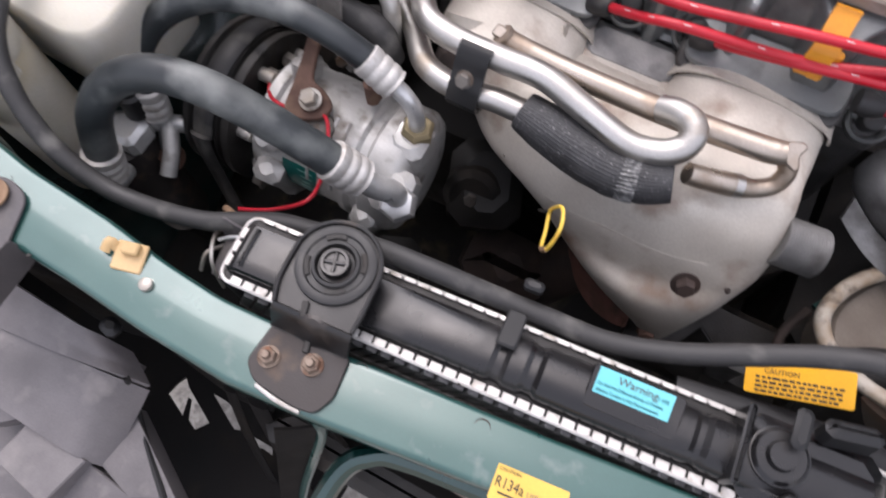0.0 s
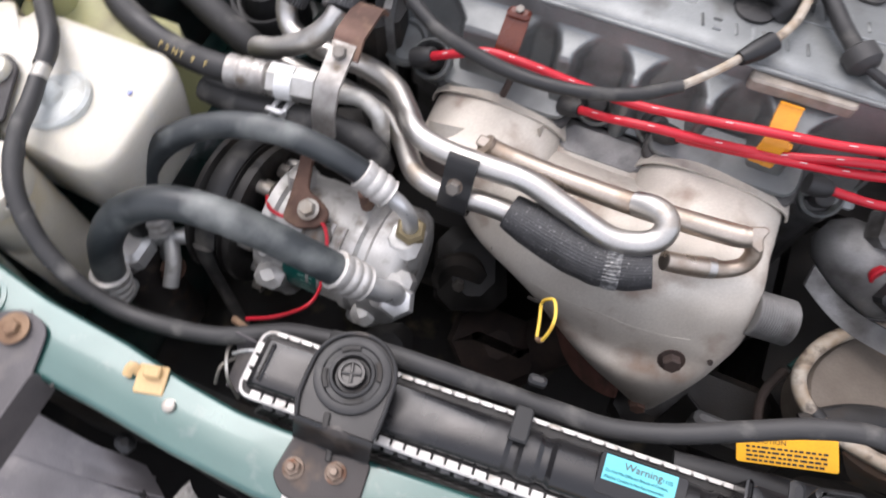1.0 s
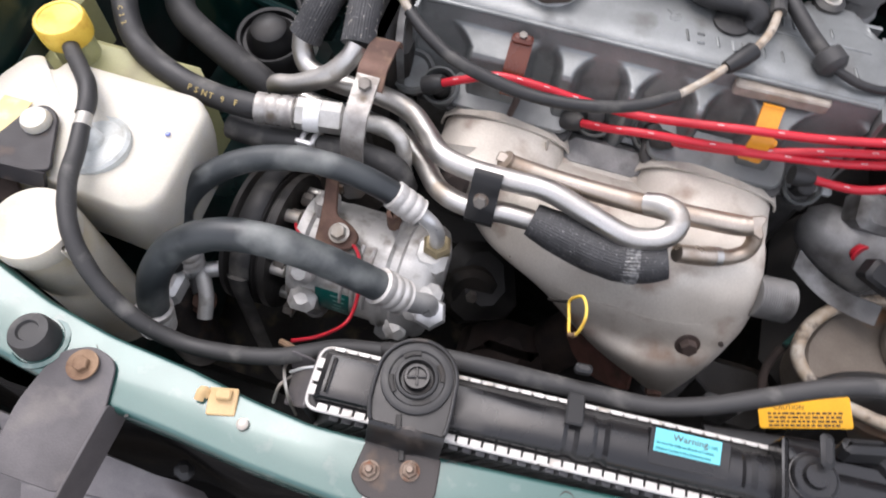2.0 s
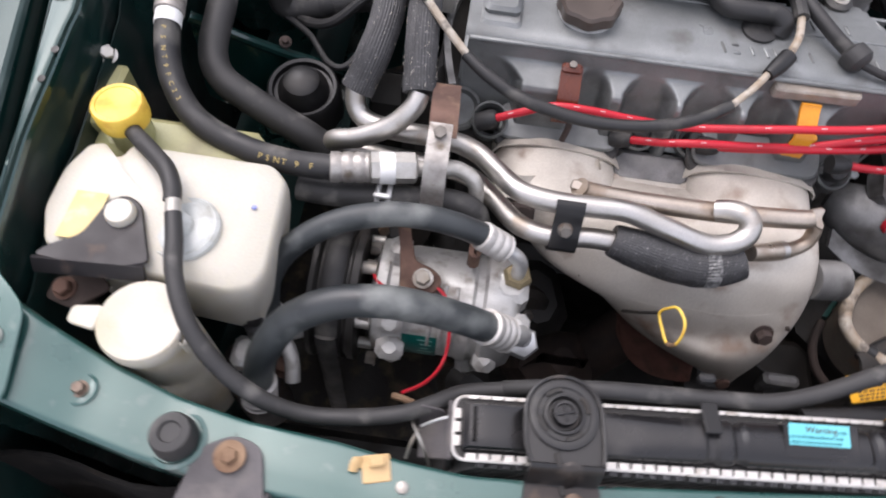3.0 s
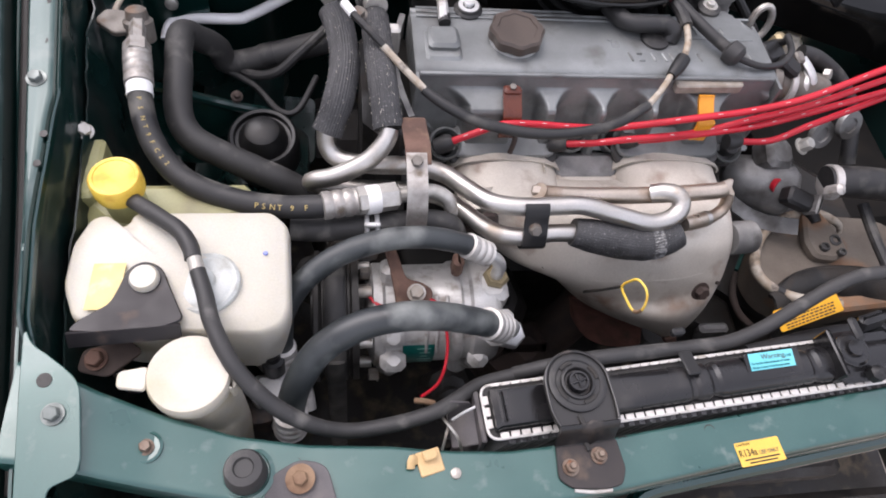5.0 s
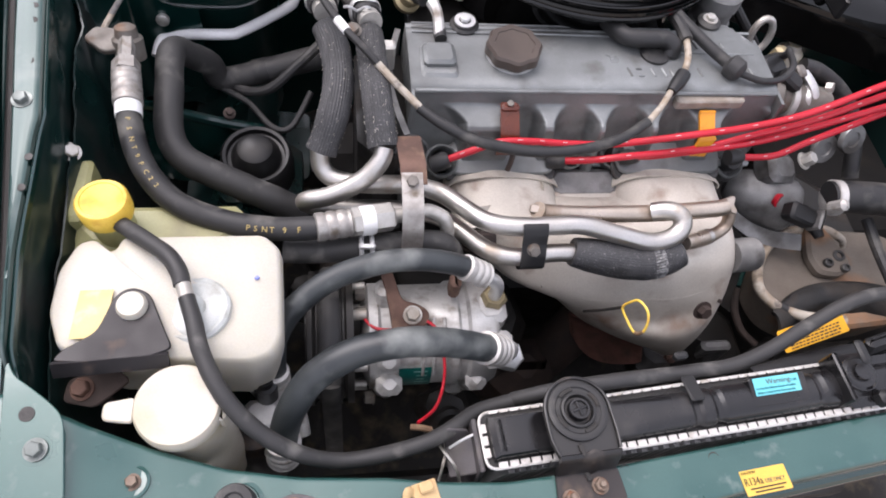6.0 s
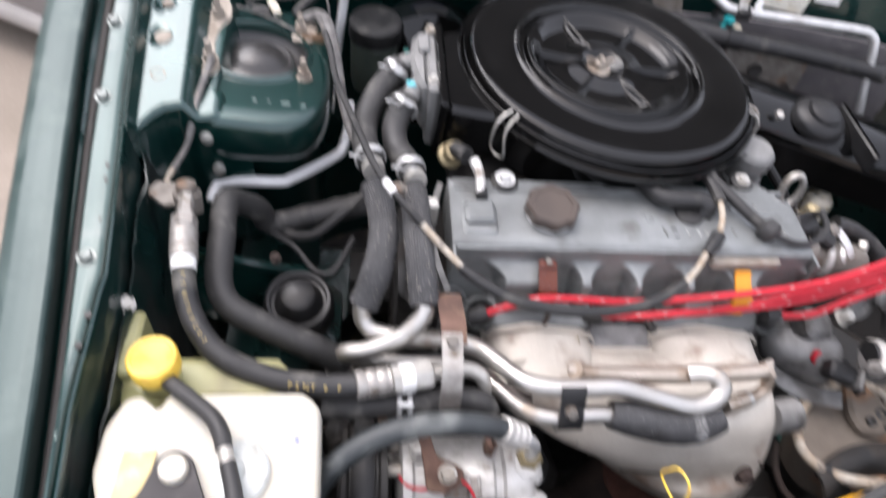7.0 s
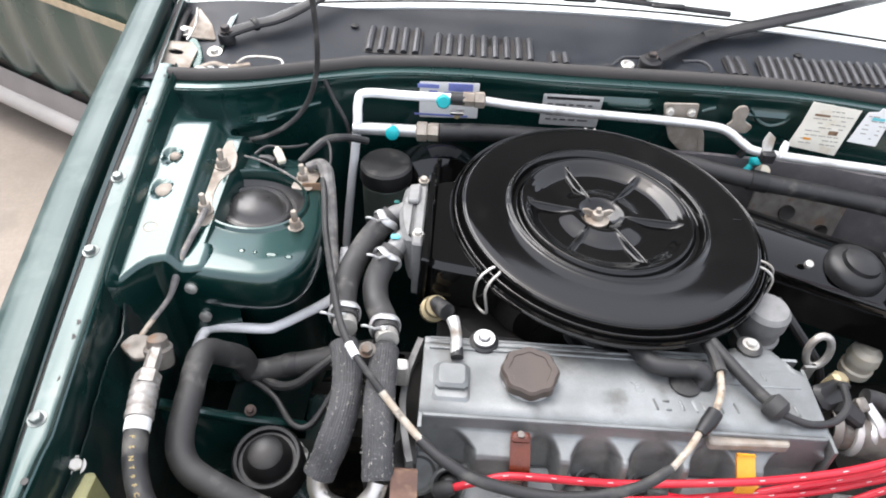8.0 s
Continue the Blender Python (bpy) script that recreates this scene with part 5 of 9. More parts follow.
low = part("lower_plate", G().plate([(-0.019, -0.039), (0.028, -0.037), (0.031, -0.060), (0.026, -0.0715), (0.014, -0.0735), (-0.012, -0.0715), (-0.021, -0.064)], 0.0025, 0.0006, (0, 0, 0.7045), None, 0.004), M_BRACKET, mb, "scuffed lower plate with rust at its edges")
for x, y in ((-0.011, -0.057), (0.012, -0.050)):
    part("nut", G().hexnut((x, y, 0.7045), (0, 0, 1), 0.0085, 0.0045, 0.0062, 0.003), M_NUT, low, "rusted nut and washer")
part("bare_edge", G().tube([(-0.010, -0.0725, 0.7018), (0.004, -0.0745, 0.7020), (0.018, -0.074, 0.7018)], 0.0014, 8, 4), M_CRIMP, low)
rim = [(0.0245 * math.cos(a), 0.0245 * math.sin(a), 0.7238) for a in [math.pi * i / 14 for i in range(15)]]
part("rim_bead", G().tube([(0.0262, -0.028, 0.7236), (0.0262, -0.016, 0.7238)] + rim + [(-0.0232, -0.020, 0.7238), (-0.0186, -0.032, 0.7236)], 0.0013, 8, 2), M_BLACK_SATIN, mb)
for x, y in ((-0.002, -0.0285), (0.004, -0.0420)):
    part("dent", G().box((x, y, 0.7232 if y > -0.03 else 0.7060), (0.0035, 0.009, 0.0014), 0.0005, facing((0, 0, 1), (1, 0.3, 0))), M_GRIME, mb)
bush = part("rubber_bush", G().lathe((0, 0, 0.7225), (0, 0, 1), [(0.0225, 0.0), (0.0222, 0.0018), (0.0205, 0.0026), (0.0175, 0.0022), (0.0165, 0.0012), (0.0135, 0.0012), (0.0128, 0.0030), (0.0112, 0.0034), (0.0100, 0.0010), (0.0098, -0.008)], 48, False), M_RUBBER, mb, "black rubber bush with slots")
for i in range(4):
    a = 0.5 + i * math.pi / 2
    part("slot", G().tube([(0.0158 * math.cos(a + d), 0.0158 * math.sin(a + d), 0.7243) for d in (-0.35, 0, 0.35)], 0.0016, 8, 4, flat=0.5), M_GRIME, bush)
pin = part("pin", G().lathe((0, 0, 0.715), (0, 0, 1), [(0.0082, 0), (0.0082, 0.0115), (0.0076, 0.0135), (0.0060, 0.0135), (0.0056, 0.0115), (0.0, 0.0115)], 28), M_TANK, mb, "plastic locating pin with a cross")
for a in (0.3, 0.3 + math.pi / 2):
    part("rib", G().box((0, 0, 0.7272), (0.0118, 0.0016, 0.0025), 0.0004, facing((0, 0, 1), (math.cos(a), math.sin(a), 0))), M_TANK, pin)

# ---- small fixings on the rail ----
clip = thing("tan_clip", (-0.114, -0.045, 0.70), "tan plastic wiring clip pushed into the rail", "clip")
ct = facing((0.1, -0.1, 1), (1, 0.25, 0))
part("base", G().box((-0.113, -0.046, 0.703), (0.018, 0.017, 0.003), 0.0008, ct), M_TAN, clip)
part("jaw", G().box((-0.113, -0.042, 0.707), (0.010, 0.007, 0.006), 0.001, ct), M_TAN, clip)
part("tongue", G().tube([(-0.122, -0.045, 0.704), (-0.126, -0.044, 0.708), (-0.127, -0.050, 0.705)], 0.003, 8, 4, flat=0.4), M_TAN, clip)
g = G().lathe((-0.095, -0.055, 0.7005), (0, 0, 1), [(0.0075, 0), (0.0072, 0.0008), (0.004, 0.0012), (0.0038, 0.004), (0.002, 0.005), (0.0, 0.005)], 20)
g.lathe((-0.095, -0.055, 0.7006), (0, 0, 1), [(0.0088, 0), (0.0092, 0.0006), (0.0096, 0)], 28, False)
solid("rail_screw", g, M_ZINC, (-0.095, -0.055, 0.70), "pale plated screw in the green rail", "screw")
g = G().hexnut((-0.303, -0.028, lerp(-0.303, RAIL_Z) + 0.001), (0.1, 0, 1), 0.0068, 0.005, 0.0055)
solid("rail_bolt", g, M_NUT, (-0.303, -0.028, 0.718), "dull rusted bolt in the green rail", "bolt")
g = G().lathe((-0.239, -0.047, 0.7075), (0, 0.05, 1), [(0.014, 0), (0.0145, 0.004), (0.0135, 0.014), (0.012, 0.017), (0.007, 0.018), (0.006, 0.016), (0.0, 0.016)], 32)
solid("bonnet_stop", g, M_RUBBER_GREY, (-0.239, -0.047, 0.7075), "grey rubber bonnet stop on the rail", "rubber stop")
g = G().plate([(0, 0), (0.006, 0.001), (0.009, 0.004), (0.004, 0.006), (-0.001, 0.003)], 0.0006, 0.0002, (-0.129, -0.061, 0.7010), None, 0.002)
solid("rail_slot", g, M_GRIME, (-0.125, -0.058, 0.70), "small dark slot in the green rail", "slot")
r1 = thing("refrigerant_label", (0.143, -0.045, 0.7012), "yellow refrigerant label stuck on the green rail", "label")
rt = facing((0, 0, 1), (1, 0.10, 0))
RP = Vector((0.1235, -0.0675, 0.7020))
part("sheet", G().plate([(0, 0.002), (0.038, 0.002), (0.038, 0.020), (0, 0.020)], 0.0005, 0.0001, RP, rt, 0.001), M_LABEL_YELLOW, r1)
text_on("heading", "CAUTION", 0.0026, RP + rt @ Vector((0.0010, 0.0172, 0)), rt, M_INK, r1)
text_on("code", "R134a", 0.0078, RP + rt @ Vector((0.0010, 0.0090, 0)), rt, M_INK, r1, 0.78)
text_on("words", "USE ONLY", 0.0044, RP + rt @ Vector((0.0180, 0.0090, 0)), rt, M_INK_GREY, r1, 0.82)
for i in range(2):
    part("print_bar", G().box(RP + rt @ Vector((0.019, 0.0065 - 0.0025 * i, 0.0003)), (0.030 - 0.006 * i, 0.0010, 0.0003), 0.0001, rt), M_INK, r1)

# ---- hoses over the front ----
ov = thing("overflow_hose", (-0.20, 0.0, 0.70), "thin black overflow hose looping over the engine bay", "hose")
part("upper_piece", G().tube([(-0.338, 0.176, 0.712), (-0.334, 0.163, 0.733), (-0.310, 0.142, 0.741), (-0.292, 0.126, 0.745), (-0.283, 0.112, 0.745), (-0.280, 0.102, 0.744)], [0.0064] * 6, 14, 8, bumps=0.05), M_RUBBER_GREY, ov)
part("joiner", G().tube([(-0.2805, 0.106, 0.744), (-0.276, 0.092, 0.744), (-0.273, 0.083, 0.743)], 0.0055, 12, 4), M_ZINC, ov, "metal joiner")
part("lower_piece", G().tube([(-0.276, 0.092, 0.744), (-0.270, 0.074, 0.742), (-0.263, 0.050, 0.740), (-0.248, 0.022, 0.732), (-0.227, 0.002, 0.715), (-0.201, -0.010, 0.695), (-0.172, -0.013, 0.677), (-0.139, -0.010, 0.674), (-0.105, -0.003, 0.676), (-0.084, 0.007, 0.676), (-0.062, 0.020, 0.671), (-0.030, 0.027, 0.671)], [0.0058] + [0.0061] * 9 + [0.0060, 0.0060], 14, 8, bumps=0.05), M_RUBBER_GREY, ov)
bh = thing("bleed_hose", (0.13, 0.03, 0.69), "black rubber hose along the back of the radiator", "hose")
part("hose", G().tube([(-0.034, 0.027, 0.671), (-0.008, 0.0265, 0.688), (0.015, 0.0255, 0.701), (0.043, 0.027, 0.704), (0.078, 0.030, 0.701), (0.112, 0.033, 0.699), (0.147, 0.036, 0.700), (0.180, 0.046, 0.704), (0.212, 0.060, 0.711), (0.246, 0.074, 0.722), (0.275, 0.080, 0.730), (0.32, 0.078, 0.732), (0.42, 0.06, 0.725)], 0.0061, 14, 8, bumps=0.04), M_RUBBER_GREY, bh)
part("pale_joint", G().tube([(0.296, 0.0795, 0.7315), (0.318, 0.0782, 0.732)], 0.0067, 14, 2), M_AC_HOSE, bh, "dusty pale joint")

# caution label on the fan shroud
shroud = thing("fan_shroud", (0.27, 0.07, 0.60), "black plastic fan shroud behind the radiator", "fan shroud")
part("rim", G().tube([(0.20, 0.045, 0.640), (0.235, 0.050, 0.645), (0.27, 0.055, 0.648), (0.32, 0.058, 0.65), (0.45, 0.05, 0.65)], 0.010, 10, 6, flat=0.7), M_PLASTIC, shroud)
part("ring", G().grid(lambda u, v: (0.20 + 0.30 * u, 0.045 + 0.02 * v + 0.01 * math.sin(3 * u), 0.645 - 0.25 * v), 16, 8, 0.003), M_PLASTIC, shroud)
ys = facing((-0.42, -0.35, 0.84), (0.68, 0.03, 0.72))
YP = Vector((0.233, 0.064, 0.652))
yl = part("caution_label", G().plate([(0, -0.003), (0.057, -0.003), (0.057, 0.018), (0, 0.018)], 0.0006, 0.0002, YP, ys, 0.002), M_LABEL_AMBER, shroud, "amber caution label")
text_on("heading", "CAUTION", 0.0042, YP + ys @ Vector((0.010, 0.0098, 0)), ys, M_INK, yl)
word_rng = random.Random(8)
for i in range(4):
    x = 0.006
    while x < 0.050:
        w = word_rng.uniform(0.0016, 0.0042)
        part("print_bar", G().box(YP + ys @ Vector((x + w / 2, 0.0072 - 0.0027 * i, 0.0003)), (w, 0.0013, 0.0003), 0.0001, ys), M_INK, yl)
        x += w + word_rng.uniform(0.0006, 0.0012)


# ---- white coolant reservoir ----
res = thing("coolant_reservoir", (-0.29, 0.10, 0.58), "yellowed white plastic coolant reservoir", "reservoir")


def res_ring(z_off, grow):
    pts = [(-0.372, 0.124), (-0.362, 0.148), (-0.349, 0.151), (-0.345, 0.140), (-0.334, 0.140), (-0.331, 0.152), (-0.226, 0.158), (-0.214, 0.146), (-0.212, 0.104), (-0.211, 0.070), (-0.217, 0.057), (-0.232, 0.051), (-0.345, 0.056), (-0.363, 0.064), (-0.373, 0.090)]
    c = Vector((-0.295, 0.10))
    out = []
    for p in rounded(pts, 0.006, 4):
        q = c + (p - c) * grow
        z = 0.731 - 0.10 * max(0.0, q.x + 0.33) + 0.02 * (q.y - 0.1)
        out.append((q.x, q.y, z + z_off))
    return out


shell = part("shell", G().rings([res_ring(z, k) for z, k in ((-0.085, 0.87), (-0.06, 0.925), (-0.030, 0.985), (-0.014, 1.0), (-0.006, 0.993), (-0.0015, 0.975), (0.0, 0.945), (0.0015, 0.7), (0.002, 0.3))]), M_WHITE_TANK, res, "yellowed white plastic shell", 50)
part("inlet_seat", G().lathe((-0.274, 0.091, 0.7255), (-0.08, 0, 1), [(0.026, -0.004), (0.026, 0.001), (0.024, 0.003), (0.021, 0.002), (0.017, 0.004), (0.009, 0.004), (0.007, 0.014), (0.005, 0.016)], 36), M_INLET, shell, "greyish round inlet cap")
part("warning_sticker", G().grid(lambda u, v: (-0.3535 + 0.0225 * u + 0.002 * v, 0.068 + 0.037 * v, 0.7343 + 0.02 * (0.037 * v - 0.032)), 4, 6, 0.0004), M_STICKER, shell, "faded yellow sticker")
part("blue_mark", G().lathe((-0.231, 0.117, 0.7235), (0.1, 0, 1), [(0.002, 0), (0.0015, 0.0012), (0, 0.0014)], 10), M_LABEL_VIOLET, shell)
br = thing("reservoir_bracket", (-0.33, 0.06, 0.70), "dark steel bracket with a white bolt over the reservoir", "bracket")
part("strap", G().plate([(-0.327, 0.100), (-0.316, 0.106), (-0.303, 0.100), (-0.297, 0.086), (-0.289, 0.068), (-0.284, 0.058), (-0.300, 0.052), (-0.340, 0.050), (-0.362, 0.052), (-0.356, 0.060), (-0.336, 0.072), (-0.331, 0.086)], 0.003, 0.0008, (0, 0, 0.7352), facing((0.0, -0.05, 1)), 0.006), M_BRACKET_DARK, br)
part("front_fold", G().grid(lambda u, v: (-0.362 + 0.075 * u, 0.052 - 0.006 * v + 0.004 * u, 0.733 - 0.010 * v), 16, 6, 0.003), M_BRACKET_DARK, br)
part("white_bolt", G().lathe((-0.314, 0.090, 0.735), (0, -0.05, 1), [(0.0105, 0), (0.0105, 0.004), (0.009, 0.007), (0.0, 0.0078)], 28), M_WHITE_TANK, br, "white plastic bolt")
part("foot", G().plate([(-0.365, 0.036), (-0.342, 0.030), (-0.318, 0.048), (-0.330, 0.058), (-0.362, 0.052)], 0.003, 0.0008, (0, 0, 0.7005), facing((-0.1, -0.15, 1)), 0.005), M_RUST_DARK, br, "rusty bracket foot")
part("foot_bolt", G().hexnut((-0.351, 0.044, 0.700), (-0.1, -0.15, 1), 0.011, 0.006, 0.0085), M_RUST, br, "rusted bolt")
part("leg", G().box((-0.345, 0.046, 0.66), (0.012, 0.004, 0.08), 0.001), M_RUST_DARK, br)

# ---- washer jar ----
jar = thing("washer_jar", (-0.285, 0.024, 0.58), "cream plastic washer jar with a snap lid", "washer bottle")
part("body", G().lathe((-0.279, 0.021, 0.56), (0, 0, 1), [(0.025, 0), (0.027, 0.02), (0.0280, 0.148), (0.0272, 0.158)], 40), M_CREAM, jar)
lid = part("lid", G().lathe((-0.279, 0.020, 0.716), (0, 0, 1), [(0.0280, -0.004), (0.0290, 0.0), (0.0290, 0.009), (0.0275, 0.012), (0.025, 0.0125), (0.012, 0.0115), (0.0, 0.0112)], 48), M_CREAM, jar, "cream snap lid")
part("thumb_tab", G().plate([(-0.006, -0.006), (0.014, -0.009), (0.014, 0.009), (-0.006, 0.006)], 0.004, 0.001, (-0.3205, 0.018, 0.7265), None, 0.004), M_CREAM, lid)
part("side_tab", G().box((-0.2505, 0.016, 0.714), (0.006, 0.014, 0.020), 0.002), M_CREAM, jar)

# ---- second small tank with a yellow cap ----
t2 = thing("fluid_tank", (-0.33, 0.18, 0.60), "aged yellow-green fluid tank with a yellow screw cap", "reservoir")
part("body", G().box((-0.312, 0.176, 0.660), (0.135, 0.046, 0.10), 0.010), M_OLIVE, t2)
part("neck", G().lathe((-0.344, 0.174, 0.69), (0, 0, 1), [(0.016, 0), (0.016, 0.044)], 28), M_OLIVE, t2)
part("cap", G().lathe((-0.344, 0.174, 0.7305), (0, 0, 1), [(0.0190, 0), (0.0195, 0.003), (0.0195, 0.016), (0.0180, 0.0182), (0.0155, 0.0182), (0.0150, 0.0175), (0.0, 0.0175)], 60, True, 30, 0.008), M_YELLOW, t2, "stained yellow screw cap")
part("rear_flange", G().box((-0.374, 0.205, 0.690), (0.014, 0.060, 0.06), 0.003), M_OLIVE, t2)
g = G().hexnut((-0.382, 0.235, 0.728), (0.5, -0.3, 1), 0.010, 0.006, 0.008)
solid("apron_bolt", g, M_ZINC, (-0.382, 0.235, 0.728), "plated bolt by the fender wall", "bolt")

# ---- power steering hose ----
ps = thing("power_steering_hose", (-0.25, 0.2, 0.70), "black power steering hose with crimped plated fittings and gold print", "hose")
PSH = [(-0.341, 0.292, 0.748), (-0.338, 0.265, 0.742), (-0.331, 0.235, 0.731), (-0.317, 0.210, 0.722), (-0.295, 0.190, 0.716), (-0.258, 0.176, 0.711), (-0.220, 0.170, 0.709), (-0.185, 0.169, 0.711)]
part("hose", G().tube(PSH, 0.0100, 18, 8, bumps=0.03), M_RUBBER, ps)
part("white_band", G().tube([(-0.3390, 0.274, 0.7440), (-0.3375, 0.262, 0.7412)], 0.0108, 20, 1), M_LABEL_WHITE, ps, "white identification band")


def crimp(p, q, r, parent, n=4, material=None):
    p, q = Vector(p), Vector(q)
    length = (q - p).length
    prof = [(r * 0.9, 0), (r, length * 0.03)]
    for i in range(n):
        a = 0.06 + 0.88 * i / n
        prof += [(r, length * a), (r, length * (a + 0.5 / n)), (r * 0.93, length * (a + 0.66 / n)), (r * 0.93, length * (a + 0.78 / n))]
    prof += [(r, length * 0.96), (r * 0.85, length)]
    return part("crimp", G().lathe(p, q - p, prof, 28), material or M_ALU_CLEAN, parent, "crimped metal ferrule", 50)


crimp((-0.3388, 0.272, 0.7438), (-0.3430, 0.303, 0.7490), 0.0120, ps, 3, M_CRIMP_DULL)
part("hex_fitting", G().lathe((-0.3430, 0.302, 0.749), (-0.12, 1, -0.02), [(0.0115, 0), (0.0115, 0.013), (0.009, 0.015), (0.007, 0.017), (0.007, 0.046)], 6), M_CRIMP_DULL, ps)
part("banjo", G().lathe((-0.349, 0.347, 0.742), (0, 0.35, 1), [(0.009, -0.016), (0.013, -0.014), (0.013, 0.004), (0.010, 0.006), (0.009, 0.014), (0.006, 0.016), (0, 0.016)], 20), M_BRACKET_GREY, ps, "plated banjo end")
part("holder", G().plate([(-0.386, 0.348), (-0.368, 0.334), (-0.350, 0.340), (-0.346, 0.356), (-0.362, 0.362), (-0.378, 0.362)], 0.006, 0.001, (0, 0, 0.7445), facing((0.1, -0.1, 1)), 0.005), M_BRACKET_GREY, ps)
crimp((-0.188, 0.169, 0.711), (-0.158, 0.175, 0.709), 0.0122, ps, 3, M_CRIMP_DULL)
part("hex_nut", G().lathe((-0.159, 0.175, 0.709), (1, 0.22, -0.1), [(0.010, 0), (0.0125, 0.002), (0.0125, 0.012), (0.0105, 0.014), (0.0105, 0.018), (0.0125, 0.020), (0.0125, 0.036), (0.010, 0.038)], 6), M_ZINC, ps)
part("white_paint", G().lathe((-0.151, 0.1765, 0.708), (1, 0.22, -0.1), [(0.0128, 0), (0.0130, 0.002), (0.0130, 0.010), (0.0126, 0.012)], 14), M_LABEL_WHITE, ps, "white paint mark")
part("steel_line", G().tube([(-0.124, 0.183, 0.705), (-0.105, 0.187, 0.703), (-0.090, 0.190, 0.702), (-0.076, 0.186, 0.694), (-0.072, 0.180, 0.675), (-0.073, 0.176, 0.64)], 0.0065, 12, 6), M_ZINC, ps)
q, _ = spline(PSH, [1] * len(PSH), 8)
for w, x in (("P", -0.2420), ("S", -0.2360), ("N", -0.2300), ("T", -0.2235), ("9", -0.2130), ("F", -0.2015)):
    k = min(range(1, len(q) - 1), key=lambda m: abs(q[m].x - x - 0.002))
    d = (q[k + 1] - q[k - 1]).normalized()
    up = (Vector((0.0, -0.60, 0.80)) - d * d.dot(Vector((0.0, -0.60, 0.80)))).normalized()
    text_on("print", w, 0.0066, q[k] + d * ((x - q[k].x) / d.x) + up * 0.0101 + up.cross(d) * -0.0024, facing(up, d), M_PRINT_GOLD, ps, 1.0, 0.0004)
for i, w in enumerate("PSNT9FC22"):
    a = q[10 + i * 2]
    d = (q[11 + i * 2] - q[9 + i * 2]).normalized()
    up = (Vector((0.2, -0.45, 0.85)) - d * d.dot(Vector((0.2, -0.45, 0.85)))).normalized()
    text_on("print", w, 0.0054, a + up * 0.0099 + up.cross(d) * -0.0025, facing(up, d), M_PRINT_GOLD, ps, 1.0, 0.0004)
lh = thing("return_hose", (-0.2, 0.16, 0.66), "dusty black return hose behind the compressor", "hose")
part("hose", G().tube([(-0.215, 0.165, 0.682), (-0.19, 0.163, 0.683), (-0.15, 0.165, 0.684), (-0.10, 0.17, 0.684), (-0.075, 0.168, 0.680), (-0.066, 0.165, 0.66)], 0.0105, 14, 6), M_RUBBER_GREY, lh)
for x in (-0.150, -0.141):
    part("clamp_band", G().tube([(x + 0.0, 0.165 + 0.0118 * math.cos(a), 0.684 + 0.0118 * math.sin(a)) for a in [2 * math.pi * i / 20 for i in range(20)]], 0.0022, 8, 1, closed=True), M_ALU_CLEAN, lh, "bright spring clamp")
part("clamp_ear", G().box((-0.1455, 0.158, 0.697), (0.014, 0.004, 0.010), 0.001, facing((0, -0.4, 1))), M_ALU_CLEAN, lh)

# ---- large bent rubber hose ----
bg = thing("breather_hose", (-0.28, 0.33, 0.68), "thick matt black rubber hose with tight bends", "hose")
part("hose", G().tube([(-0.154, 0.417, 0.672), (-0.178, 0.417, 0.665), (-0.239, 0.408, 0.652), (-0.275, 0.402, 0.645), (-0.291, 0.398, 0.650), (-0.296, 0.398, 0.668), (-0.309, 0.387, 0.690), (-0.320, 0.374, 0.709), (-0.3215, 0.352, 0.711), (-0.3195, 0.325, 0.708), (-0.3185, 0.290, 0.700), (-0.313, 0.270, 0.694), (-0.301, 0.257, 0.688), (-0.280, 0.248, 0.681), (-0.250, 0.240, 0.668), (-0.225, 0.235, 0.655), (-0.207, 0.233, 0.638), (-0.204, 0.232, 0.60)], 0.0128, 20, 6, bumps=0.04), M_RUBBER_GREY, bg)
part("joint_sleeve", G().tube([(-0.239, 0.408, 0.652), (-0.254, 0.406, 0.649)], [0.0136, 0.0136], 20, 2), M_RUBBER, bg, "worn black joint sleeve")
part("end_clamp", G().tube([(-0.205, 0.2325, 0.628), (-0.2045, 0.2323, 0.618)], 0.0140, 20, 1), M_BRACKET_GREY, bg)
g = G().tube([(-0.292, 0.408, 0.645), (-0.268, 0.388, 0.642), (-0.238, 0.380, 0.652), (-0.208, 0.392, 0.674), (-0.18, 0.412, 0.69)], 0.0052, 10, 8)
solid("vacuum_pipe", g, M_RUBBER, (-0.25, 0.35, 0.65), "thin black rubber vacuum pipe", "hose")
g = G().tube([(-0.30, 0.395, 0.645), (-0.262, 0.375, 0.638), (-0.235, 0.345, 0.632), (-0.215, 0.345, 0.634), (-0.195, 0.378, 0.65)], 0.0034, 10, 8)
solid("brake_pipe", g, M_RUBBER, (-0.25, 0.37, 0.63), "dark painted brake pipe low beside the mount", "pipe")
g = G().lathe((-0.276, 0.345, 0.652), (0.2, -0.4, 1), [(0.006, 0), (0.006, 0.003), (0.0035, 0.004), (0.003, 0.008), (0.0, 0.009)], 16)
solid("wall_plug", g, M_RUST_DARK, (-0.276, 0.345, 0.65), "dull round clip on the inner wall", "clip")

# ---- engine mount ----
mt = thing("engine_mount", (-0.249, 0.30, 0.60), "black rubber engine mount with a domed cap", "engine mount")
part("ring", G().lathe((-0.249, 0.300, 0.632), (0.02, -0.12, 1), [(0.036, -0.03), (0.036, 0.0), (0.0345, 0.012), (0.032, 0.015), (0.029, 0.014), (0.028, 0.008), (0.024, 0.007)], 44), M_PLASTIC, mt)
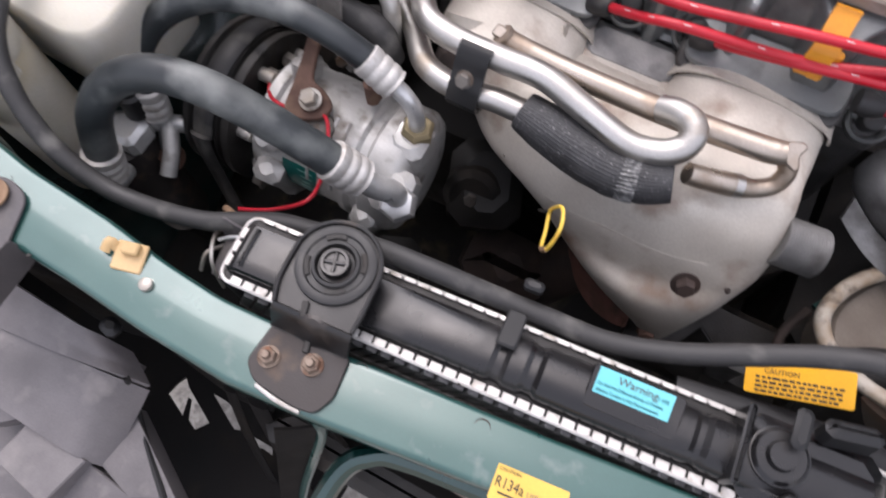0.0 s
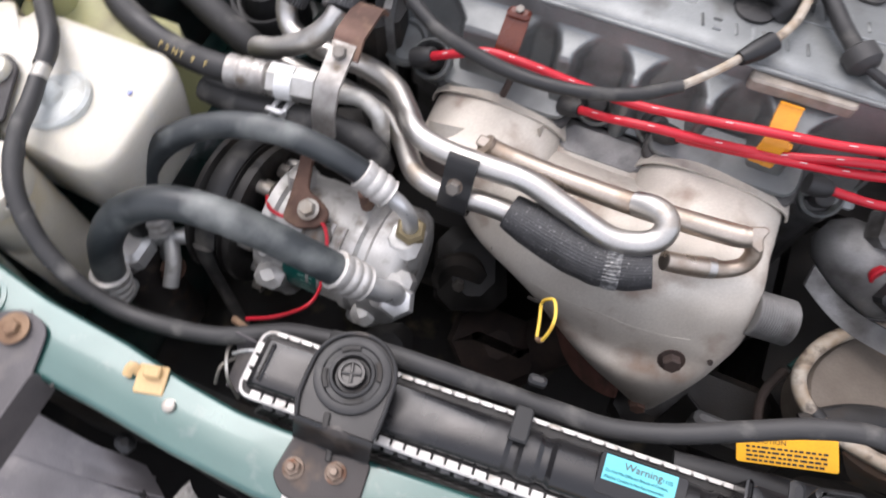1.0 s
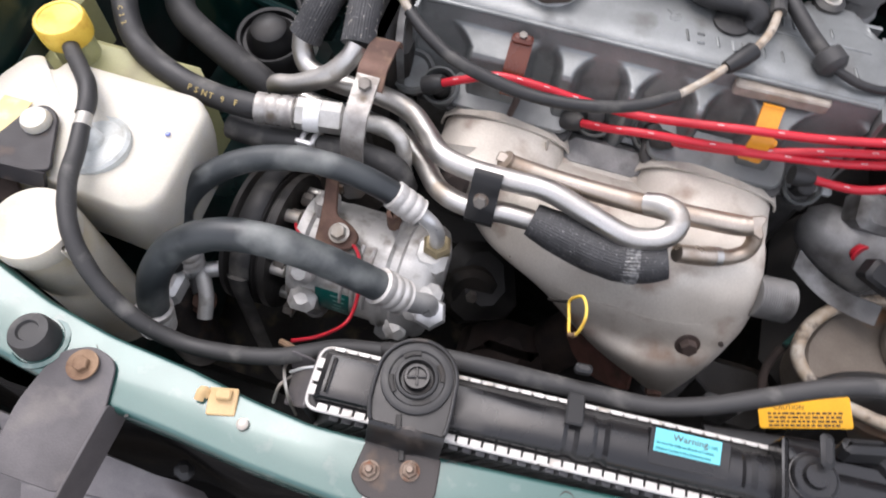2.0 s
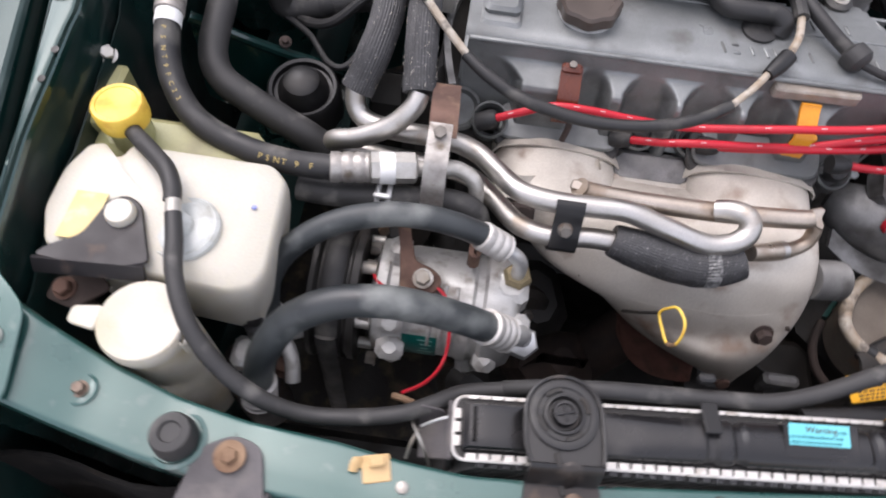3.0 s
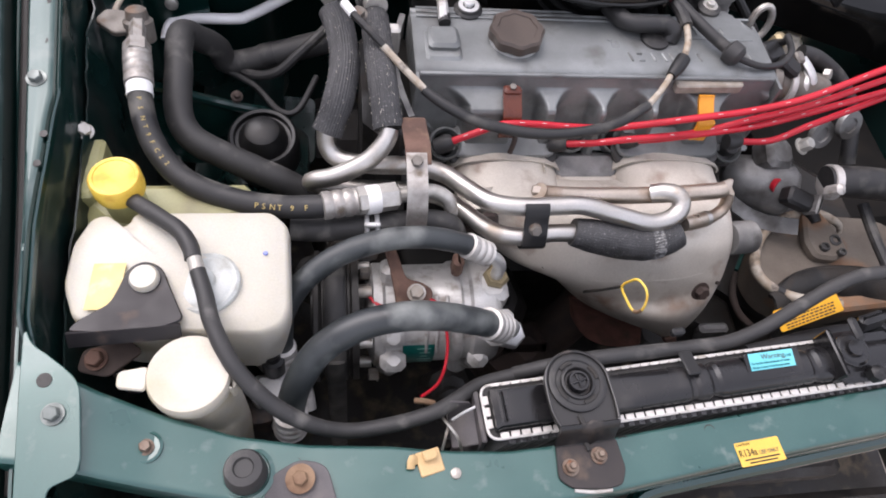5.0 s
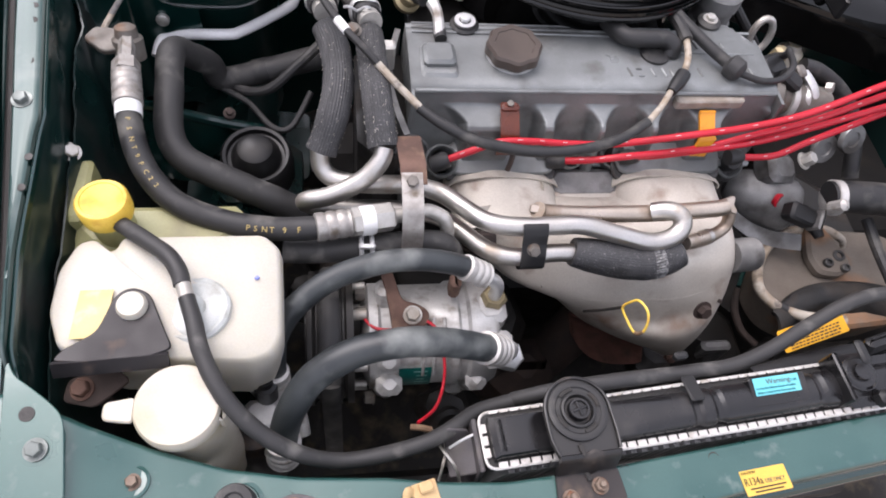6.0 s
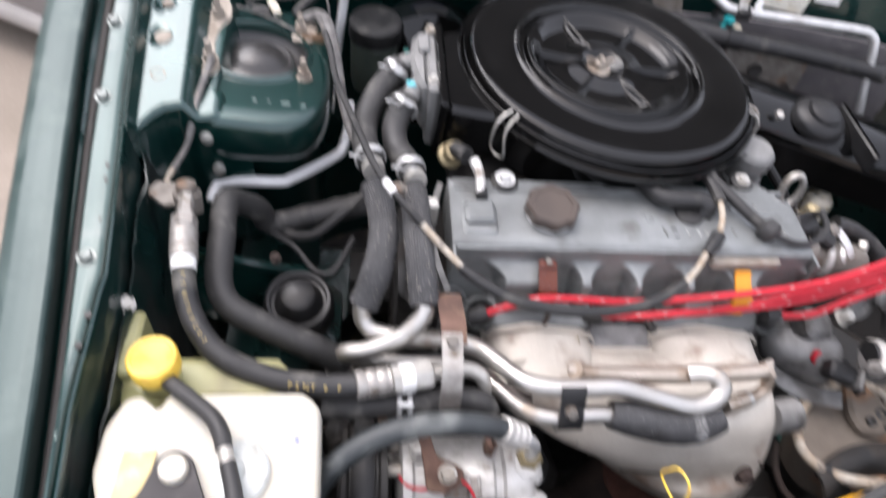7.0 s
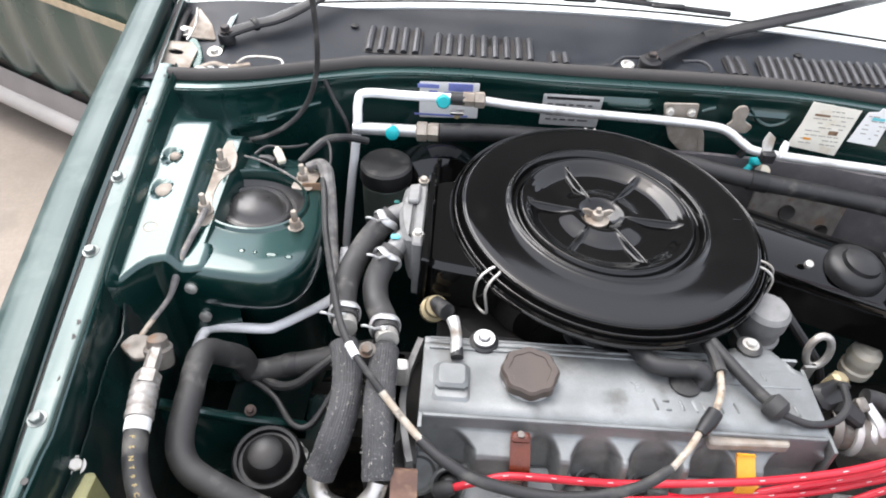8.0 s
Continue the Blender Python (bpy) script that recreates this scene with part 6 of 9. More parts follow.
part("dome", G().lathe((-0.249, 0.300, 0.636), (0.02, -0.12, 1), [(0.025, 0), (0.024, 0.008), (0.019, 0.015), (0.017, 0.020), (0.012, 0.023), (0.0, 0.024)], 36), M_PLASTIC, mt)
part("foot", G().box((-0.249, 0.31, 0.585), (0.085, 0.075, 0.05), 0.01), M_GREEN_SHADED, mt)

# ---- air conditioning compressor ----
cp = thing("compressor", (-0.09, 0.12, 0.53), "cast aluminium air conditioning compressor with a belt pulley", "compressor")
CY, CZ = 0.124, 0.588
body = part("body", G().lathe((-0.150, CY, CZ), (1, 0, 0), [(0.034, 0), (0.044, 0.004), (0.050, 0.006), (0.050, 0.014), (0.047, 0.017), (0.0465, 0.030), (0.0475, 0.034), (0.0475, 0.078), (0.050, 0.081), (0.0505, 0.087), (0.047, 0.090), (0.047, 0.096), (0.0505, 0.099), (0.0505, 0.118), (0.047, 0.124), (0.038, 0.128), (0.0, 0.129)], 48), M_ALU, cp, "", 40)
for i, (x, a, w) in enumerate(((-0.128, 2.35, 0.020), (-0.128, 3.95, 0.018), (-0.060, 3.95, 0.018), (-0.128, 1.2, 0.018))):
    c = Vector((x, CY + 0.050 * math.cos(a), CZ + 0.050 * math.sin(a)))
    part("mounting_ear", G().box(c, (w, 0.022, 0.028), 0.004, facing((0, math.cos(a), math.sin(a)))), M_ALU, body)
for i in range(6):
    a = 0.5 + i * math.pi / 3
    c = (-0.152, CY + 0.046 * math.cos(a), CZ + 0.046 * math.sin(a))
    part("case_bolt", G().lathe(c, (-1, 0, 0), [(0.0055, -0.006), (0.0055, 0.006), (0.0035, 0.0062), (0.003, 0.012), (0, 0.012)], 12), M_ZINC, body)
part("rear_bolt", G().hexnut((-0.024, CY - 0.030, CZ + 0.034), (0.9, -0.3, 0.3), 0.010, 0.006), M_ZINC, body)
for x in (-0.096, -0.086, -0.076):
    part("cast_rib", G().tube([(x, CY + 0.0478 * math.cos(a), CZ + 0.0478 * math.sin(a)) for a in (1.7, 2.0, 2.3, 2.6, 2.9)], 0.0018, 8, 4), M_ALU, body)
part("oil_plug", G().lathe((-0.096, CY - 0.018, CZ + 0.0435), (0, -0.38, 0.92), [(0.0125, -0.002), (0.0120, 0.003), (0.0100, 0.004), (0.0092, 0.0022), (0.0, 0.0026)], 28), M_BRACKET_GREY, body, "round plug in a cast boss")
# label on the flank
part("maker_label", G().grid(lambda u, v: (-0.118 + 0.030 * u, CY + 0.0482 * math.cos(2.68 + 0.82 * v), CZ + 0.0482 * math.sin(2.68 + 0.82 * v)), 8, 14, 0.0004), M_LABEL_GREEN, body, "dark green maker's label")
for i in range(6):
    a = 2.78 + 0.12 * i
    m = facing((0, math.cos(a), math.sin(a)), (1, 0, 0))
    part("print_bar", G().box((-0.098 + 0.001 * (i % 2), CY + 0.0485 * math.cos(a), CZ + 0.0485 * math.sin(a)), (0.013 - 0.003 * (i % 3), 0.0013, 0.0004), 0.0001, m), M_INK_PALE, body)
# ports on the head
part("port_boss", G().box((-0.032, 0.128, 0.624), (0.030, 0.032, 0.030), 0.005), M_ALU, body)
part("port_boss", G().box((-0.027, 0.094, 0.612), (0.028, 0.034, 0.030), 0.005, facing((0, -0.4, 1))), M_ALU, body)
part("port_nut", G().lathe((-0.029, 0.134, 0.631), (0.05, 0, 1), [(0.0125, 0), (0.0125, 0.011), (0.010, 0.014), (0.008, 0.014)], 6), M_BRASS, body, "tarnished hexagon union")
part("port_nut", G().lathe((-0.019, 0.086, 0.614), (0.1, -0.35, 1), [(0.0145, 0), (0.0145, 0.010), (0.012, 0.014), (0.009, 0.015)], 6), M_ALU_CLEAN, body, "bright hexagon union")
# bracket arm over the top
part("rusty_arm", G().plate([(-0.124, 0.102), (-0.108, 0.100), (-0.092, 0.108), (-0.090, 0.120), (-0.102, 0.128), (-0.114, 0.130), (-0.120, 0.150), (-0.126, 0.172), (-0.136, 0.170), (-0.130, 0.145), (-0.126, 0.122)], 0.005, 0.001, (0, 0, 0.6485), facing((0, -0.25, 1)), 0.006), M_RUST, cp, "rusty steel bracket arm")
part("arm_bolt", G().hexnut((-0.106, 0.116, 0.6475), (0, -0.25, 1), 0.0115, 0.007, 0.0085), M_ZINC, cp, "plated bolt head")
part("rusty_lug", G().box((-0.067, 0.140, 0.655), (0.010, 0.014, 0.026), 0.003), M_RUST, cp)
for x, y, z, sx, sz in ((-0.128, 0.077, 0.580, 0.024, 0.050), (-0.046, 0.079, 0.576, 0.020, 0.042)):
    part("cast_lug", G().box((x, y, z), (sx, 0.020, sz), 0.005, facing((0.05, -0.35, 1))), M_ALU, body)
for x, y, z in ((-0.147, 0.150, 0.622), (-0.147, 0.128, 0.630), (-0.140, 0.070, 0.566), (-0.147, 0.090, 0.616)):
    part("flange_bolt", G().hexnut((x, y, z), (-1, 0, 0.1), 0.011, 0.008, 0.007), M_BRACKET_GREY, body)
pul = part("pulley", G().lathe((-0.158, CY, CZ), (-1, 0, 0), [(0.030, 0), (0.062, 0.0), (0.062, 0.006), (0.058, 0.008), (0.058, 0.010)] + [q for i in range(5) for q in ((0.062, 0.011 + 0.0045 * i), (0.062, 0.0125 + 0.0045 * i), (0.058, 0.0135 + 0.0045 * i), (0.058, 0.015 + 0.0045 * i))] + [(0.063, 0.036), (0.063, 0.040), (0.050, 0.041), (0.048, 0.036), (0.030, 0.036), (0.028, 0.044), (0.0, 0.045)], 56), M_GRIME, cp, "black grooved belt pulley", 25)
part("belt", G().tube([(-0.179, CY + 0.064 * math.cos(a), CZ + 0.064 * math.sin(a)) for a in [math.pi * i / 12 - 0.2 for i in range(13)]] + [(-0.179, CY - 0.075, 0.42), (-0.179, CY - 0.07, 0.36)], 0.009, 8, 2, flat=0.35), M_RUBBER, pul, "ribbed rubber belt")
cw = thing("clutch_wire", (-0.10, 0.08, 0.64), "thin red compressor clutch wire with a brown plug", "wire")
part("wire", G().tube([(-0.152, 0.128, 0.632), (-0.142, 0.112, 0.636), (-0.128, 0.106, 0.640), (-0.112, 0.110, 0.636), (-0.094, 0.112, 0.642), (-0.083, 0.100, 0.640), (-0.078, 0.078, 0.622), (-0.081, 0.058, 0.612), (-0.092, 0.036, 0.628), (-0.108, 0.022, 0.640)], 0.0015, 8, 8), M_RED, cw)
part("plug", G().tube([(-0.114, 0.018, 0.643), (-0.106, 0.016, 0.646), (-0.098, 0.014, 0.645)], 0.0027, 8, 4), M_RUST_TAN, cw, "brown plug")
part("bare_end", G().tube([(-0.098, 0.014, 0.645), (-0.090, 0.006, 0.650), (-0.090, -0.006, 0.660), (-0.094, -0.018, 0.668), (-0.097, -0.028, 0.655)], 0.0012, 6, 6), M_ZINC, cw)
part("bare_end", G().tube([(-0.094, 0.010, 0.648), (-0.096, -0.004, 0.668), (-0.086, -0.022, 0.672), (-0.080, -0.030, 0.650)], 0.0012, 6, 6), M_ZINC, cw)

# ---- air conditioning hoses ----
def ac_hose(pts, r, crimp_a, crimp_b, elbow, at, label):
    h = thing("ac_hose", at, label, "hose", "air conditioning hoses")
    part("hose", G().tube(pts, r, 20, 8, bumps=0.03), M_AC_HOSE, h)
    crimp(*crimp_a, r * 1.22, h, 3, M_CRIMP), crimp(*crimp_b, r * 1.22, h, 3, M_CRIMP)
    for p, rr in elbow:
        part("metal_end", G().tube(p, rr, 14, 6), M_ALU_CLEAN, h)


ac_hose([(-0.224, 0.074, 0.635), (-0.2235, 0.077, 0.655), (-0.220, 0.088, 0.676), (-0.204, 0.105, 0.696), (-0.174, 0.121, 0.711), (-0.138, 0.130, 0.718), (-0.107, 0.133, 0.717), (-0.082, 0.135, 0.708), (-0.062, 0.136, 0.696)], 0.0095,
        ((-0.224, 0.073, 0.640), (-0.2235, 0.067, 0.612)), ((-0.065, 0.1355, 0.698), (-0.044, 0.135, 0.682)),
        [([(-0.046, 0.135, 0.684), (-0.034, 0.134, 0.673), (-0.029, 0.134, 0.660), (-0.029, 0.134, 0.642)], 0.0062), ([(-0.2235, 0.068, 0.615), (-0.222, 0.064, 0.595), (-0.226, 0.058, 0.578), (-0.240, 0.052, 0.57)], 0.0065)],
        (-0.13, 0.12, 0.70), "slim black air conditioning hose with crimped aluminium ends")
ac_hose([(-0.216, 0.012, 0.640), (-0.214, 0.017, 0.658), (-0.206, 0.026, 0.686), (-0.189, 0.040, 0.711), (-0.159, 0.051, 0.727), (-0.125, 0.056, 0.730), (-0.094, 0.060, 0.718), (-0.070, 0.064, 0.700), (-0.050, 0.068, 0.681)], 0.0115,
        ((-0.2155, 0.013, 0.646), (-0.217, 0.006, 0.622)), ((-0.053, 0.0675, 0.684), (-0.036, 0.072, 0.664)),
        [([(-0.038, 0.0715, 0.666), (-0.028, 0.076, 0.652), (-0.021, 0.083, 0.638), (-0.019, 0.086, 0.622)], 0.0085), ([(-0.217, 0.008, 0.626), (-0.220, 0.008, 0.605), (-0.23, 0.02, 0.59)], 0.007)],
        (-0.13, 0.05, 0.70), "thick scuffed black air conditioning hose with crimped aluminium ends")
dr = thing("receiver_drier", (-0.244, 0.040, 0.50), "dull aluminium receiver drier with line fittings", "receiver drier")
part("can", G().lathe((-0.246, 0.040, 0.46), (0, 0, 1), [(0.022, 0), (0.024, 0.01), (0.024, 0.125), (0.020, 0.135), (0.012, 0.138)], 32), M_BRACKET, dr)
part("outlet_pipe", G().tube([(-0.246, 0.066, 0.606), (-0.236, 0.074, 0.606), (-0.221, 0.069, 0.602), (-0.208, 0.052, 0.594), (-0.204, 0.034, 0.582)], 0.0065, 14, 6), M_ALU, dr)
part("fitting", G().box((-0.236, 0.044, 0.608), (0.030, 0.026, 0.022), 0.004), M_ALU_CLEAN, dr)
part("elbow", G().tube([(-0.235, 0.06, 0.600), (-0.205, 0.075, 0.598), (-0.196, 0.082, 0.585), (-0.20, 0.085, 0.55)], 0.007, 12, 6), M_ALU_CLEAN, dr)
part("rusty_bolt", G().hexnut((-0.215, 0.05, 0.575), (0, -0.3, 1), 0.014, 0.008, 0.012), M_RUST, dr)
part("pressure_switch", G().lathe((-0.232, 0.060, 0.62), (0, 0.1, 1), [(0.010, 0), (0.010, 0.02), (0.007, 0.022), (0.007, 0.03)], 16), M_PLASTIC, dr)


# ---- engine ----
en = thing("engine", (0.09, 0.32, 0.30), "four-cylinder engine with a grey cast valve cover", "engine")
VX0, VX1 = -0.100, 0.268


def cover_top(u, v):
    x = VX0 + (VX1 - VX0) * u
    y1 = 0.392 - 0.02 * smooth01((x - 0.20) / 0.07) * 0 + 0.012 * smooth01((x - 0.19) / 0.02) * (1 - smooth01((x - 0.24) / 0.028) * 2.2)
    y = 0.303 + (y1 - 0.303) * v
    z = 0.7375 - 0.006 * (2 * abs(v - 0.5)) ** 8
    if y > 0.372:
        z += 0.0012 * math.sin(y * 900)
    return (x, y, z)


HOLLOWS = ((-0.083, 0.028), (0.013, 0.011), (0.062, 0.017), (0.115, 0.018), (0.166, 0.015), (0.245, 0.026))
PAD = [(0.0, (0.3025, 0.7315)), (0.14, (0.3002, 0.7195)), (0.19, (0.2985, 0.7175)), (0.50, (0.2790, 0.7105)), (0.56, (0.2762, 0.7070)), (0.62, (0.2752, 0.6980)), (1.0, (0.2700, 0.6480))]
WELL = [(0.0, (0.3025, 0.7315)), (0.14, (0.3002, 0.7195)), (0.19, (0.2995, 0.7150)), (0.50, (0.2972, 0.6920)), (0.56, (0.2965, 0.6880)), (0.62, (0.2955, 0.6840)), (1.0, (0.2850, 0.6480))]


def cover_front(u, v):
    """From the top edge down: a short upright band, then flat pads between the hollows for the plugs."""
    x = VX0 + (VX1 - VX0) * u
    m = 0.0
    for p, w in HOLLOWS:
        w *= 0.20 + 0.95 * math.sqrt(min(1.0, max(0.0, (v - 0.13) / 0.32)))
        m = max(m, 1 - smooth01((abs(x - p) - w + 0.005) / 0.010))
    y, z = (lerp(v, [(k, q[i]) for k, q in PAD]) * (1 - m) + lerp(v, [(k, q[i]) for k, q in WELL]) * m for i in (0, 1))
    return (x, y, z)


cover = part("valve_cover", G().grid(cover_top, 90, 30).grid(lambda u, v: cover_front(1 - u, v), 300, 70), M_COVER, en, "grey cast valve cover with scalloped front", 50)
part("cover_end", G().grid(lambda u, v: (VX0 - 0.002 * math.sin(math.pi * v), 0.290 + 0.10 * u, 0.733 - 0.085 * v), 10, 10, 0.003), M_COVER, cover)
part("cover_end", G().grid(lambda u, v: (VX1 + 0.002 * math.sin(math.pi * v), 0.290 + 0.09 * u, 0.733 - 0.085 * v), 10, 10, 0.003), M_COVER, cover)
part("cover_back", G().grid(lambda u, v: (VX0 + (VX1 - VX0) * u, 0.392 + 0.006 * v, 0.733 - 0.085 * v), 20, 8, 0.003), M_COVER, cover)
part("edge_bead", G().tube([(VX0 + 0.004, 0.3025, 0.7335), (0.09, 0.3025, 0.7335), (VX1 - 0.004, 0.3025, 0.7335)], 0.0022, 8, 2), M_COVER, cover)
part("lower_flange", G().box((0.084, 0.300, 0.647), (0.385, 0.040, 0.008), 0.003), M_COVER, cover)
for i in range(3):
    part("rear_ridge", G().box((0.04, 0.3755 + 0.006 * i, 0.7378), (0.27, 0.0022, 0.002), 0.0006), M_COVER, cover)
part("breather_box", G().box((-0.072, 0.340, 0.7395), (0.030, 0.028, 0.014), 0.003), M_COVER, cover)
part("breather_boss", G().box((-0.072, 0.336, 0.736), (0.036, 0.042, 0.008), 0.003), M_COVER, cover)
wsh = part("cover_nut", G().lathe((-0.042, 0.386, 0.734), (0, 0, 1), [(0.014, 0), (0.0145, 0.005), (0.012, 0.007), (0.0115, 0.009), (0.010, 0.010), (0.0, 0.0105)], 32), M_RUBBER, cover)
part("cover_nut_top", G().hexnut((-0.042, 0.386, 0.743), (0, 0, 1), 0.009, 0.004, 0.0105), M_ALU_CLEAN, wsh, "bright washer and nut")
w2 = part("cover_nut", G().lathe((0.222, 0.400, 0.732), (0, 0, 1), [(0.012, 0), (0.0125, 0.008), (0.009, 0.010), (0.0, 0.0105)], 28), M_RUBBER, cover)
part("cover_nut_top", G().hexnut((0.222, 0.400, 0.742), (0, 0, 1), 0.009, 0.004, 0.008), M_ZINC, w2)
part("cap_seat", G().lathe((0.000, 0.345, 0.736), (0, 0, 1), [(0.025, 0), (0.025, 0.004), (0.022, 0.005)], 36), M_ALU_CLEAN, cover)
part("bracket_plate", G().plate([(0.160, 0.2925), (0.232, 0.2945), (0.234, 0.3085), (0.160, 0.3075)], 0.011, 0.0015, (0, 0, 0.7315), None, 0.004), M_PLATED_DULL, cover, "dull cream bracket plate")
cap = part("oil_cap", G().lathe((0.000, 0.345, 0.741), (0, 0, 1), [(0.024, 0), (0.0265, 0.001), (0.0265, 0.010), (0.0245, 0.0125), (0.019, 0.0125), (0.0185, 0.0115), (0.0, 0.0115)], 96, True, 8, 0.040), M_CAP_BROWN, cover, "dark brown lobed oil filler cap")
part("breather_spout", G().lathe((0.148, 0.351, 0.737), (0, 0, 1), [(0.015, 0), (0.015, 0.003), (0.011, 0.004)], 28), M_RUBBER, cover)
for x, y, w, h in ((0.116, 0.326, 0.002, 0.012), (0.126, 0.330, 0.006, 0.002), (0.127, 0.321, 0.006, 0.002), (0.140, 0.326, 0.002, 0.011), (0.152, 0.326, 0.0025, 0.012), (0.160, 0.326, 0.0025, 0.012), (0.176, 0.326, 0.002, 0.011), (0.190, 0.327, 0.002, 0.011), (0.236, 0.328, 0.003, 0.012), (0.246, 0.328, 0.002, 0.011), (0.175, 0.366, 0.002, 0.011), (0.187, 0.366, 0.002, 0.010), (0.196, 0.366, 0.0025, 0.012), (0.206, 0.366, 0.002, 0.011), (0.214, 0.366, 0.0025, 0.012), (0.226, 0.365, 0.002, 0.010)):
    part("raised_letter_bar", G().box((x, y, 0.7378), (w, h, 0.002), 0.0006, facing((0, 0, 1), (1, 0.25 if w < 0.004 else 0, 0))), M_COVER, cover)
part("letter_step", G().box((0.205, 0.3535, 0.7376), (0.105, 0.0016, 0.0014), 0.0004), M_COVER, cover)
head = part("cylinder_head", G().box((0.085, 0.345, 0.575), (0.372, 0.115, 0.14), 0.008), M_HEAD, en, "dull grey cylinder head")
part("port_web", G().box((0.083, 0.262, 0.636), (0.078, 0.034, 0.026), 0.006, facing((0, -0.3, 1))), M_DIST, head, "wet grey casting between the ports")
part("front_lip", G().box((0.085, 0.284, 0.632), (0.36, 0.018, 0.022), 0.004), M_HEAD, head)
part("block", G().box((0.085, 0.32, 0.40), (0.40, 0.20, 0.22), 0.02), M_GRIME, en, "oily dark engine block")
part("gearbox", G().box((0.42, 0.28, 0.40), (0.24, 0.26, 0.24), 0.05), M_GRIME, en)
part("front_cover", G().box((-0.125, 0.33, 0.56), (0.05, 0.14, 0.30), 0.015), M_GRIME, en)
part("timing_cover", G().grid(lambda u, v: (-0.108 - 0.012 * math.sin(math.pi * u), 0.265 + 0.14 * u, 0.715 - 0.16 * v), 12, 10, 0.006), M_DIST, en, "dull grey timing cover")
part("end_boss", G().lathe((-0.098, 0.280, 0.668), (0.1, -0.6, 0.8), [(0.020, -0.02), (0.020, 0.004), (0.017, 0.006), (0.014, 0.002)], 24), M_COVER, en)
for x, y, z in ((-0.069, 0.268, 0.672), (0.067, 0.287, 0.660), (0.117, 0.287, 0.659), (0.251, 0.284, 0.646)):
    part("plug_well", G().lathe((x, y, z), (0, -0.55, 0.83), [(0.0165, -0.03), (0.0165, 0.006), (0.0145, 0.008), (0.0120, 0.004), (0.0110, -0.02)], 24, False), M_COVER, head)
    part("plug_boot", G().lathe((x, y, z), (0, -0.55, 0.83), [(0.009, -0.02), (0.009, 0.010), (0.0075, 0.015), (0.006, 0.016)], 16), M_RUBBER, head)
for x0, x1 in ((-0.062, 0.048), (0.114, 0.228)):
    q = facing((0, -0.38, 0.92))
    pf_ = part("port_flange", G().plate([(x0, 0.258), (x1, 0.258), (x1, 0.292), (x0, 0.292)], 0.0055, 0.0018, (0, 0, 0.6690), q, 0.013), M_COVER, head, "grey oval port flange")
    part("lower_flange", G().plate([(x0 - 0.003, 0.254), (x1 + 0.003, 0.254), (x1 + 0.003, 0.292), (x0 - 0.003, 0.292)], 0.006, 0.0018, (0, 0, 0.6615), q, 0.014), M_HEAD, pf_)

# ---- exhaust heat shield ----
sh = thing("heat_shield", (0.10, 0.17, 0.50), "tan stained sheet metal heat shield over the exhaust manifold", "heat shield")
SL = [(-0.050, 0.215, 0.668), (-0.048, 0.205, 0.652), (-0.036, 0.198, 0.630), (-0.014, 0.190, 0.602), (0.010, 0.172, 0.596), (0.050, 0.164, 0.580), (0.086, 0.163, 0.536), (0.116, 0.150, 0.523), (0.166, 0.134, 0.528)]
SM = [(0.085, 0.246, 0.640), (0.087, 0.226, 0.650), (0.090, 0.192, 0.655), (0.098, 0.158, 0.643), (0.112, 0.138, 0.618), (0.130, 0.128, 0.590), (0.144, 0.114, 0.580), (0.163, 0.111, 0.556), (0.187, 0.113, 0.521)]
SR = [(0.214, 0.222, 0.662), (0.220, 0.208, 0.664), (0.225, 0.188, 0.658), (0.229, 0.168, 0.642), (0.231, 0.154, 0.616), (0.227, 0.143, 0.602), (0.220, 0.131, 0.580), (0.212, 0.123, 0.558), (0.204, 0.1185, 0.521)]
_l, _m, _r = (spline(s, [1] * 9, 6)[0] for s in (SL, SM, SR))


def shield(u, v):
    k = v * (len(_l) - 1)
    i = min(int(k), len(_l) - 2)
    a, b, c = (s[i].lerp(s[i + 1], k - i) for s in (_l, _m, _r))
    p = a * (2 * (u - 0.5) * (u - 1)) + b * (-4 * u * (u - 1)) + c * (2 * u * (u - 0.5))
    edge = (2 * abs(u - 0.5)) ** 26
    p += Vector((0, 0.007 * edge, -0.008 * edge))
    p.z += 0.0012 * noise.noise(p * 45)
    return p


def port_dome(cx, w):
    def fn(u, v):
        a = math.pi * u
        h = 0.027 * math.sin(a) ** 0.8 * (1 - 0.12 * u)
        return Vector((cx - w * math.cos(a) * (1 - 0.04 * v), 0.257 - 0.055 * v, 0.637 + h * (1 - 0.45 * smooth01(v)) + 0.005 * v + 0.0010 * noise.noise(Vector((u * 5, v * 4, cx * 50)))))
    return fn


for cx, w in ((-0.004, 0.054), (0.172, 0.056)):
    dome = part("port_dome", G().grid(port_dome(cx, w), 30, 16, 0.0015), M_SHIELD, sh, "tan domed port cover")
    part("dome_gap", G().tube([port_dome(cx, w + 0.001)(u / 16, 0.02) + Vector((0, 0.001, 0.0)) for u in range(17)], 0.0018, 8, 1), M_RUST_DARK, dome)
    part("arch_strip", G().grid(lambda u, v, cx=cx, w=w: port_dome(cx, w + 0.005)(u, 0) + Vector((0, -0.004 + 0.016 * v, 0.0042 - 0.004 * v + 0.0012 * math.sin(7 * u))), 30, 4, 0.0015), M_SHIELD, dome, "stained arched flange strip")
skin = part("shell", G().grid(shield, 70, 56, 0.0015), M_SHIELD, sh, "tan stained sheet metal shell", 60)
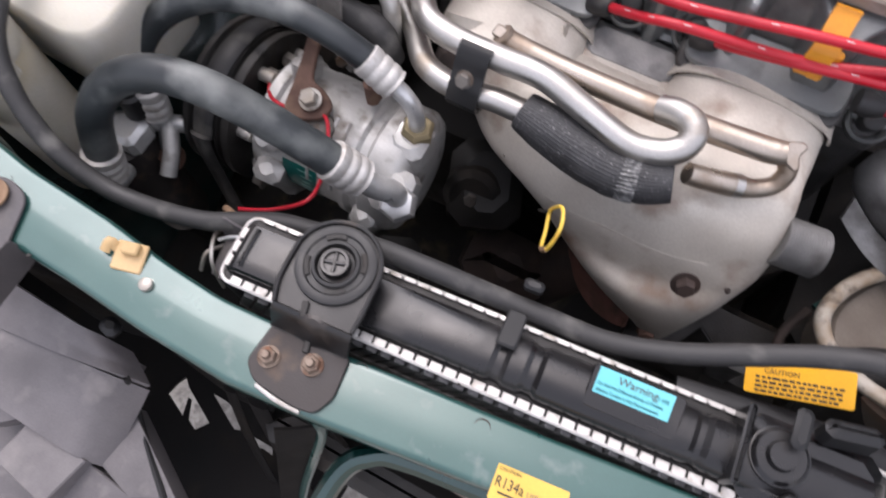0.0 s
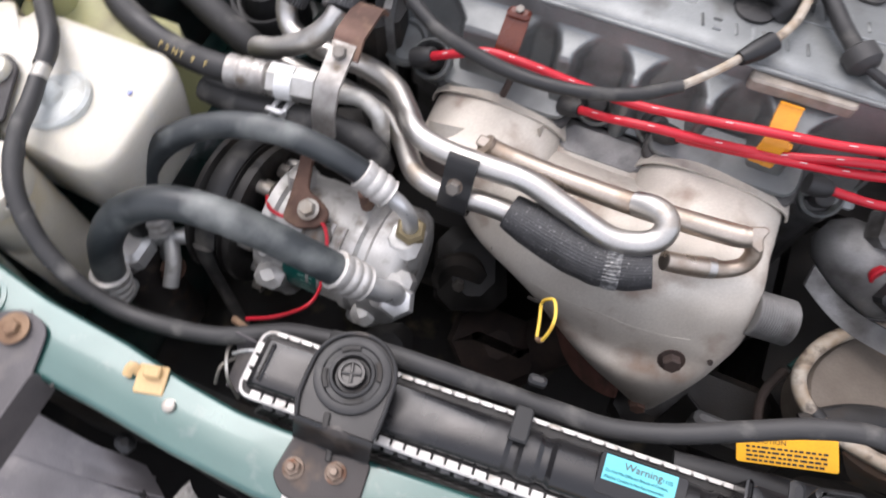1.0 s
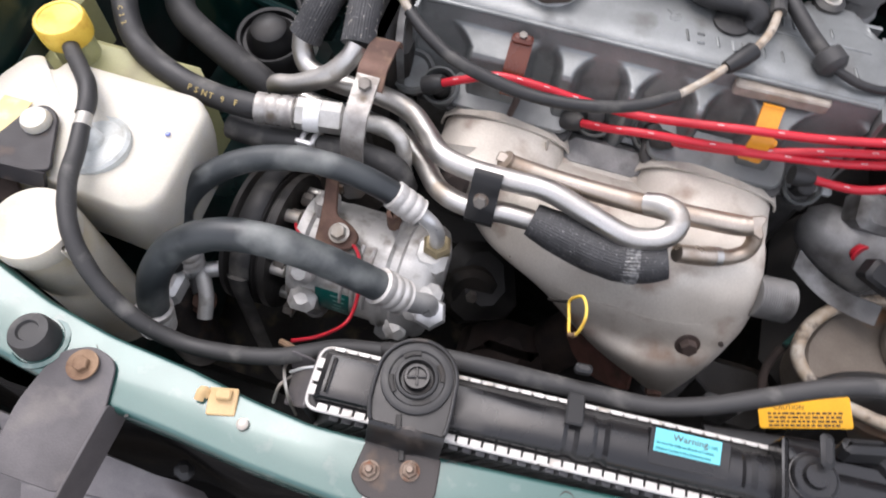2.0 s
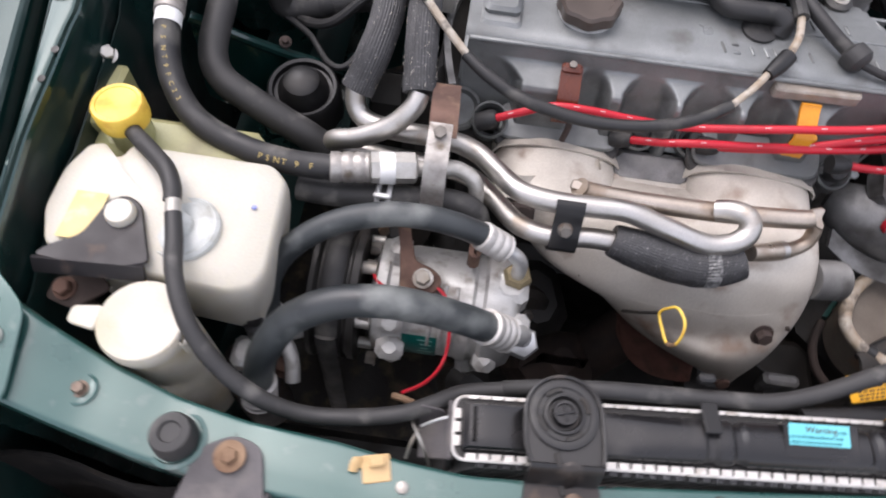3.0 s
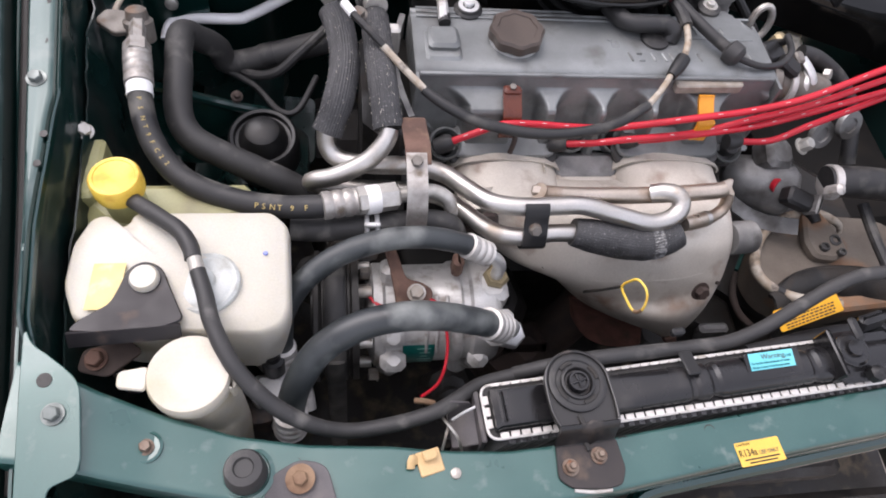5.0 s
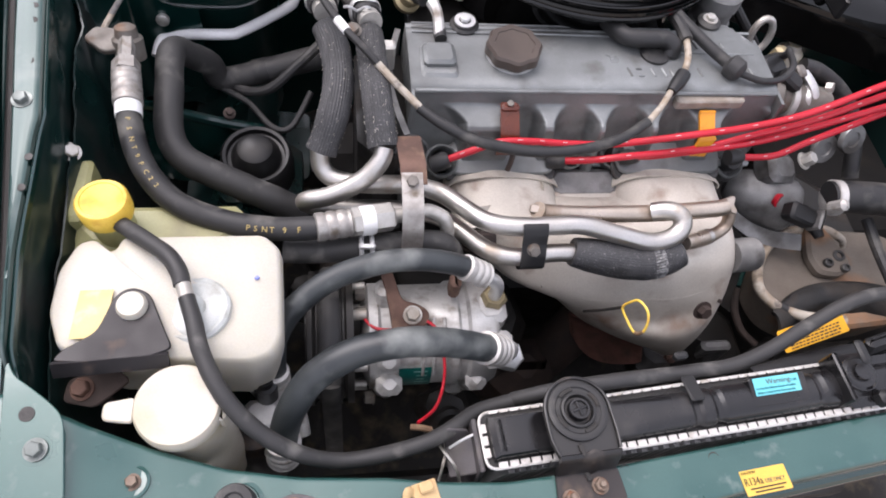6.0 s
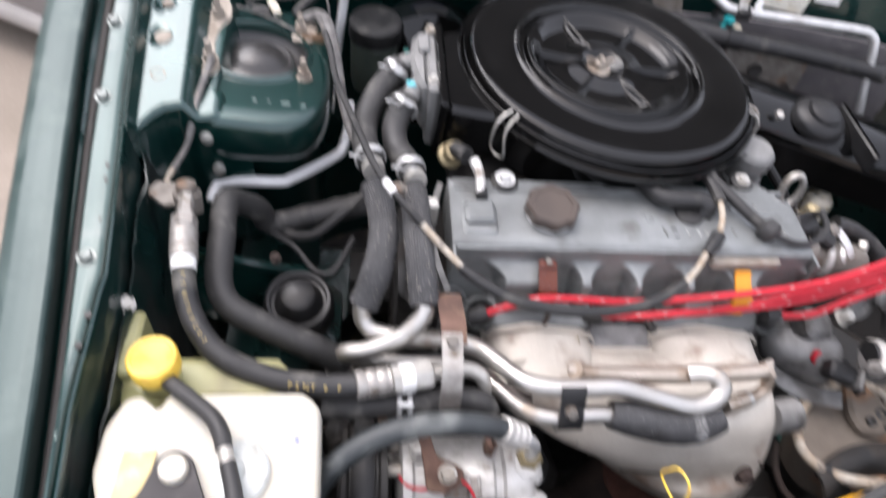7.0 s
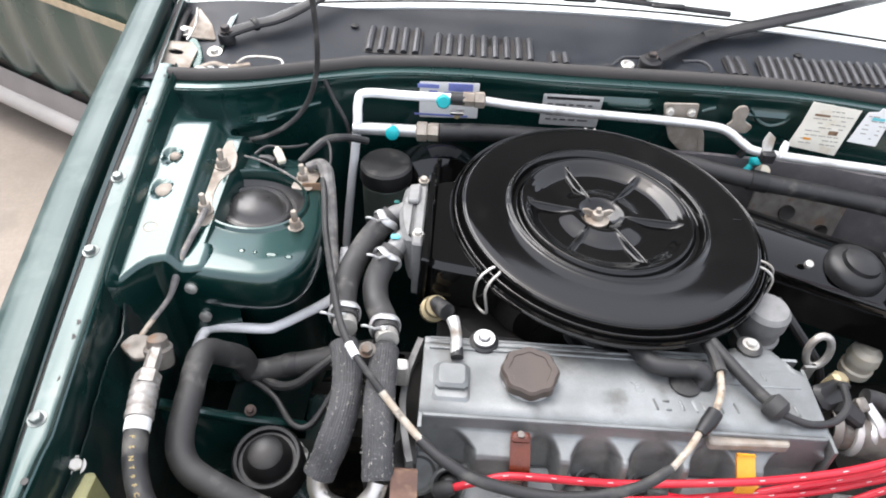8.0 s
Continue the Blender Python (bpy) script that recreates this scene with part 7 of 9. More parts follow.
part("fold_line", G().tube([shield(0.30 + 0.055 * i, 0.505 + 0.004 * math.sin(i)) + Vector((0, -0.0006, 0.0004)) for i in range(11)], 0.0011, 6, 2), M_SHIELD, skin)
part("seam_lip", G().box((0.090, 0.247, 0.6415), (0.094, 0.008, 0.005), 0.0015, facing((0, -0.5, 1))), M_SHIELD, sh)
for x, s in ((0.038, 1), (0.124, -1)):
    part("seam_tab", G().plate([(0, 0), (0.026, 0), (0.026, 0.006), (0.004, 0.022)], 0.0015, 0.0004, (x, 0.240, 0.645), facing((s, 0, 0.25), (0, 1, 0)), 0.002), M_SHIELD, sh)
part("shield_bolt", G().hexnut((0.185, 0.1225, 0.6195), (0.15, -0.85, 0.5), 0.012, 0.007, 0.010), M_RUST_DARK, sh, "rusty bolt and washer")
part("shield_bolt", G().hexnut((0.188, 0.1115, 0.528), (0.1, -0.9, 0.3), 0.012, 0.006, 0.008), M_RUST, sh)
for x, y, z in ((0.031, 0.163, 0.607), (0.215, 0.138, 0.607), (0.04, 0.2, 0.662)):
    part("rivet", G().lathe((x, y - 0.002, z + 0.001), (0, -0.7, 0.6), [(0.0022, -0.002), (0.0018, 0.0008), (0, 0.001)], 10), M_RUST_DARK, sh)
ex = thing("exhaust_pipe", (0.11, 0.15, 0.35), "brown rusty exhaust downpipe under the heat shield", "exhaust")
part("rusty_lip", G().grid(lambda u, v: Vector((0.096, 0.178, 0.502)).lerp(Vector((0.168, 0.132, 0.538)), u).lerp(Vector((0.102, 0.172, 0.468)).lerp(Vector((0.177, 0.124, 0.478)), u), v) + Vector((0, 0.010 * math.sin(math.pi * v), -0.040 * math.sin(math.pi * u) ** 0.8 * v)), 20, 10, 0.003), M_RUST_RED, ex, "red-brown rusty flange")
part("downpipe", G().tube([(0.15, 0.215, 0.56), (0.145, 0.205, 0.50), (0.13, 0.195, 0.44), (0.09, 0.175, 0.36), (0.06, 0.17, 0.25), (0.06, 0.25, 0.2)], 0.030, 20, 6), M_RUST_DARK, ex)
part("elbow_box", G().box((0.045, 0.165, 0.36), (0.09, 0.07, 0.12), 0.02, facing((0.2, -0.3, 1))), M_RUST_DARK, ex)
part("rusty_stub", G().box((-0.035, 0.195, 0.640), (0.024, 0.020, 0.034), 0.004, facing((0.3, -0.5, 0.8))), M_RUST_DARK, sh)
fx = thing("flexible_duct", (0.24, 0.18, 0.63), "grey ribbed flexible metal duct beside the shield", "duct")
part("duct", G().lathe((0.226, 0.176, 0.632), (1, 0.15, -0.15), [q for i in range(16) for q in ((0.0166, 0.0019 * i), (0.0176, 0.0019 * i + 0.0008), (0.0166, 0.0019 * i + 0.0016))], 32), M_DIST, fx, "", 20)
dp = thing("dipstick", (0.12, 0.14, 0.60), "yellow wire dipstick loop in front of the heat shield", "dipstick")
part("loop", G().tube([(0.0835, 0.1090, 0.6615), (0.0870, 0.1085, 0.6740), (0.0908, 0.1055, 0.6815), (0.0945, 0.0960, 0.6835), (0.0950, 0.0875, 0.6800), (0.0925, 0.0810, 0.6700), (0.0890, 0.0840, 0.6610), (0.0865, 0.0970, 0.6580)], 0.0012, 8, 6, closed=True), M_YELLOW, dp)
part("worn_piece", G().tube([(0.0925, 0.0812, 0.6702), (0.0908, 0.0818, 0.6645), (0.0890, 0.0840, 0.6608)], 0.0018, 8, 3), M_RUST_TAN, dp)
part("stem", G().tube([(0.0840, 0.1090, 0.6625), (0.078, 0.122, 0.630), (0.072, 0.136, 0.598)], 0.0014, 8, 6), M_GRIME, dp)

# ---- steel water and air pipes across the shield ----
pu = thing("steel_pipe", (0.0, 0.18, 0.70), "polished steel pipe bent back on itself", "pipe", "pipes over the heat shield")
part("pipe", G().tube([(-0.184, 0.252, 0.712), (-0.183, 0.243, 0.698), (-0.172, 0.234, 0.691), (-0.145, 0.228, 0.691), (-0.105, 0.224, 0.694), (-0.078, 0.217, 0.692), (-0.058, 0.198, 0.695), (-0.040, 0.178, 0.702), (-0.015, 0.171, 0.704), (0.018, 0.171, 0.704), (0.046, 0.171, 0.704), (0.078, 0.164, 0.699), (0.108, 0.158, 0.694), (0.127, 0.160, 0.695), (0.1385, 0.166, 0.699), (0.1415, 0.174, 0.704), (0.137, 0.181, 0.7065), (0.128, 0.1855, 0.704), (0.118, 0.188, 0.698)], 0.0086, 18, 8), M_STEEL, pu)
pl = thing("steel_pipe", (0.0, 0.17, 0.68), "polished steel pipe with a looped end and black braided sleeve", "pipe", "pipes over the heat shield")
part("pipe", G().tube([(-0.1285, 0.236, 0.732), (-0.132, 0.227, 0.725), (-0.148, 0.217, 0.711), (-0.175, 0.212, 0.696), (-0.194, 0.214, 0.687), (-0.1985, 0.217, 0.679), (-0.190, 0.219, 0.671), (-0.160, 0.217, 0.669), (-0.115, 0.213, 0.671), (-0.080, 0.207, 0.669), (-0.058, 0.187, 0.672), (-0.036, 0.162, 0.678), (-0.010, 0.154, 0.680), (0.020, 0.156, 0.682), (0.048, 0.156, 0.681)], 0.0084, 18, 8), M_STEEL, pl)
part("sleeve", G().tube([(0.039, 0.157, 0.682), (0.056, 0.154, 0.680), (0.080, 0.150, 0.677), (0.106, 0.1475, 0.675), (0.128, 0.150, 0.677), (0.144, 0.154, 0.681)], [0.0125, 0.0152, 0.0162, 0.0164, 0.0158, 0.0128], 120, 8, flat=1.05, ridges=44, ridge=0.011, bumps=0.06), M_BRAID, pl, "black braided sleeve")
part("frayed_band", G().tube([(0.1135, 0.1480, 0.6755), (0.1185, 0.1484, 0.6760), (0.1235, 0.1492, 0.6765)], [0.0163, 0.0166, 0.0162], 120, 4, flat=1.05, ridges=38, ridge=0.03), M_FRAY, pl, "frayed whitish band of braid")
pt = thing("steel_pipe", (0.10, 0.19, 0.69), "heat-tinted straight steel pipe with a flattened end", "pipe", "pipes over the heat shield")
part("pipe", G().tube([(0.007, 0.188, 0.704), (0.016, 0.1885, 0.699), (0.06, 0.189, 0.694), (0.13, 0.190, 0.693), (0.178, 0.1925, 0.694), (0.191, 0.1935, 0.695), (0.197, 0.1945, 0.697)], [0.0080, 0.0076, 0.0080, 0.0082, 0.0082, 0.0080, 0.0066], 16, 6), M_STEEL_TAN, pt)
part("flattened_end", G().plate([(-0.012, -0.004), (0.004, -0.007), (0.010, -0.010), (0.012, -0.006), (0.009, 0.0), (0.012, 0.007), (0.008, 0.009), (-0.002, 0.006), (-0.012, 0.004)], 0.003, 0.001, (0.195, 0.1945, 0.6975), facing((0.1, -0.5, 0.9), (1, 0, 0.12)), 0.002), M_STEEL_TAN, pt)
part("pinched_end", G().plate([(-0.006, -0.004), (0.005, -0.003), (0.006, 0.002), (0.000, 0.005), (-0.006, 0.004)], 0.003, 0.001, (0.006, 0.1885, 0.7045), facing((-0.2, -0.5, 0.9), (1, 0, -0.4)), 0.002), M_STEEL_TAN, pt)
pm = thing("steel_pipe", (0.18, 0.18, 0.68), "short heat-tinted steel tube curling up at its end", "pipe", "pipes over the heat shield")
part("pipe", G().tube([(0.149, 0.162, 0.684), (0.160, 0.166, 0.680), (0.176, 0.173, 0.674), (0.191, 0.179, 0.671), (0.2015, 0.185, 0.675), (0.2035, 0.191, 0.684), (0.199, 0.195, 0.691)], [0.0070, 0.0074, 0.0078, 0.0062, 0.0060, 0.0060, 0.0058], 14, 6), M_STEEL_TAN, pm)
part("joint", G().tube([(0.178, 0.1738, 0.6735), (0.183, 0.1758, 0.6725)], 0.0078, 14, 1), M_STEEL, pm)
cl = thing("pipe_clamp", (0.0, 0.16, 0.69), "black steel clamp holding two steel pipes, with a rusty bolt", "clamp")
part("strap", G().grid(lambda u, v: Vector((-0.0110 + 0.022 * u, 0, 0)) + Vector((0, lerp(v, [(0, 0.1675), (0.12, 0.164), (0.25, 0.1600), (0.4, 0.156), (0.6, 0.1495), (0.8, 0.1445), (0.9, 0.148), (1, 0.156)]), lerp(v, [(0, 0.7125), (0.12, 0.7115), (0.25, 0.706), (0.4, 0.698), (0.6, 0.690), (0.8, 0.680), (0.9, 0.671), (1, 0.667)]))), 6, 24, 0.002), M_PLASTIC, cl)
part("bolt", G().hexnut((-0.001, 0.1525, 0.6955), (0, -0.8, 0.6), 0.009, 0.006, 0.006), M_BRACKET_GREY, cl, "rusty bolt head")
hb = thing("hose_bracket", (-0.107, 0.19, 0.70), "rusty and grey steel strap bracket over the pipes", "bracket")
part("rusty_plate", G().grid(lambda u, v: (-0.119 + 0.022 * u + 0.003 * v, lerp(v, [(0, 0.252), (0.15, 0.245), (0.75, 0.212), (1, 0.198)]), lerp(v, [(0, 0.722), (0.15, 0.733), (0.75, 0.738), (1, 0.730)])), 8, 16, 0.003), M_RUST, hb, "rust-brown plate")
part("grey_strap", G().grid(lambda u, v: (-0.116 + 0.018 * u, lerp(v, [(0, 0.206), (0.2, 0.194), (0.5, 0.176), (0.8, 0.164), (1, 0.160)]), lerp(v, [(0, 0.735), (0.2, 0.731), (0.5, 0.724), (0.8, 0.708), (1, 0.690)])), 8, 18, 0.003), M_CRIMP_DULL, hb, "grey steel strap")
part("bolt", G().hexnut((-0.107, 0.198, 0.7335), (0, -0.4, 1), 0.009, 0.005, 0.007), M_BRACKET_GREY, hb)

# ---- braided and plain heater hoses ----
def heater_hose(sleeve, upper, r, label, at):
    h = thing("heater_hose", at, label, "hose", "heater hoses")
    braid = part("braided_sleeve", G().tube(sleeve, r * 0.95, 108, 8, bumps=0.07, ridges=34, ridge=0.024), M_BRAID, h, "worn black braided sleeve")
    # white fibres standing out of the weave, thickest at the cut end
    rng_h = random.Random(int(at[0] * -1000))
    q, _ = spline(sleeve, [1] * len(sleeve), 12)
    g = G()
    for _ in range(120):
        k = 1 + int((len(q) - 3) * (rng_h.random() ** 0.7))
        d = (q[k + 1] - q[k - 1]).normalized()
        x = d.orthogonal().normalized()
        y = d.cross(x)
        a = rng_h.choice((0.6, 1.5, 2.4, 3.5, 4.3, 5.4)) + rng_h.gauss(0, 0.10)
        n = x * math.cos(a) + y * math.sin(a)
        p = q[k] + d * rng_h.uniform(-0.003, 0.003) + n * r * 0.965
        w = (d * rng_h.uniform(0.4, 1.0) + n.cross(d) * rng_h.uniform(-0.6, 0.6) + n * rng_h.uniform(0.0, 0.25)).normalized() * rng_h.uniform(0.0012, 0.0030)
        g.tube([p, p + w], 0.00016, 4, 1)
    part("frayed_threads", g, M_CREAM, braid, "pale frayed threads")
    part("rubber_hose", G().tube(upper, r * 0.95, 20, 8), M_RUBBER_GREY, h)
    n = (Vector(upper[-2]) - Vector(upper[-1])).normalized()
    part("neck", G().tube([Vector(upper[-1]) - n * 0.010, Vector(upper[-1]) + n * 0.02], r * 0.8, 16, 1), M_ZINC, h)
    for p, d in ((Vector(upper[-1]) + n * 0.012, n), (Vector(upper[0]) - (Vector(upper[0]) - Vector(upper[1])).normalized() * 0.010, (Vector(upper[0]) - Vector(upper[1])).normalized())):
        x = d.orthogonal().normalized()
        y = d.cross(x)
        cla = part("spring_clamp", G().tube([p + (x * math.cos(a) + y * math.sin(a)) * (r * 1.02) + d * (0.002 * math.sin(3 * a)) for a in [2 * math.pi * i / 24 for i in range(24)]], 0.0042, 8, 1, closed=True, flat=0.4), M_ALU_CLEAN, h, "bright spring clamp")
        q = p + Vector((-0.4, -0.6, 0.5)).normalized() * r * 1.2
        for s in (-1, 1):
            part("ear", G().tube([q, q + Vector((0.007 * s, -0.004, 0.008)), q + Vector((0.012 * s, -0.002, 0.006))], 0.0014, 6, 3), M_ALU_CLEAN, cla)


heater_hose([(-0.176, 0.362, 0.752), (-0.169, 0.340, 0.747), (-0.166, 0.305, 0.742), (-0.172, 0.272, 0.730), (-0.183, 0.252, 0.708)], [(-0.147, 0.532, 0.768), (-0.163, 0.517, 0.758), (-0.176, 0.496, 0.749), (-0.185, 0.465, 0.745), (-0.186, 0.425, 0.750), (-0.178, 0.385, 0.756)], 0.0142, "black heater hose in a braided sleeve beside the cover", (-0.17, 0.4, 0.70))
heater_hose([(-0.1365, 0.362, 0.744), (-0.136, 0.340, 0.748), (-0.135, 0.305, 0.752), (-0.132, 0.265, 0.744), (-0.129, 0.238, 0.730)], [(-0.141, 0.479, 0.765), (-0.1495, 0.464, 0.759), (-0.1555, 0.446, 0.750), (-0.1525, 0.424, 0.744), (-0.143, 0.400, 0.747), (-0.137, 0.376, 0.752)], 0.0138, "black heater hose in a frayed braided sleeve", (-0.14, 0.4, 0.70))
part_h = thing("hose_end_bolt", (-0.152, 0.352, 0.757), "dull bolt on a clip between the heater hoses", "bolt")
part("bolt", G().hexnut((-0.152, 0.352, 0.757), (0, -0.3, 1), 0.010, 0.006, 0.008), M_BRACKET_GREY, part_h)
part("tab", G().box((-0.120, 0.345, 0.735), (0.014, 0.012, 0.03), 0.002), M_ZINC, part_h)

# ---- accelerator cable ----
ca = thing("throttle_cable", (0.0, 0.27, 0.74), "thin black throttle cable with whitened ends over the cover", "cable")
part("upper_run", G().tube([(-0.236, 0.592, 0.765), (-0.228, 0.558, 0.766), (-0.220, 0.515, 0.761), (-0.207, 0.465, 0.767), (-0.1914, 0.409, 0.7763), (-0.178, 0.365, 0.781), (-0.165, 0.338, 0.780)], 0.0036, 10, 6), M_RUBBER, ca)
part("white_piece", G().tube([(-0.166, 0.340, 0.780), (-0.158, 0.328, 0.778)], 0.0042, 10, 2), M_LABEL_WHITE, ca, "whitened joint")
part("middle_run", G().tube([(-0.158, 0.328, 0.778), (-0.146, 0.314, 0.775), (-0.132, 0.300, 0.768)], 0.0034, 10, 4), M_RUBBER, ca)
part("stained_piece", G().tube([(-0.133, 0.301, 0.768), (-0.115, 0.284, 0.758), (-0.096, 0.268, 0.748)], 0.0034, 10, 4), M_WIRE_TAN, ca, "stained cream sleeve")
part("sleeve", G().tube([(-0.097, 0.269, 0.747), (-0.075, 0.254, 0.741), (-0.045, 0.242, 0.734), (0.004, 0.236, 0.727), (0.050, 0.238, 0.727), (0.090, 0.247, 0.732), (0.118, 0.262, 0.738)], [0.0046, 0.0052, 0.0054, 0.0052, 0.0050, 0.0048, 0.0046], 14, 8), M_RUBBER, ca, "thick black rubber sleeve")
part("stained_piece", G().tube([(0.116, 0.260, 0.738), (0.134, 0.278, 0.742), (0.148, 0.296, 0.744)], 0.0030, 10, 4), M_WIRE_TAN, ca)
part("joint", G().tube([(0.147, 0.294, 0.744), (0.156, 0.304, 0.746), (0.164, 0.314, 0.748)], [0.005, 0.0072, 0.0072], 12, 4), M_PLASTIC, ca, "black rubber joint")
part("stained_piece", G().tube([(0.164, 0.314, 0.748), (0.174, 0.335, 0.750), (0.178, 0.358, 0.752)], 0.0033, 10, 4), M_WIRE_TAN, ca)
part("end_run", G().tube([(0.178, 0.356, 0.752), (0.176, 0.378, 0.753), (0.170, 0.398, 0.752), (0.16, 0.43, 0.74)], 0.0062, 10, 5), M_RUBBER, ca)
c2 = thing("sensor_cable", (0.23, 0.34, 0.75), "black cable with a grey grommet across the cover", "cable")
part("cable", G().tube([(0.172, 0.398, 0.756), (0.185, 0.376, 0.753), (0.205, 0.345, 0.749), (0.222, 0.325, 0.746)], 0.0060, 12, 6), M_RUBBER, c2)
part("grommet", G().lathe((0.216, 0.332, 0.747), (0.6, -0.7, -0.1), [(0.006, 0), (0.0115, 0.003), (0.0115, 0.014), (0.008, 0.018), (0.005, 0.019)], 18), M_RUBBER_GREY, c2, "grey rubber grommet")
part("thin_end", G().tube([(0.227, 0.319, 0.745), (0.250, 0.312, 0.742), (0.275, 0.318, 0.740), (0.292, 0.334, 0.742), (0.300, 0.36, 0.738)], 0.0035, 10, 6), M_RUBBER, c2)

# ---- ignition leads ----
def lead(pts, label):
    h = thing("ignition_lead", pts[0], label, "ignition lead", "ignition leads")
    part("lead", G().tube(pts, 0.0035, 12, 8), M_RED, h)
    q, _ = spline(pts, [1] * len(pts), 8)
    for i in range(6, len(q) - 4, 5):
        d = (q[i + 1] - q[i - 1]).normalized()
        up = Vector((0, -0.35, 0.9))
        up = (up - d * up.dot(d)).normalized()
        part("print_bar", G().box(q[i] + up * 0.0035, (0.0048, 0.0006, 0.0004), 0.0001, facing(up, d)), M_PRINT_WHITE, h)
    d = (Vector(pts[1]) - Vector(pts[0])).normalized()
    part("boot", G().lathe(Vector(pts[0]) - d * 0.012, d, [(0.008, 0), (0.0085, 0.008), (0.007, 0.015), (0.0052, 0.018)], 14), M_RUBBER, h)


lead([(-0.069, 0.257, 0.687), (-0.045, 0.258, 0.700), (-0.020, 0.259, 0.712), (0.012, 0.259, 0.713), (0.050, 0.262, 0.706), (0.100, 0.266, 0.701), (0.177, 0.264, 0.718), (0.236, 0.27, 0.723), (0.296, 0.28, 0.732), (0.365, 0.298, 0.749), (0.475, 0.327, 0.776)], "glossy red ignition lead running to the first plug")
lead([(0.052, 0.268, 0.672), (0.078, 0.258, 0.686), (0.110, 0.253, 0.698), (0.187, 0.264, 0.696), (0.243, 0.27, 0.71), (0.304, 0.28, 0.72), (0.376, 0.298, 0.735), (0.491, 0.327, 0.759)], "glossy red ignition lead with white print")
lead([(0.128, 0.270, 0.676), (0.150, 0.262, 0.688), (0.216, 0.264, 0.699), (0.259, 0.27, 0.702), (0.311, 0.28, 0.709), (0.389, 0.298, 0.719), (0.514, 0.327, 0.735)], "glossy red ignition lead between the plug wells")
lead([(0.240, 0.266, 0.680), (0.284, 0.27, 0.677), (0.324, 0.28, 0.689), (0.396, 0.298, 0.709), (0.511, 0.327, 0.741)], "glossy red ignition lead running to the last plug")
lc = thing("lead_clip", (-0.008, 0.286, 0.70), "brown plastic clip holding the ignition leads", "clip", "lead clips")
part("post", G().grid(lambda u, v: (-0.017 + 0.018 * u, 0.2905 - 0.0205 * smooth01(2.2 * v) - 0.003 * math.sin(math.pi * v), 0.7275 - 0.044 * v), 6, 16, 0.003), M_BROWN_CLIP, lc)
part("head", G().box((-0.008, 0.2895, 0.7265), (0.017, 0.010, 0.006), 0.002), M_BROWN_CLIP, lc)
part("bolt", G().hexnut((-0.008, 0.290, 0.7295), (0, -0.2, 1), 0.006, 0.0015), M_BRACKET_GREY, lc)
part("hook", G().tube([(-0.001, 0.270, 0.696), (-0.001, 0.262, 0.686), (-0.004, 0.257, 0.672)], 0.0028, 8, 4), M_RUST_DARK, lc)
lo = thing("lead_clip", (0.193, 0.286, 0.70), "orange plastic clip holding the ignition leads", "clip", "lead clips")
part("post", G().grid(lambda u, v: (0.185 + 0.016 * u - 0.002 * v, 0.290 - 0.022 * smooth01(2.0 * v) - 0.002 * v, 0.7235 - 0.038 * v), 6, 16, 0.003), M_ORANGE, lo)
part("tooth", G().box((0.202, 0.270, 0.703), (0.006, 0.006, 0.008), 0.0015), M_ORANGE, lo)
part("hook", G().box((0.196, 0.265, 0.688), (0.010, 0.005, 0.008), 0.0015), M_ORANGE, lo)


# ---- air cleaner ----
ac = thing("air_cleaner", (0.092, 0.548, 0.69), "round glossy black air cleaner with a ribbed lid", "air cleaner")
AC = Vector((0.093, 0.547, 0.0))
AC_TILT = Matrix.Rotation(radians(3.4), 3, "Y")


def on_lid(x, y, z):
    """A place of the air cleaner, which leans slightly, from its own centre."""
    return Vector((AC.x, AC.y, 0.768)) + AC_TILT @ Vector((x, y, z))


part("bowl", G().lathe(on_lid(0, 0, -0.075), AC_TILT @ Vector((0, 0, 1)), [(0.06, 0), (0.150, 0.002), (0.160, 0.012), (0.164, 0.060), (0.168, 0.066)], 72), M_BLACK_PAINT, ac, "gloss black lower bowl")
LID = [(0.0, -0.0025), (0.010, -0.0015), (0.019, 0.0030), (0.026, 0.0092), (0.031, 0.0100), (0.060, 0.0112), (0.086, 0.0125), (0.0925, 0.0148), (0.0955, 0.0146), (0.0975, 0.0118), (0.0995, 0.0088), (0.1035, 0.0086), (0.1055, 0.0120), (0.1075, 0.0156), (0.1105, 0.0160), (0.1130, 0.0140), (0.120, 0.0132), (0.140, 0.0130), (0.158, 0.0126), (0.1625, 0.0118), (0.1650, 0.0096), (0.1662, 0.0050), (0.1685, 0.0014), (0.1700, 0.0018), (0.1708, 0.0050), (0.1722, 0.0054), (0.1732, 0.0010), (0.1742, -0.0022), (0.1752, 0.0016), (0.1766, 0.0020), (0.1778, -0.0014), (0.1780, -0.006), (0.1755, -0.010), (0.166, -0.012)]


def lid_height(r, a, h):
    """Six raised spokes between hollow pressed petals."""
    if 0.026 < r < 0.094:
        w = 0.0019 + 0.008 * (r - 0.026)
        q = abs((a * 6 / (2 * math.pi) + 0.57) % 1.0 - 0.5) * 2 * math.pi / 6 * r
        petal = 1 - math.exp(-(q / w) ** 2)
        h -= 0.0060 * petal * smooth01((r - 0.026) / 0.030) * (1 - smooth01((r - 0.072) / 0.017))
    return h


g = G()
rs = []
for (r0, h0), (r1, h1) in zip(LID, LID[1:]):
    n = 12 if r0 in (0.031, 0.060) else 5 if r0 in (0.026, 0.086) else 3 if r0 > 0.090 else 2
    rs += [(r0 + (r1 - r0) * i / n, h0 + (h1 - h0) * i / n) for i in range(n)]
rs.append(LID[-1])
rings = []
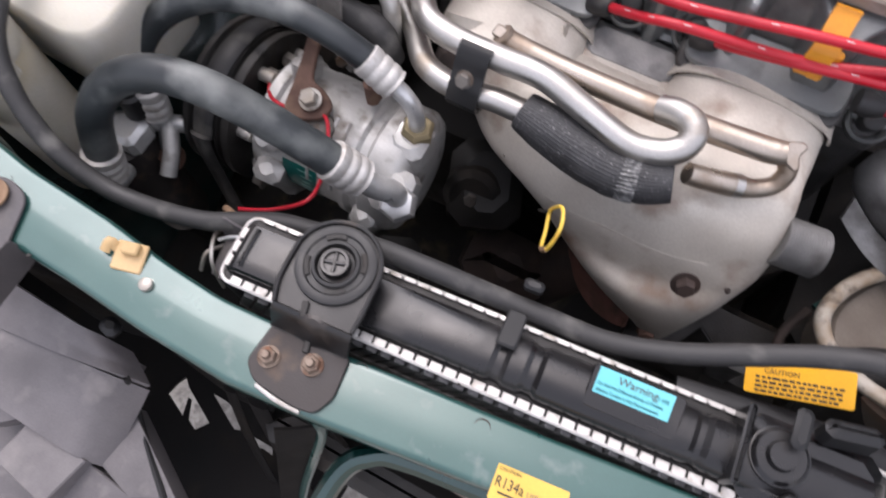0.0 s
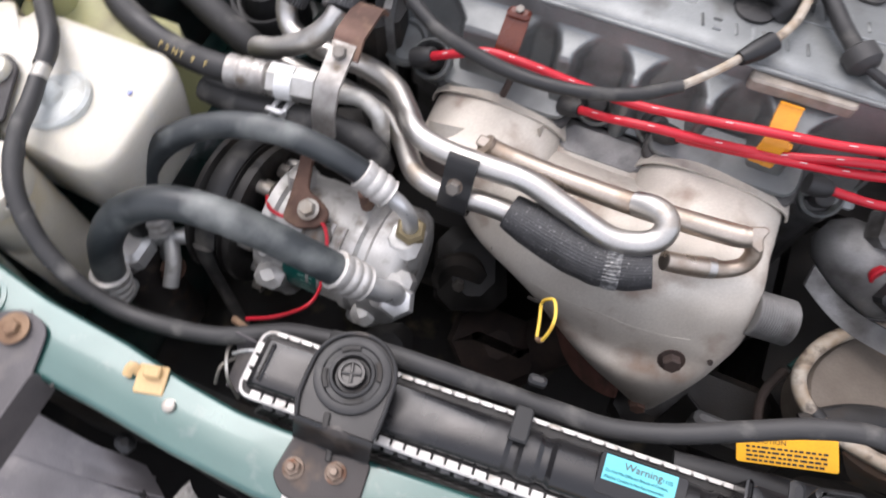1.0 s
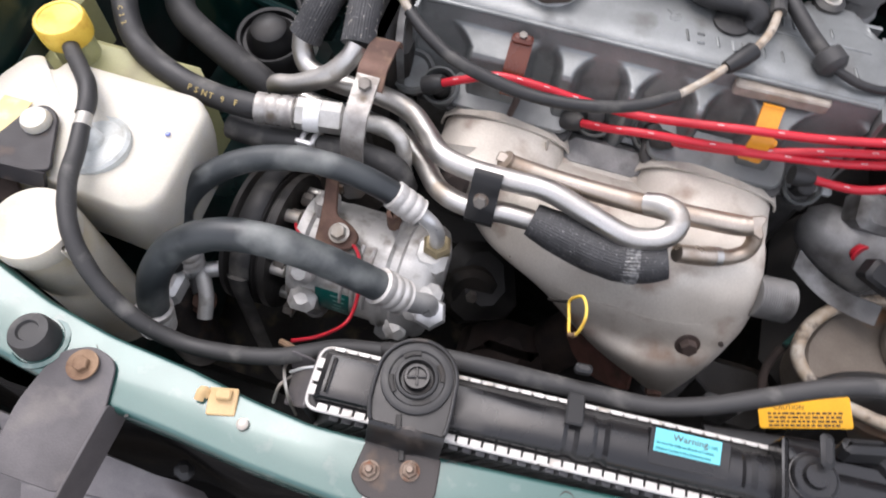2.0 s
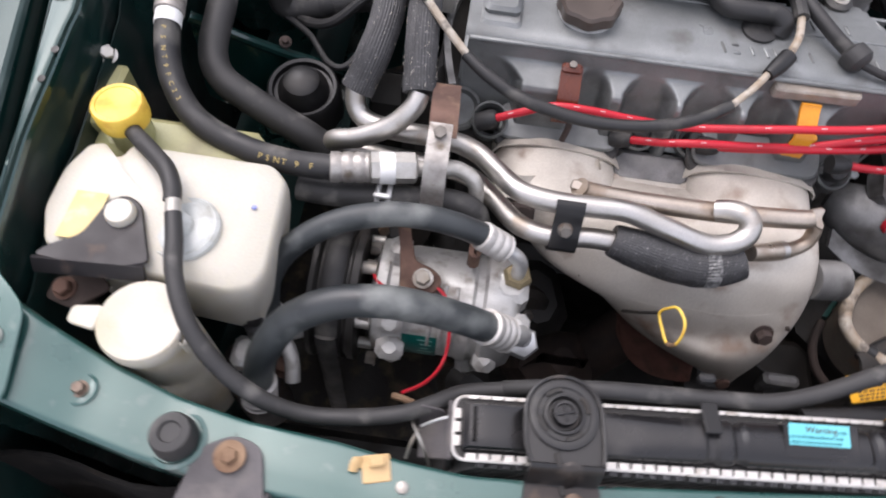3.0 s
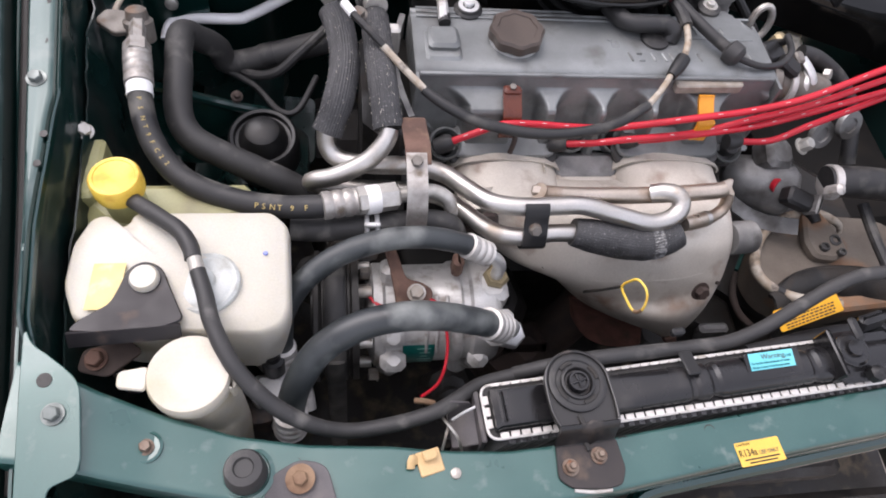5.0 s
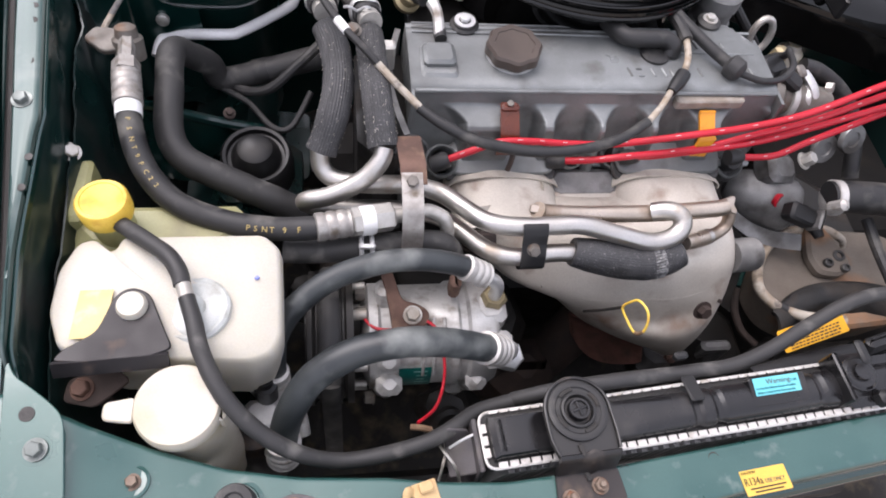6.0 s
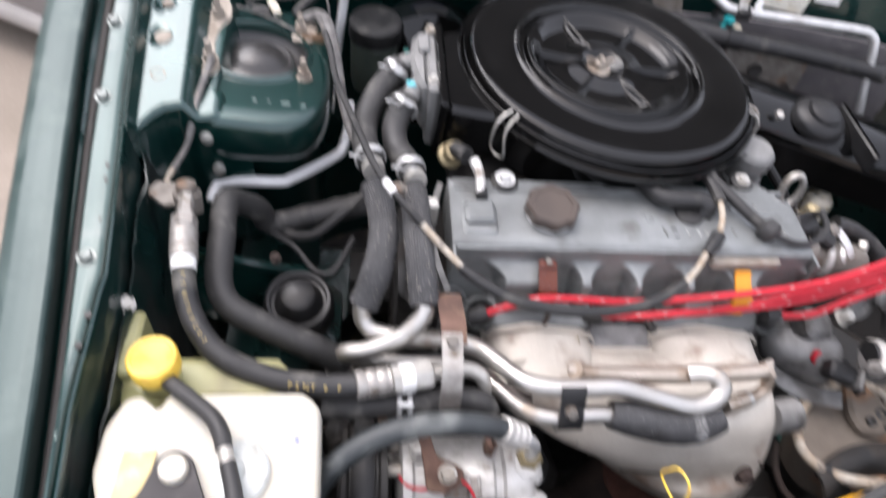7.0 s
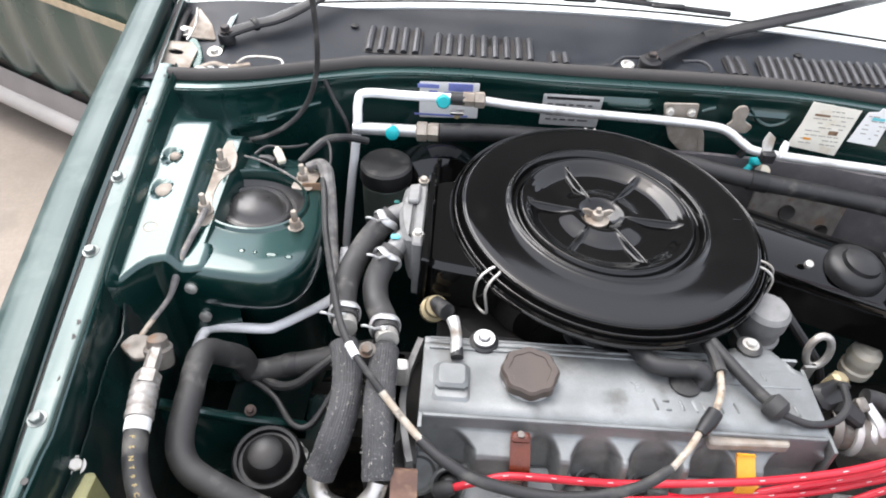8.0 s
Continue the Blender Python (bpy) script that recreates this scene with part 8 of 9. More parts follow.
for r, h in rs:
    # the pressed rings sit off-centre, towards the snout
    off = 0.009 * (1 - smooth01((r - 0.02) / 0.15))
    rings.append([on_lid(max(r, 1e-4) * math.cos(2 * math.pi * j / 288) - off, max(r, 1e-4) * math.sin(2 * math.pi * j / 288) - 0.2 * off, lid_height(r, 2 * math.pi * j / 288, h)) for j in range(288)])
alid = part("lid", g.rings(rings), M_BLACK_PAINT, ac, "gloss black lid with pressed rings and spokes", 60)
part("rim_bead", G().tube([on_lid(0.1765 * math.cos(a), 0.1765 * math.sin(a), -0.004) for a in [2 * math.pi * i / 96 for i in range(96)]], 0.0026, 8, 1, closed=True), M_BLACK_PAINT, ac)
for r, h, off, k in ((0.0945, 0.0147, 0.0045, 0.0011), (0.1092, 0.0160, 0.0033, 0.0011), (0.1640, 0.0112, 0.0, 0.0011), (0.1716, 0.0052, 0.0, 0.0010)):
    part("ring_bead", G().tube([on_lid(r * math.cos(a) - off, r * math.sin(a) - 0.2 * off, h - 0.0004) for a in [2 * math.pi * i / 120 for i in range(120)]], k, 8, 1, closed=True), M_BLACK_PAINT, alid)
for i in range(6):
    a = radians(-4.2 + 60 * i)
    part("spoke_rib", G().tube([on_lid(r * math.cos(a) - 0.0078, r * math.sin(a) - 0.0016, h) for r, h in ((0.024, 0.0075), (0.030, 0.0098), (0.050, 0.0106), (0.070, 0.0116), (0.084, 0.0122))], [0.0010, 0.0014, 0.0014, 0.0016, 0.0008], 8, 4), M_BLACK_PAINT, alid)
WN = on_lid(-0.0125, -0.003, 0.001)
wn_ = part("wing_nut", G().lathe(WN, (0, 0, 1), [(0.014, 0), (0.014, 0.002), (0.007, 0.003), (0.006, 0.010), (0.003, 0.011), (0.003, 0.016), (0, 0.016)], 20), M_PLATED_DULL, alid, "tarnished wing nut")
for s in (-1, 1):
    part("wing", G().plate([(0.003 * s, 0), (0.012 * s, 0.001), (0.018 * s, 0.009), (0.013 * s, 0.011), (0.004 * s, 0.007)], 0.003, 0.0008, WN + Vector((0, 0.0015, 0.0025)), facing((0, -1, 0)), 0.002), M_PLATED_DULL, wn_)
part("arrow_mark", G().box(on_lid(0.146, 0.01, 0.0128), (0.010, 0.002, 0.0012), 0.0004), M_BLACK_PAINT, alid)
for a in (-2.44, -0.33, 1.57):
    d = Vector((math.cos(a), math.sin(a), 0))
    s = d.cross(Vector((0, 0, 1)))
    p = on_lid(d.x * 0.1775, d.y * 0.1775, -0.008)
    part("lid_clip", G().tube([p + s * 0.009 + Vector((0, 0, -0.030)) + d * 0.004, p + s * 0.007 + d * 0.007, p + s * 0.006 + Vector((0, 0, 0.012)), p - d * 0.014 + s * 0.004 + Vector((0, 0, 0.016)), p - d * 0.014 - s * 0.004 + Vector((0, 0, 0.016)), p - s * 0.006 + Vector((0, 0, 0.012)), p - s * 0.007 + d * 0.007, p - s * 0.009 + Vector((0, 0, -0.030)) + d * 0.004], 0.0014, 8, 4, closed=True), M_ZINC, ac, "wire spring clip")
part("snout", G().plate([(-0.105, 0.448), (-0.105, 0.588), (-0.060, 0.600), (-0.020, 0.610), (-0.020, 0.440), (-0.060, 0.442)], 0.060, 0.006, (0, 0, 0.7765), facing((0.058, 0.02, 1)), 0.014), M_BLACK_PAINT, ac, "gloss black intake snout")
part("snout_lip", G().plate([(-0.110, 0.446), (-0.110, 0.592), (-0.101, 0.594), (-0.101, 0.444)], 0.070, 0.002, (0, 0, 0.786), facing((0.06, 0.02, 1)), 0.003), M_BLACK_PAINT, ac)
part("under_tray", G().box((0.06, 0.50, 0.675), (0.30, 0.20, 0.06), 0.02), M_GRIME, ac, "dark carburettor body")
fl = thing("thermo_housing", (-0.13, 0.51, 0.70), "cast aluminium housing with two hose stubs", "housing")
part("flange", G().plate([(-0.121, 0.470), (-0.121, 0.580), (-0.110, 0.583), (-0.110, 0.468)], 0.075, 0.002, (0, 0, 0.784), facing((0, 0.03, 1)), 0.003), M_HOUSING, fl)
part("face", G().plate([(-0.136, 0.500), (-0.140, 0.528), (-0.136, 0.572), (-0.120, 0.574), (-0.120, 0.478), (-0.130, 0.480)], 0.066, 0.005, (0, 0, 0.783), facing((-0.10, 0.03, 1)), 0.006), M_HOUSING, fl)
part("step", G().plate([(-0.131, 0.535), (-0.131, 0.566), (-0.118, 0.568), (-0.118, 0.535)], 0.006, 0.0015, (0, 0, 0.788), facing((-0.1, 0.05, 1)), 0.004), M_HOUSING, fl)
part("stub", G().tube([(-0.130, 0.540, 0.770), (-0.142, 0.534, 0.769), (-0.152, 0.528, 0.766)], 0.0105, 16, 4), M_HOUSING, fl)
part("stub", G().tube([(-0.128, 0.500, 0.768), (-0.136, 0.486, 0.767), (-0.143, 0.474, 0.763)], 0.0105, 16, 4), M_HOUSING, fl)
for y, z in ((0.486, 0.786), (0.575, 0.787)):
    part("flange_screw", G().hexnut((-0.1155, y, z - 0.002), (0, 0.03, 1), 0.008, 0.004, 0.006), M_ZINC, fl)
part("paint_mark", G().box((-0.139, 0.486, 0.7785), (0.010, 0.007, 0.004), 0.0015), M_LABEL_BLUE, fl)
part("green_mark", G().box((-0.143, 0.541, 0.780), (0.006, 0.005, 0.003), 0.001), M_LABEL_GREEN, fl)
g = G().lathe((-0.096, 0.436, 0.722), (0.2, -0.5, 0.9), [(0.012, 0), (0.014, 0.004), (0.014, 0.010), (0.010, 0.012), (0.010, 0.018), (0.012, 0.020), (0.011, 0.026), (0.0, 0.028)], 18)
g2 = thing("brass_valve", (-0.09, 0.42, 0.72), "dull brass valve with a thin black pipe", "valve")
part("valve", g, M_BRASS, g2)
part("pipe", G().tube([(-0.074, 0.400, 0.752), (-0.070, 0.385, 0.750), (-0.069, 0.366, 0.742)], [0.0065, 0.0055, 0.0055], 10, 4), M_ALU, g2)
part("black_collar", G().tube([(-0.092, 0.428, 0.742), (-0.080, 0.412, 0.748)], 0.0090, 14, 1), M_RUBBER, g2)
part("tape", G().tube([(-0.0685, 0.372, 0.7425), (-0.068, 0.362, 0.741)], 0.0062, 12, 1), M_RUBBER, g2)
g = G().tube([(0.092, 0.430, 0.735), (0.098, 0.405, 0.744), (0.106, 0.380, 0.748), (0.118, 0.363, 0.749), (0.137, 0.359, 0.750), (0.156, 0.360, 0.749), (0.166, 0.356, 0.744), (0.164, 0.352, 0.736)], [0.0088] * 6 + [0.0096, 0.0096], 16, 6)
solid("breather_pipe", g, M_RUBBER, (0.12, 0.40, 0.74), "black rubber breather pipe on the valve cover", "hose")
cy = thing("vacuum_unit", (0.258, 0.455, 0.69), "dull plated two-step canister beside the air cleaner", "vacuum canister")
part("can", G().lathe((0.256, 0.452, 0.68), (0, 0, 1), [(0.022, 0), (0.024, 0.018), (0.0245, 0.022), (0.022, 0.025), (0.022, 0.040), (0.024, 0.042), (0.024, 0.058), (0.020, 0.063), (0.0, 0.064)], 36), M_HOUSING, cy)
le = thing("lifting_eye", (0.331, 0.445, 0.66), "plated steel lifting eye", "lifting eye")
part("eye", G().tube([Vector((0.331, 0.447, 0.682)) + Vector((0.0125 * math.cos(a), 0.005 * math.sin(a), 0.020 * math.sin(a))) for a in [2 * math.pi * i / 20 for i in range(20)]], 0.0042, 10, 1, closed=True), M_ZINC, le)
part("shank", G().box((0.327, 0.440, 0.652), (0.014, 0.006, 0.03), 0.002), M_ZINC, le)

# ---- lines and labels on the firewall ----
ln = thing("ac_line", (0.0, 0.76, 0.77), "bright aluminium air conditioning line along the firewall", "pipe", "firewall pipes")
part("upright", G().tube([(-0.241, 0.715, 0.545), (-0.230, 0.722, 0.640), (-0.222, 0.727, 0.700), (-0.2165, 0.736, 0.750), (-0.216, 0.749, 0.776), (-0.207, 0.757, 0.786), (-0.15, 0.757, 0.786), (-0.062, 0.760, 0.784)], 0.0062, 14, 6), M_PIPE_SHEEN, ln)
part("long_run", G().tube([(-0.055, 0.762, 0.783), (0.0, 0.764, 0.776), (0.10, 0.765, 0.770), (0.20, 0.764, 0.767), (0.262, 0.760, 0.765), (0.285, 0.753, 0.762), (0.305, 0.741, 0.752), (0.325, 0.732, 0.747), (0.40, 0.716, 0.748), (0.50, 0.702, 0.747), (0.519, 0.697, 0.743), (0.528, 0.690, 0.730), (0.540, 0.672, 0.675), (0.552, 0.660, 0.632), (0.556, 0.65, 0.60)], 0.0062, 14, 6), M_ALU_CLEAN, ln)
part("union", G().lathe((-0.062, 0.760, 0.784), (1, 0.03, -0.01), [(0.007, -0.016), (0.010, -0.014), (0.010, 0.000), (0.009, 0.001), (0.011, 0.002), (0.011, 0.014), (0.007, 0.016)], 6), M_PLATED_DULL, ln)
part("rubber_joint", G().tube([(-0.093, 0.758, 0.785), (-0.074, 0.759, 0.784)], 0.0085, 14, 1), M_RUBBER, ln)
part("port_cap", G().lathe((-0.102, 0.756, 0.782), (0, -0.9, 0.3), [(0.0095, -0.004), (0.0095, 0.007), (0.007, 0.010), (0.0, 0.010)], 20), M_TEAL_CAP, ln, "teal service port cap")
part("clip", G().box((-0.083, 0.752, 0.768), (0.020, 0.004, 0.022), 0.002, facing((0, -1, 0.3))), M_ZINC, ln)
part("clip_bolt", G().hexnut((-0.083, 0.749, 0.766), (0, -1, 0.3), 0.009, 0.004), M_BRASS, ln)
part("clip", G().box((0.334, 0.724, 0.746), (0.018, 0.016, 0.016), 0.002), M_PLASTIC, ln)
part("clip_tab", G().plate([(0, 0), (0.010, 0.004), (0.012, 0.020), (0.004, 0.024), (-0.002, 0.012)], 0.0025, 0.0006, (0.348, 0.7185, 0.748), facing((0.3, -1, 0.5)), 0.002), M_LABEL_WHITE, ln, "white plastic clip tab")
part("clip_top", G().plate([(0, 0), (0.012, 0), (0.014, 0.02), (0.004, 0.028), (-0.002, 0.015)], 0.002, 0.0005, (0.325, 0.724, 0.752), facing((0, -1, 0.4)), 0.002), M_ZINC, ln)
l2 = thing("ac_line", (-0.12, 0.74, 0.74), "short aluminium line with a teal cap joining a black hose", "pipe", "firewall pipes")
part("stub", G().tube([(-0.222, 0.735, 0.744), (-0.19, 0.735, 0.745), (-0.135, 0.737, 0.744)], 0.0085, 14, 4), M_ALU_CLEAN, l2)
part("port_cap", G().lathe((-0.168, 0.727, 0.746), (0, -0.9, 0.3), [(0.009, -0.004), (0.009, 0.006), (0.006, 0.008), (0, 0.008)], 20), M_TEAL_CAP, l2, "teal service port cap")
part("union", G().lathe((-0.137, 0.737, 0.744), (1, 0, 0), [(0.010, 0), (0.0135, 0.002), (0.0135, 0.014), (0.011, 0.016), (0.0125, 0.018), (0.0125, 0.030), (0.009, 0.032)], 6), M_PLATED_DULL, l2)
part("hose", G().tube([(-0.106, 0.737, 0.744), (-0.05, 0.745, 0.742), (0.05, 0.755, 0.735), (0.16, 0.748, 0.730), (0.24, 0.728, 0.722), (0.32, 0.712, 0.715), (0.46, 0.695, 0.704), (0.56, 0.675, 0.695)], 0.0125, 16, 6), M_RUBBER, l2)
part("hose_clip", G().tube([(0.318, 0.7125, 0.7152), (0.340, 0.709, 0.7135)], 0.0145, 16, 1), M_PLASTIC, l2)
l3 = thing("bright_pipe", (-0.28, 0.46, 0.66), "bright thin pipe bent round the foot of the tower", "pipe")
part("pipe", G().tube([(-0.350, 0.412, 0.664), (-0.346, 0.426, 0.671), (-0.334, 0.4345, 0.673), (-0.280, 0.437, 0.673), (-0.267, 0.442, 0.673), (-0.245, 0.459, 0.673), (-0.219, 0.482, 0.673), (-0.2115, 0.494, 0.675), (-0.206, 0.515, 0.690), (-0.205, 0.54, 0.705)], 0.0058, 12, 6), M_PIPE_SHEEN, l3)
lb = thing("blue_label", (-0.103, 0.80, 0.765), "white sticker with a blue printed head on the firewall", "label", "firewall labels")
FB = Matrix(((1, 0, 0), (0, 0, -1), (0, 1, 0)))
part("sheet", G().plate([(-0.137, 0.729), (-0.054, 0.732), (-0.054, 0.788), (-0.137, 0.786)], 0.0006, 0.0002, (0, 0.7965, 0), FB, 0.002), M_LABEL_WHITE, lb)
for x, z, w, h in ((-0.125, 0.780, 0.030, 0.006), (-0.080, 0.780, 0.034, 0.012), (-0.118, 0.771, 0.012, 0.005), (-0.098, 0.770, 0.010, 0.004), (-0.074, 0.769, 0.016, 0.004), (-0.106, 0.7345, 0.076, 0.003)):
    part("print_bar", G().box((x, 0.7958, z), (w, 0.0006, h), 0.0001), M_LABEL_VIOLET, lb)
mp_ = thing("maker_plate", (0.07, 0.80, 0.762), "grey aluminium maker's plate riveted to the firewall", "plate", "firewall labels")
part("sheet", G().plate([(0.034, 0.732), (0.116, 0.732), (0.118, 0.781), (0.035, 0.781)], 0.0008, 0.0002, (0, 0.7918, 0), FB, 0.002), M_PLATE_PALE, mp_)
part("head_band", G().plate([(0.040, 0.7735), (0.113, 0.7735), (0.113, 0.7775), (0.040, 0.7775)], 0.0005, 0.0001, (0, 0.7910, 0), FB), M_PLASTIC, mp_)
rng_plate = random.Random(8)
for i in range(4):
    x = 0.042
    while x < 0.100:
        w = rng_plate.uniform(0.005, 0.015)
        part("print_bar", G().box((x + w / 2, 0.7911, 0.7660 - 0.0080 * i), (w, 0.0005, 0.0026), 0.0001), M_INK_GREY, mp_)
        x += w + 0.004
for x in (0.0385, 0.1130):
    part("rivet", G().lathe((x, 0.7912, 0.756), (0, -1, 0), [(0.0034, -0.001), (0.0034, 0.001), (0, 0.0016)], 12), M_LABEL_WHITE, mp_)
n1 = thing("paper_notice", (0.43, 0.78, 0.75), "cream printed paper notice on the firewall", "label", "firewall labels")
nt = facing((-0.12, -1, 0.15), (1, -0.18, 0.0))
NP = Vector((0.376, 0.7657, 0.738))
part("sheet", G().plate([(0, 0), (0.066, -0.006), (0.076, 0.062), (0.012, 0.066), (0.008, 0.035)], 0.0006, 0.0002, NP, nt), M_LABEL_PAPER, n1)
rng_note = random.Random(21)


def printed_words(at, turn, x0, x1, y0, rows, step, high, skew, ink, parent, share=0.8):
    """Unreadable print: rows of bars of uneven length."""
    for i in range(rows):
        x = x0 + rng_note.uniform(0, 0.003)
        while x < x1 - 0.004:
            w = min(rng_note.uniform(0.003, 0.010), x1 - x)
            if rng_note.random() < share:
                part("print_bar", G().box(at + turn @ Vector((x + w / 2 + skew * i, y0 + step * i, 0.0004)), (w, high, 0.0003), 0.0001, turn), ink, parent)
            x += w + 0.0018


printed_words(NP, nt, 0.012, 0.062, 0.008, 9, 0.0060, 0.0013, 0.0011, M_INK_FADED, n1, 0.7)
for x, y, w, h, m in ((0.052, 0.026, 0.012, 0.006, M_RUST_TAN), (0.030, 0.049, 0.020, 0.003, M_RUST_TAN), (0.022, 0.014, 0.010, 0.003, M_ORANGE)):
    part("colour_bar", G().box(NP + nt @ Vector((x, y, 0.0005)), (w, h, 0.0003), 0.0001, nt), m, n1)
n2 = thing("paper_notice", (0.48, 0.77, 0.75), "small white printed notice on the firewall", "label", "firewall labels")
NQ = Vector((0.458, 0.7584, 0.754))
part("sheet", G().plate([(-0.008, 0), (0.030, -0.002), (0.034, 0.048), (0.018, 0.052), (0.014, 0.046), (0.002, 0.044)], 0.0006, 0.0002, NQ, nt), M_LABEL_WHITE, n2)
printed_words(NQ, nt, 0.000, 0.030, 0.008, 6, 0.0062, 0.0013, 0.0008, M_INK_FADED, n2, 0.7)
part("colour_bar", G().box(NQ + nt @ Vector((0.018, 0.036, 0.0005)), (0.016, 0.004, 0.0003), 0.0001, nt), M_LABEL_BLUE, n2)
fb = thing("cable_bracket", (0.25, 0.79, 0.73), "grey pressed steel bracket bolted to the firewall", "bracket")
part("upper", G().plate([(0.202, 0.762), (0.246, 0.764), (0.244, 0.788), (0.196, 0.786)], 0.003, 0.0008, (0, 0.7765, 0), FB, 0.004), M_PLATED_DULL, fb)
part("fold", G().tube([(0.203, 0.773, 0.7615), (0.225, 0.773, 0.762), (0.246, 0.773, 0.763)], 0.0022, 8, 3), M_RUST_TAN, fb)
part("lower", G().plate([(0.202, 0.7605), (0.246, 0.7620), (0.262, 0.7450), (0.276, 0.6980), (0.262, 0.6980), (0.233, 0.716), (0.216, 0.731), (0.210, 0.745)], 0.0028, 0.0008, (0, 0.7745, 0), FB, 0.004), M_PLATED_DULL, fb, "tan sheet lower plate")
part("side_turn", G().plate([(0, 0), (0.022, 0), (0.022, 0.050), (0, 0.046)], 0.002, 0.0005, (0.2665, 0.7745, 0.698), facing((1, 0, 0.25), (0, 1, 0)), 0.004), M_PLATED_DULL, fb)
for x in (0.206, 0.235):
    part("bolt", G().hexnut((x, 0.7735, 0.776), (0, -1, 0.1), 0.008, 0.005, 0.006), M_ZINC, fb)
pf = thing("pivot_bracket", (0.30, 0.78, 0.74), "dull steel lever on the firewall", "bracket")
part("lever", G().plate([(0.292, 0.750), (0.318, 0.748), (0.324, 0.760), (0.310, 0.768), (0.312, 0.782), (0.306, 0.791), (0.296, 0.790), (0.290, 0.780), (0.294, 0.768), (0.287, 0.758)], 0.004, 0.001, (0, 0.7725, 0), FB, 0.004), M_PLATED_DULL, pf)
part("socket", G().tube([(0.296, 0.770, 0.745), (0.312, 0.768, 0.742), (0.322, 0.766, 0.728), (0.318, 0.766, 0.716)], 0.0055, 10, 5), M_RUBBER, pf, "black rubber socket")
tc = thing("vacuum_connector", (0.34, 0.75, 0.71), "small teal and tan plastic vacuum connector below the pipe", "connector")
part("teal_body", G().box((0.336, 0.752, 0.7180), (0.014, 0.010, 0.012), 0.002, facing((0.2, -1, 0.4))), M_TEAL_CAP, tc)
part("teal_stub", G().tube([(0.332, 0.750, 0.7120), (0.324, 0.748, 0.7020), (0.316, 0.748, 0.694)], 0.0042, 10, 4), M_TEAL_CAP, tc)
part("tan_cap", G().lathe((0.352, 0.750, 0.7030), (0.3, -0.6, 0.8), [(0.0, -0.008), (0.009, -0.008), (0.010, 0.0), (0.008, 0.005), (0.0, 0.006)], 16), M_CREAM, tc)
g = G().tube([(-0.258, 0.705, 0.98), (-0.255, 0.712, 0.90), (-0.262, 0.718, 0.83), (-0.285, 0.715, 0.778), (-0.325, 0.700, 0.750), (-0.375, 0.690, 0.742), (-0.41, 0.685, 0.745)], 0.0034, 10, 8)
solid("bonnet_cable", g, M_RUBBER_GREY, (-0.30, 0.70, 0.75), "grey cable rising from the inner fender", "cable")
g = G().tube([(-0.262, 0.762, 0.80), (-0.250, 0.755, 0.775), (-0.232, 0.742, 0.745), (-0.225, 0.735, 0.70)], 0.003, 8, 6)
solid("washer_tube", g, M_RUBBER, (-0.25, 0.75, 0.76), "thin dark washer tube on the firewall", "hose")
h1 = thing("wiring_loom", (-0.25, 0.66, 0.76), "taped black wiring loom along the tower", "wiring")
part("loom", G().tube([(-0.262, 0.622, 0.7585), (-0.247, 0.626, 0.762), (-0.236, 0.612, 0.763), (-0.227, 0.580, 0.758), (-0.219, 0.545, 0.745), (-0.212, 0.51, 0.73), (-0.204, 0.478, 0.722), (-0.192, 0.440, 0.722), (-0.174, 0.396, 0.722)], [0.0050, 0.0068, 0.0085, 0.0080, 0.0066, 0.0055, 0.0045, 0.0040, 0.0036], 10, 6), M_WIRE_GREY, h1)
part("loose_end", G().tube([(-0.236, 0.606, 0.752), (-0.232, 0.585, 0.735), (-0.229, 0.560, 0.712), (-0.226, 0.545, 0.700)], [0.0045, 0.0040, 0.0036, 0.0030], 8, 5), M_LABEL_PAPER, h1, "pale peeling tape end")
part("thick_branch", G().tube([(-0.275, 0.640, 0.752), (-0.262, 0.660, 0.757), (-0.246, 0.682, 0.760), (-0.222, 0.700, 0.752), (-0.200, 0.712, 0.74)], [0.004, 0.0055, 0.0055, 0.005, 0.005], 10, 6), M_RUBBER, h1)
part("thin_wire", G().tube([(-0.388, 0.640, 0.768), (-0.366, 0.634, 0.7665), (-0.323, 0.626, 0.7630), (-0.292, 0.612, 0.7600), (-0.270, 0.598, 0.7580)], 0.0016, 6, 6), M_WIRE_GREY, h1)
part("thin_wire", G().tube([(-0.330, 0.640, 0.7600), (-0.318, 0.652, 0.764), (-0.300, 0.650, 0.766), (-0.282, 0.656, 0.764), (-0.270, 0.668, 0.760)], 0.0020, 6, 6), M_RUBBER, h1)
part("thin_wire", G().tube([(-0.244, 0.668, 0.768), (-0.236, 0.645, 0.772), (-0.232, 0.620, 0.768), (-0.235, 0.596, 0.760)], 0.0017, 6, 6), M_RUBBER, h1)
part("tape_wrap", G().tube([(-0.322, 0.634, 0.7600), (-0.310, 0.632, 0.7605), (-0.301, 0.626, 0.7610)], [0.004, 0.0052, 0.0042], 8, 4), M_RUBBER, h1)
part("plug_body", G().box((-0.297, 0.634, 0.7640), (0.010, 0.022, 0.008), 0.0016, facing((0.2, -0.2, 1), (0.9, 0.5, 0))), M_CREAM, h1, "cream plastic plug")
part("plug_latch", G().box((-0.300, 0.640, 0.7695), (0.005, 0.010, 0.003), 0.001, facing((0.2, -0.2, 1), (0.9, 0.5, 0))), M_CREAM, h1)
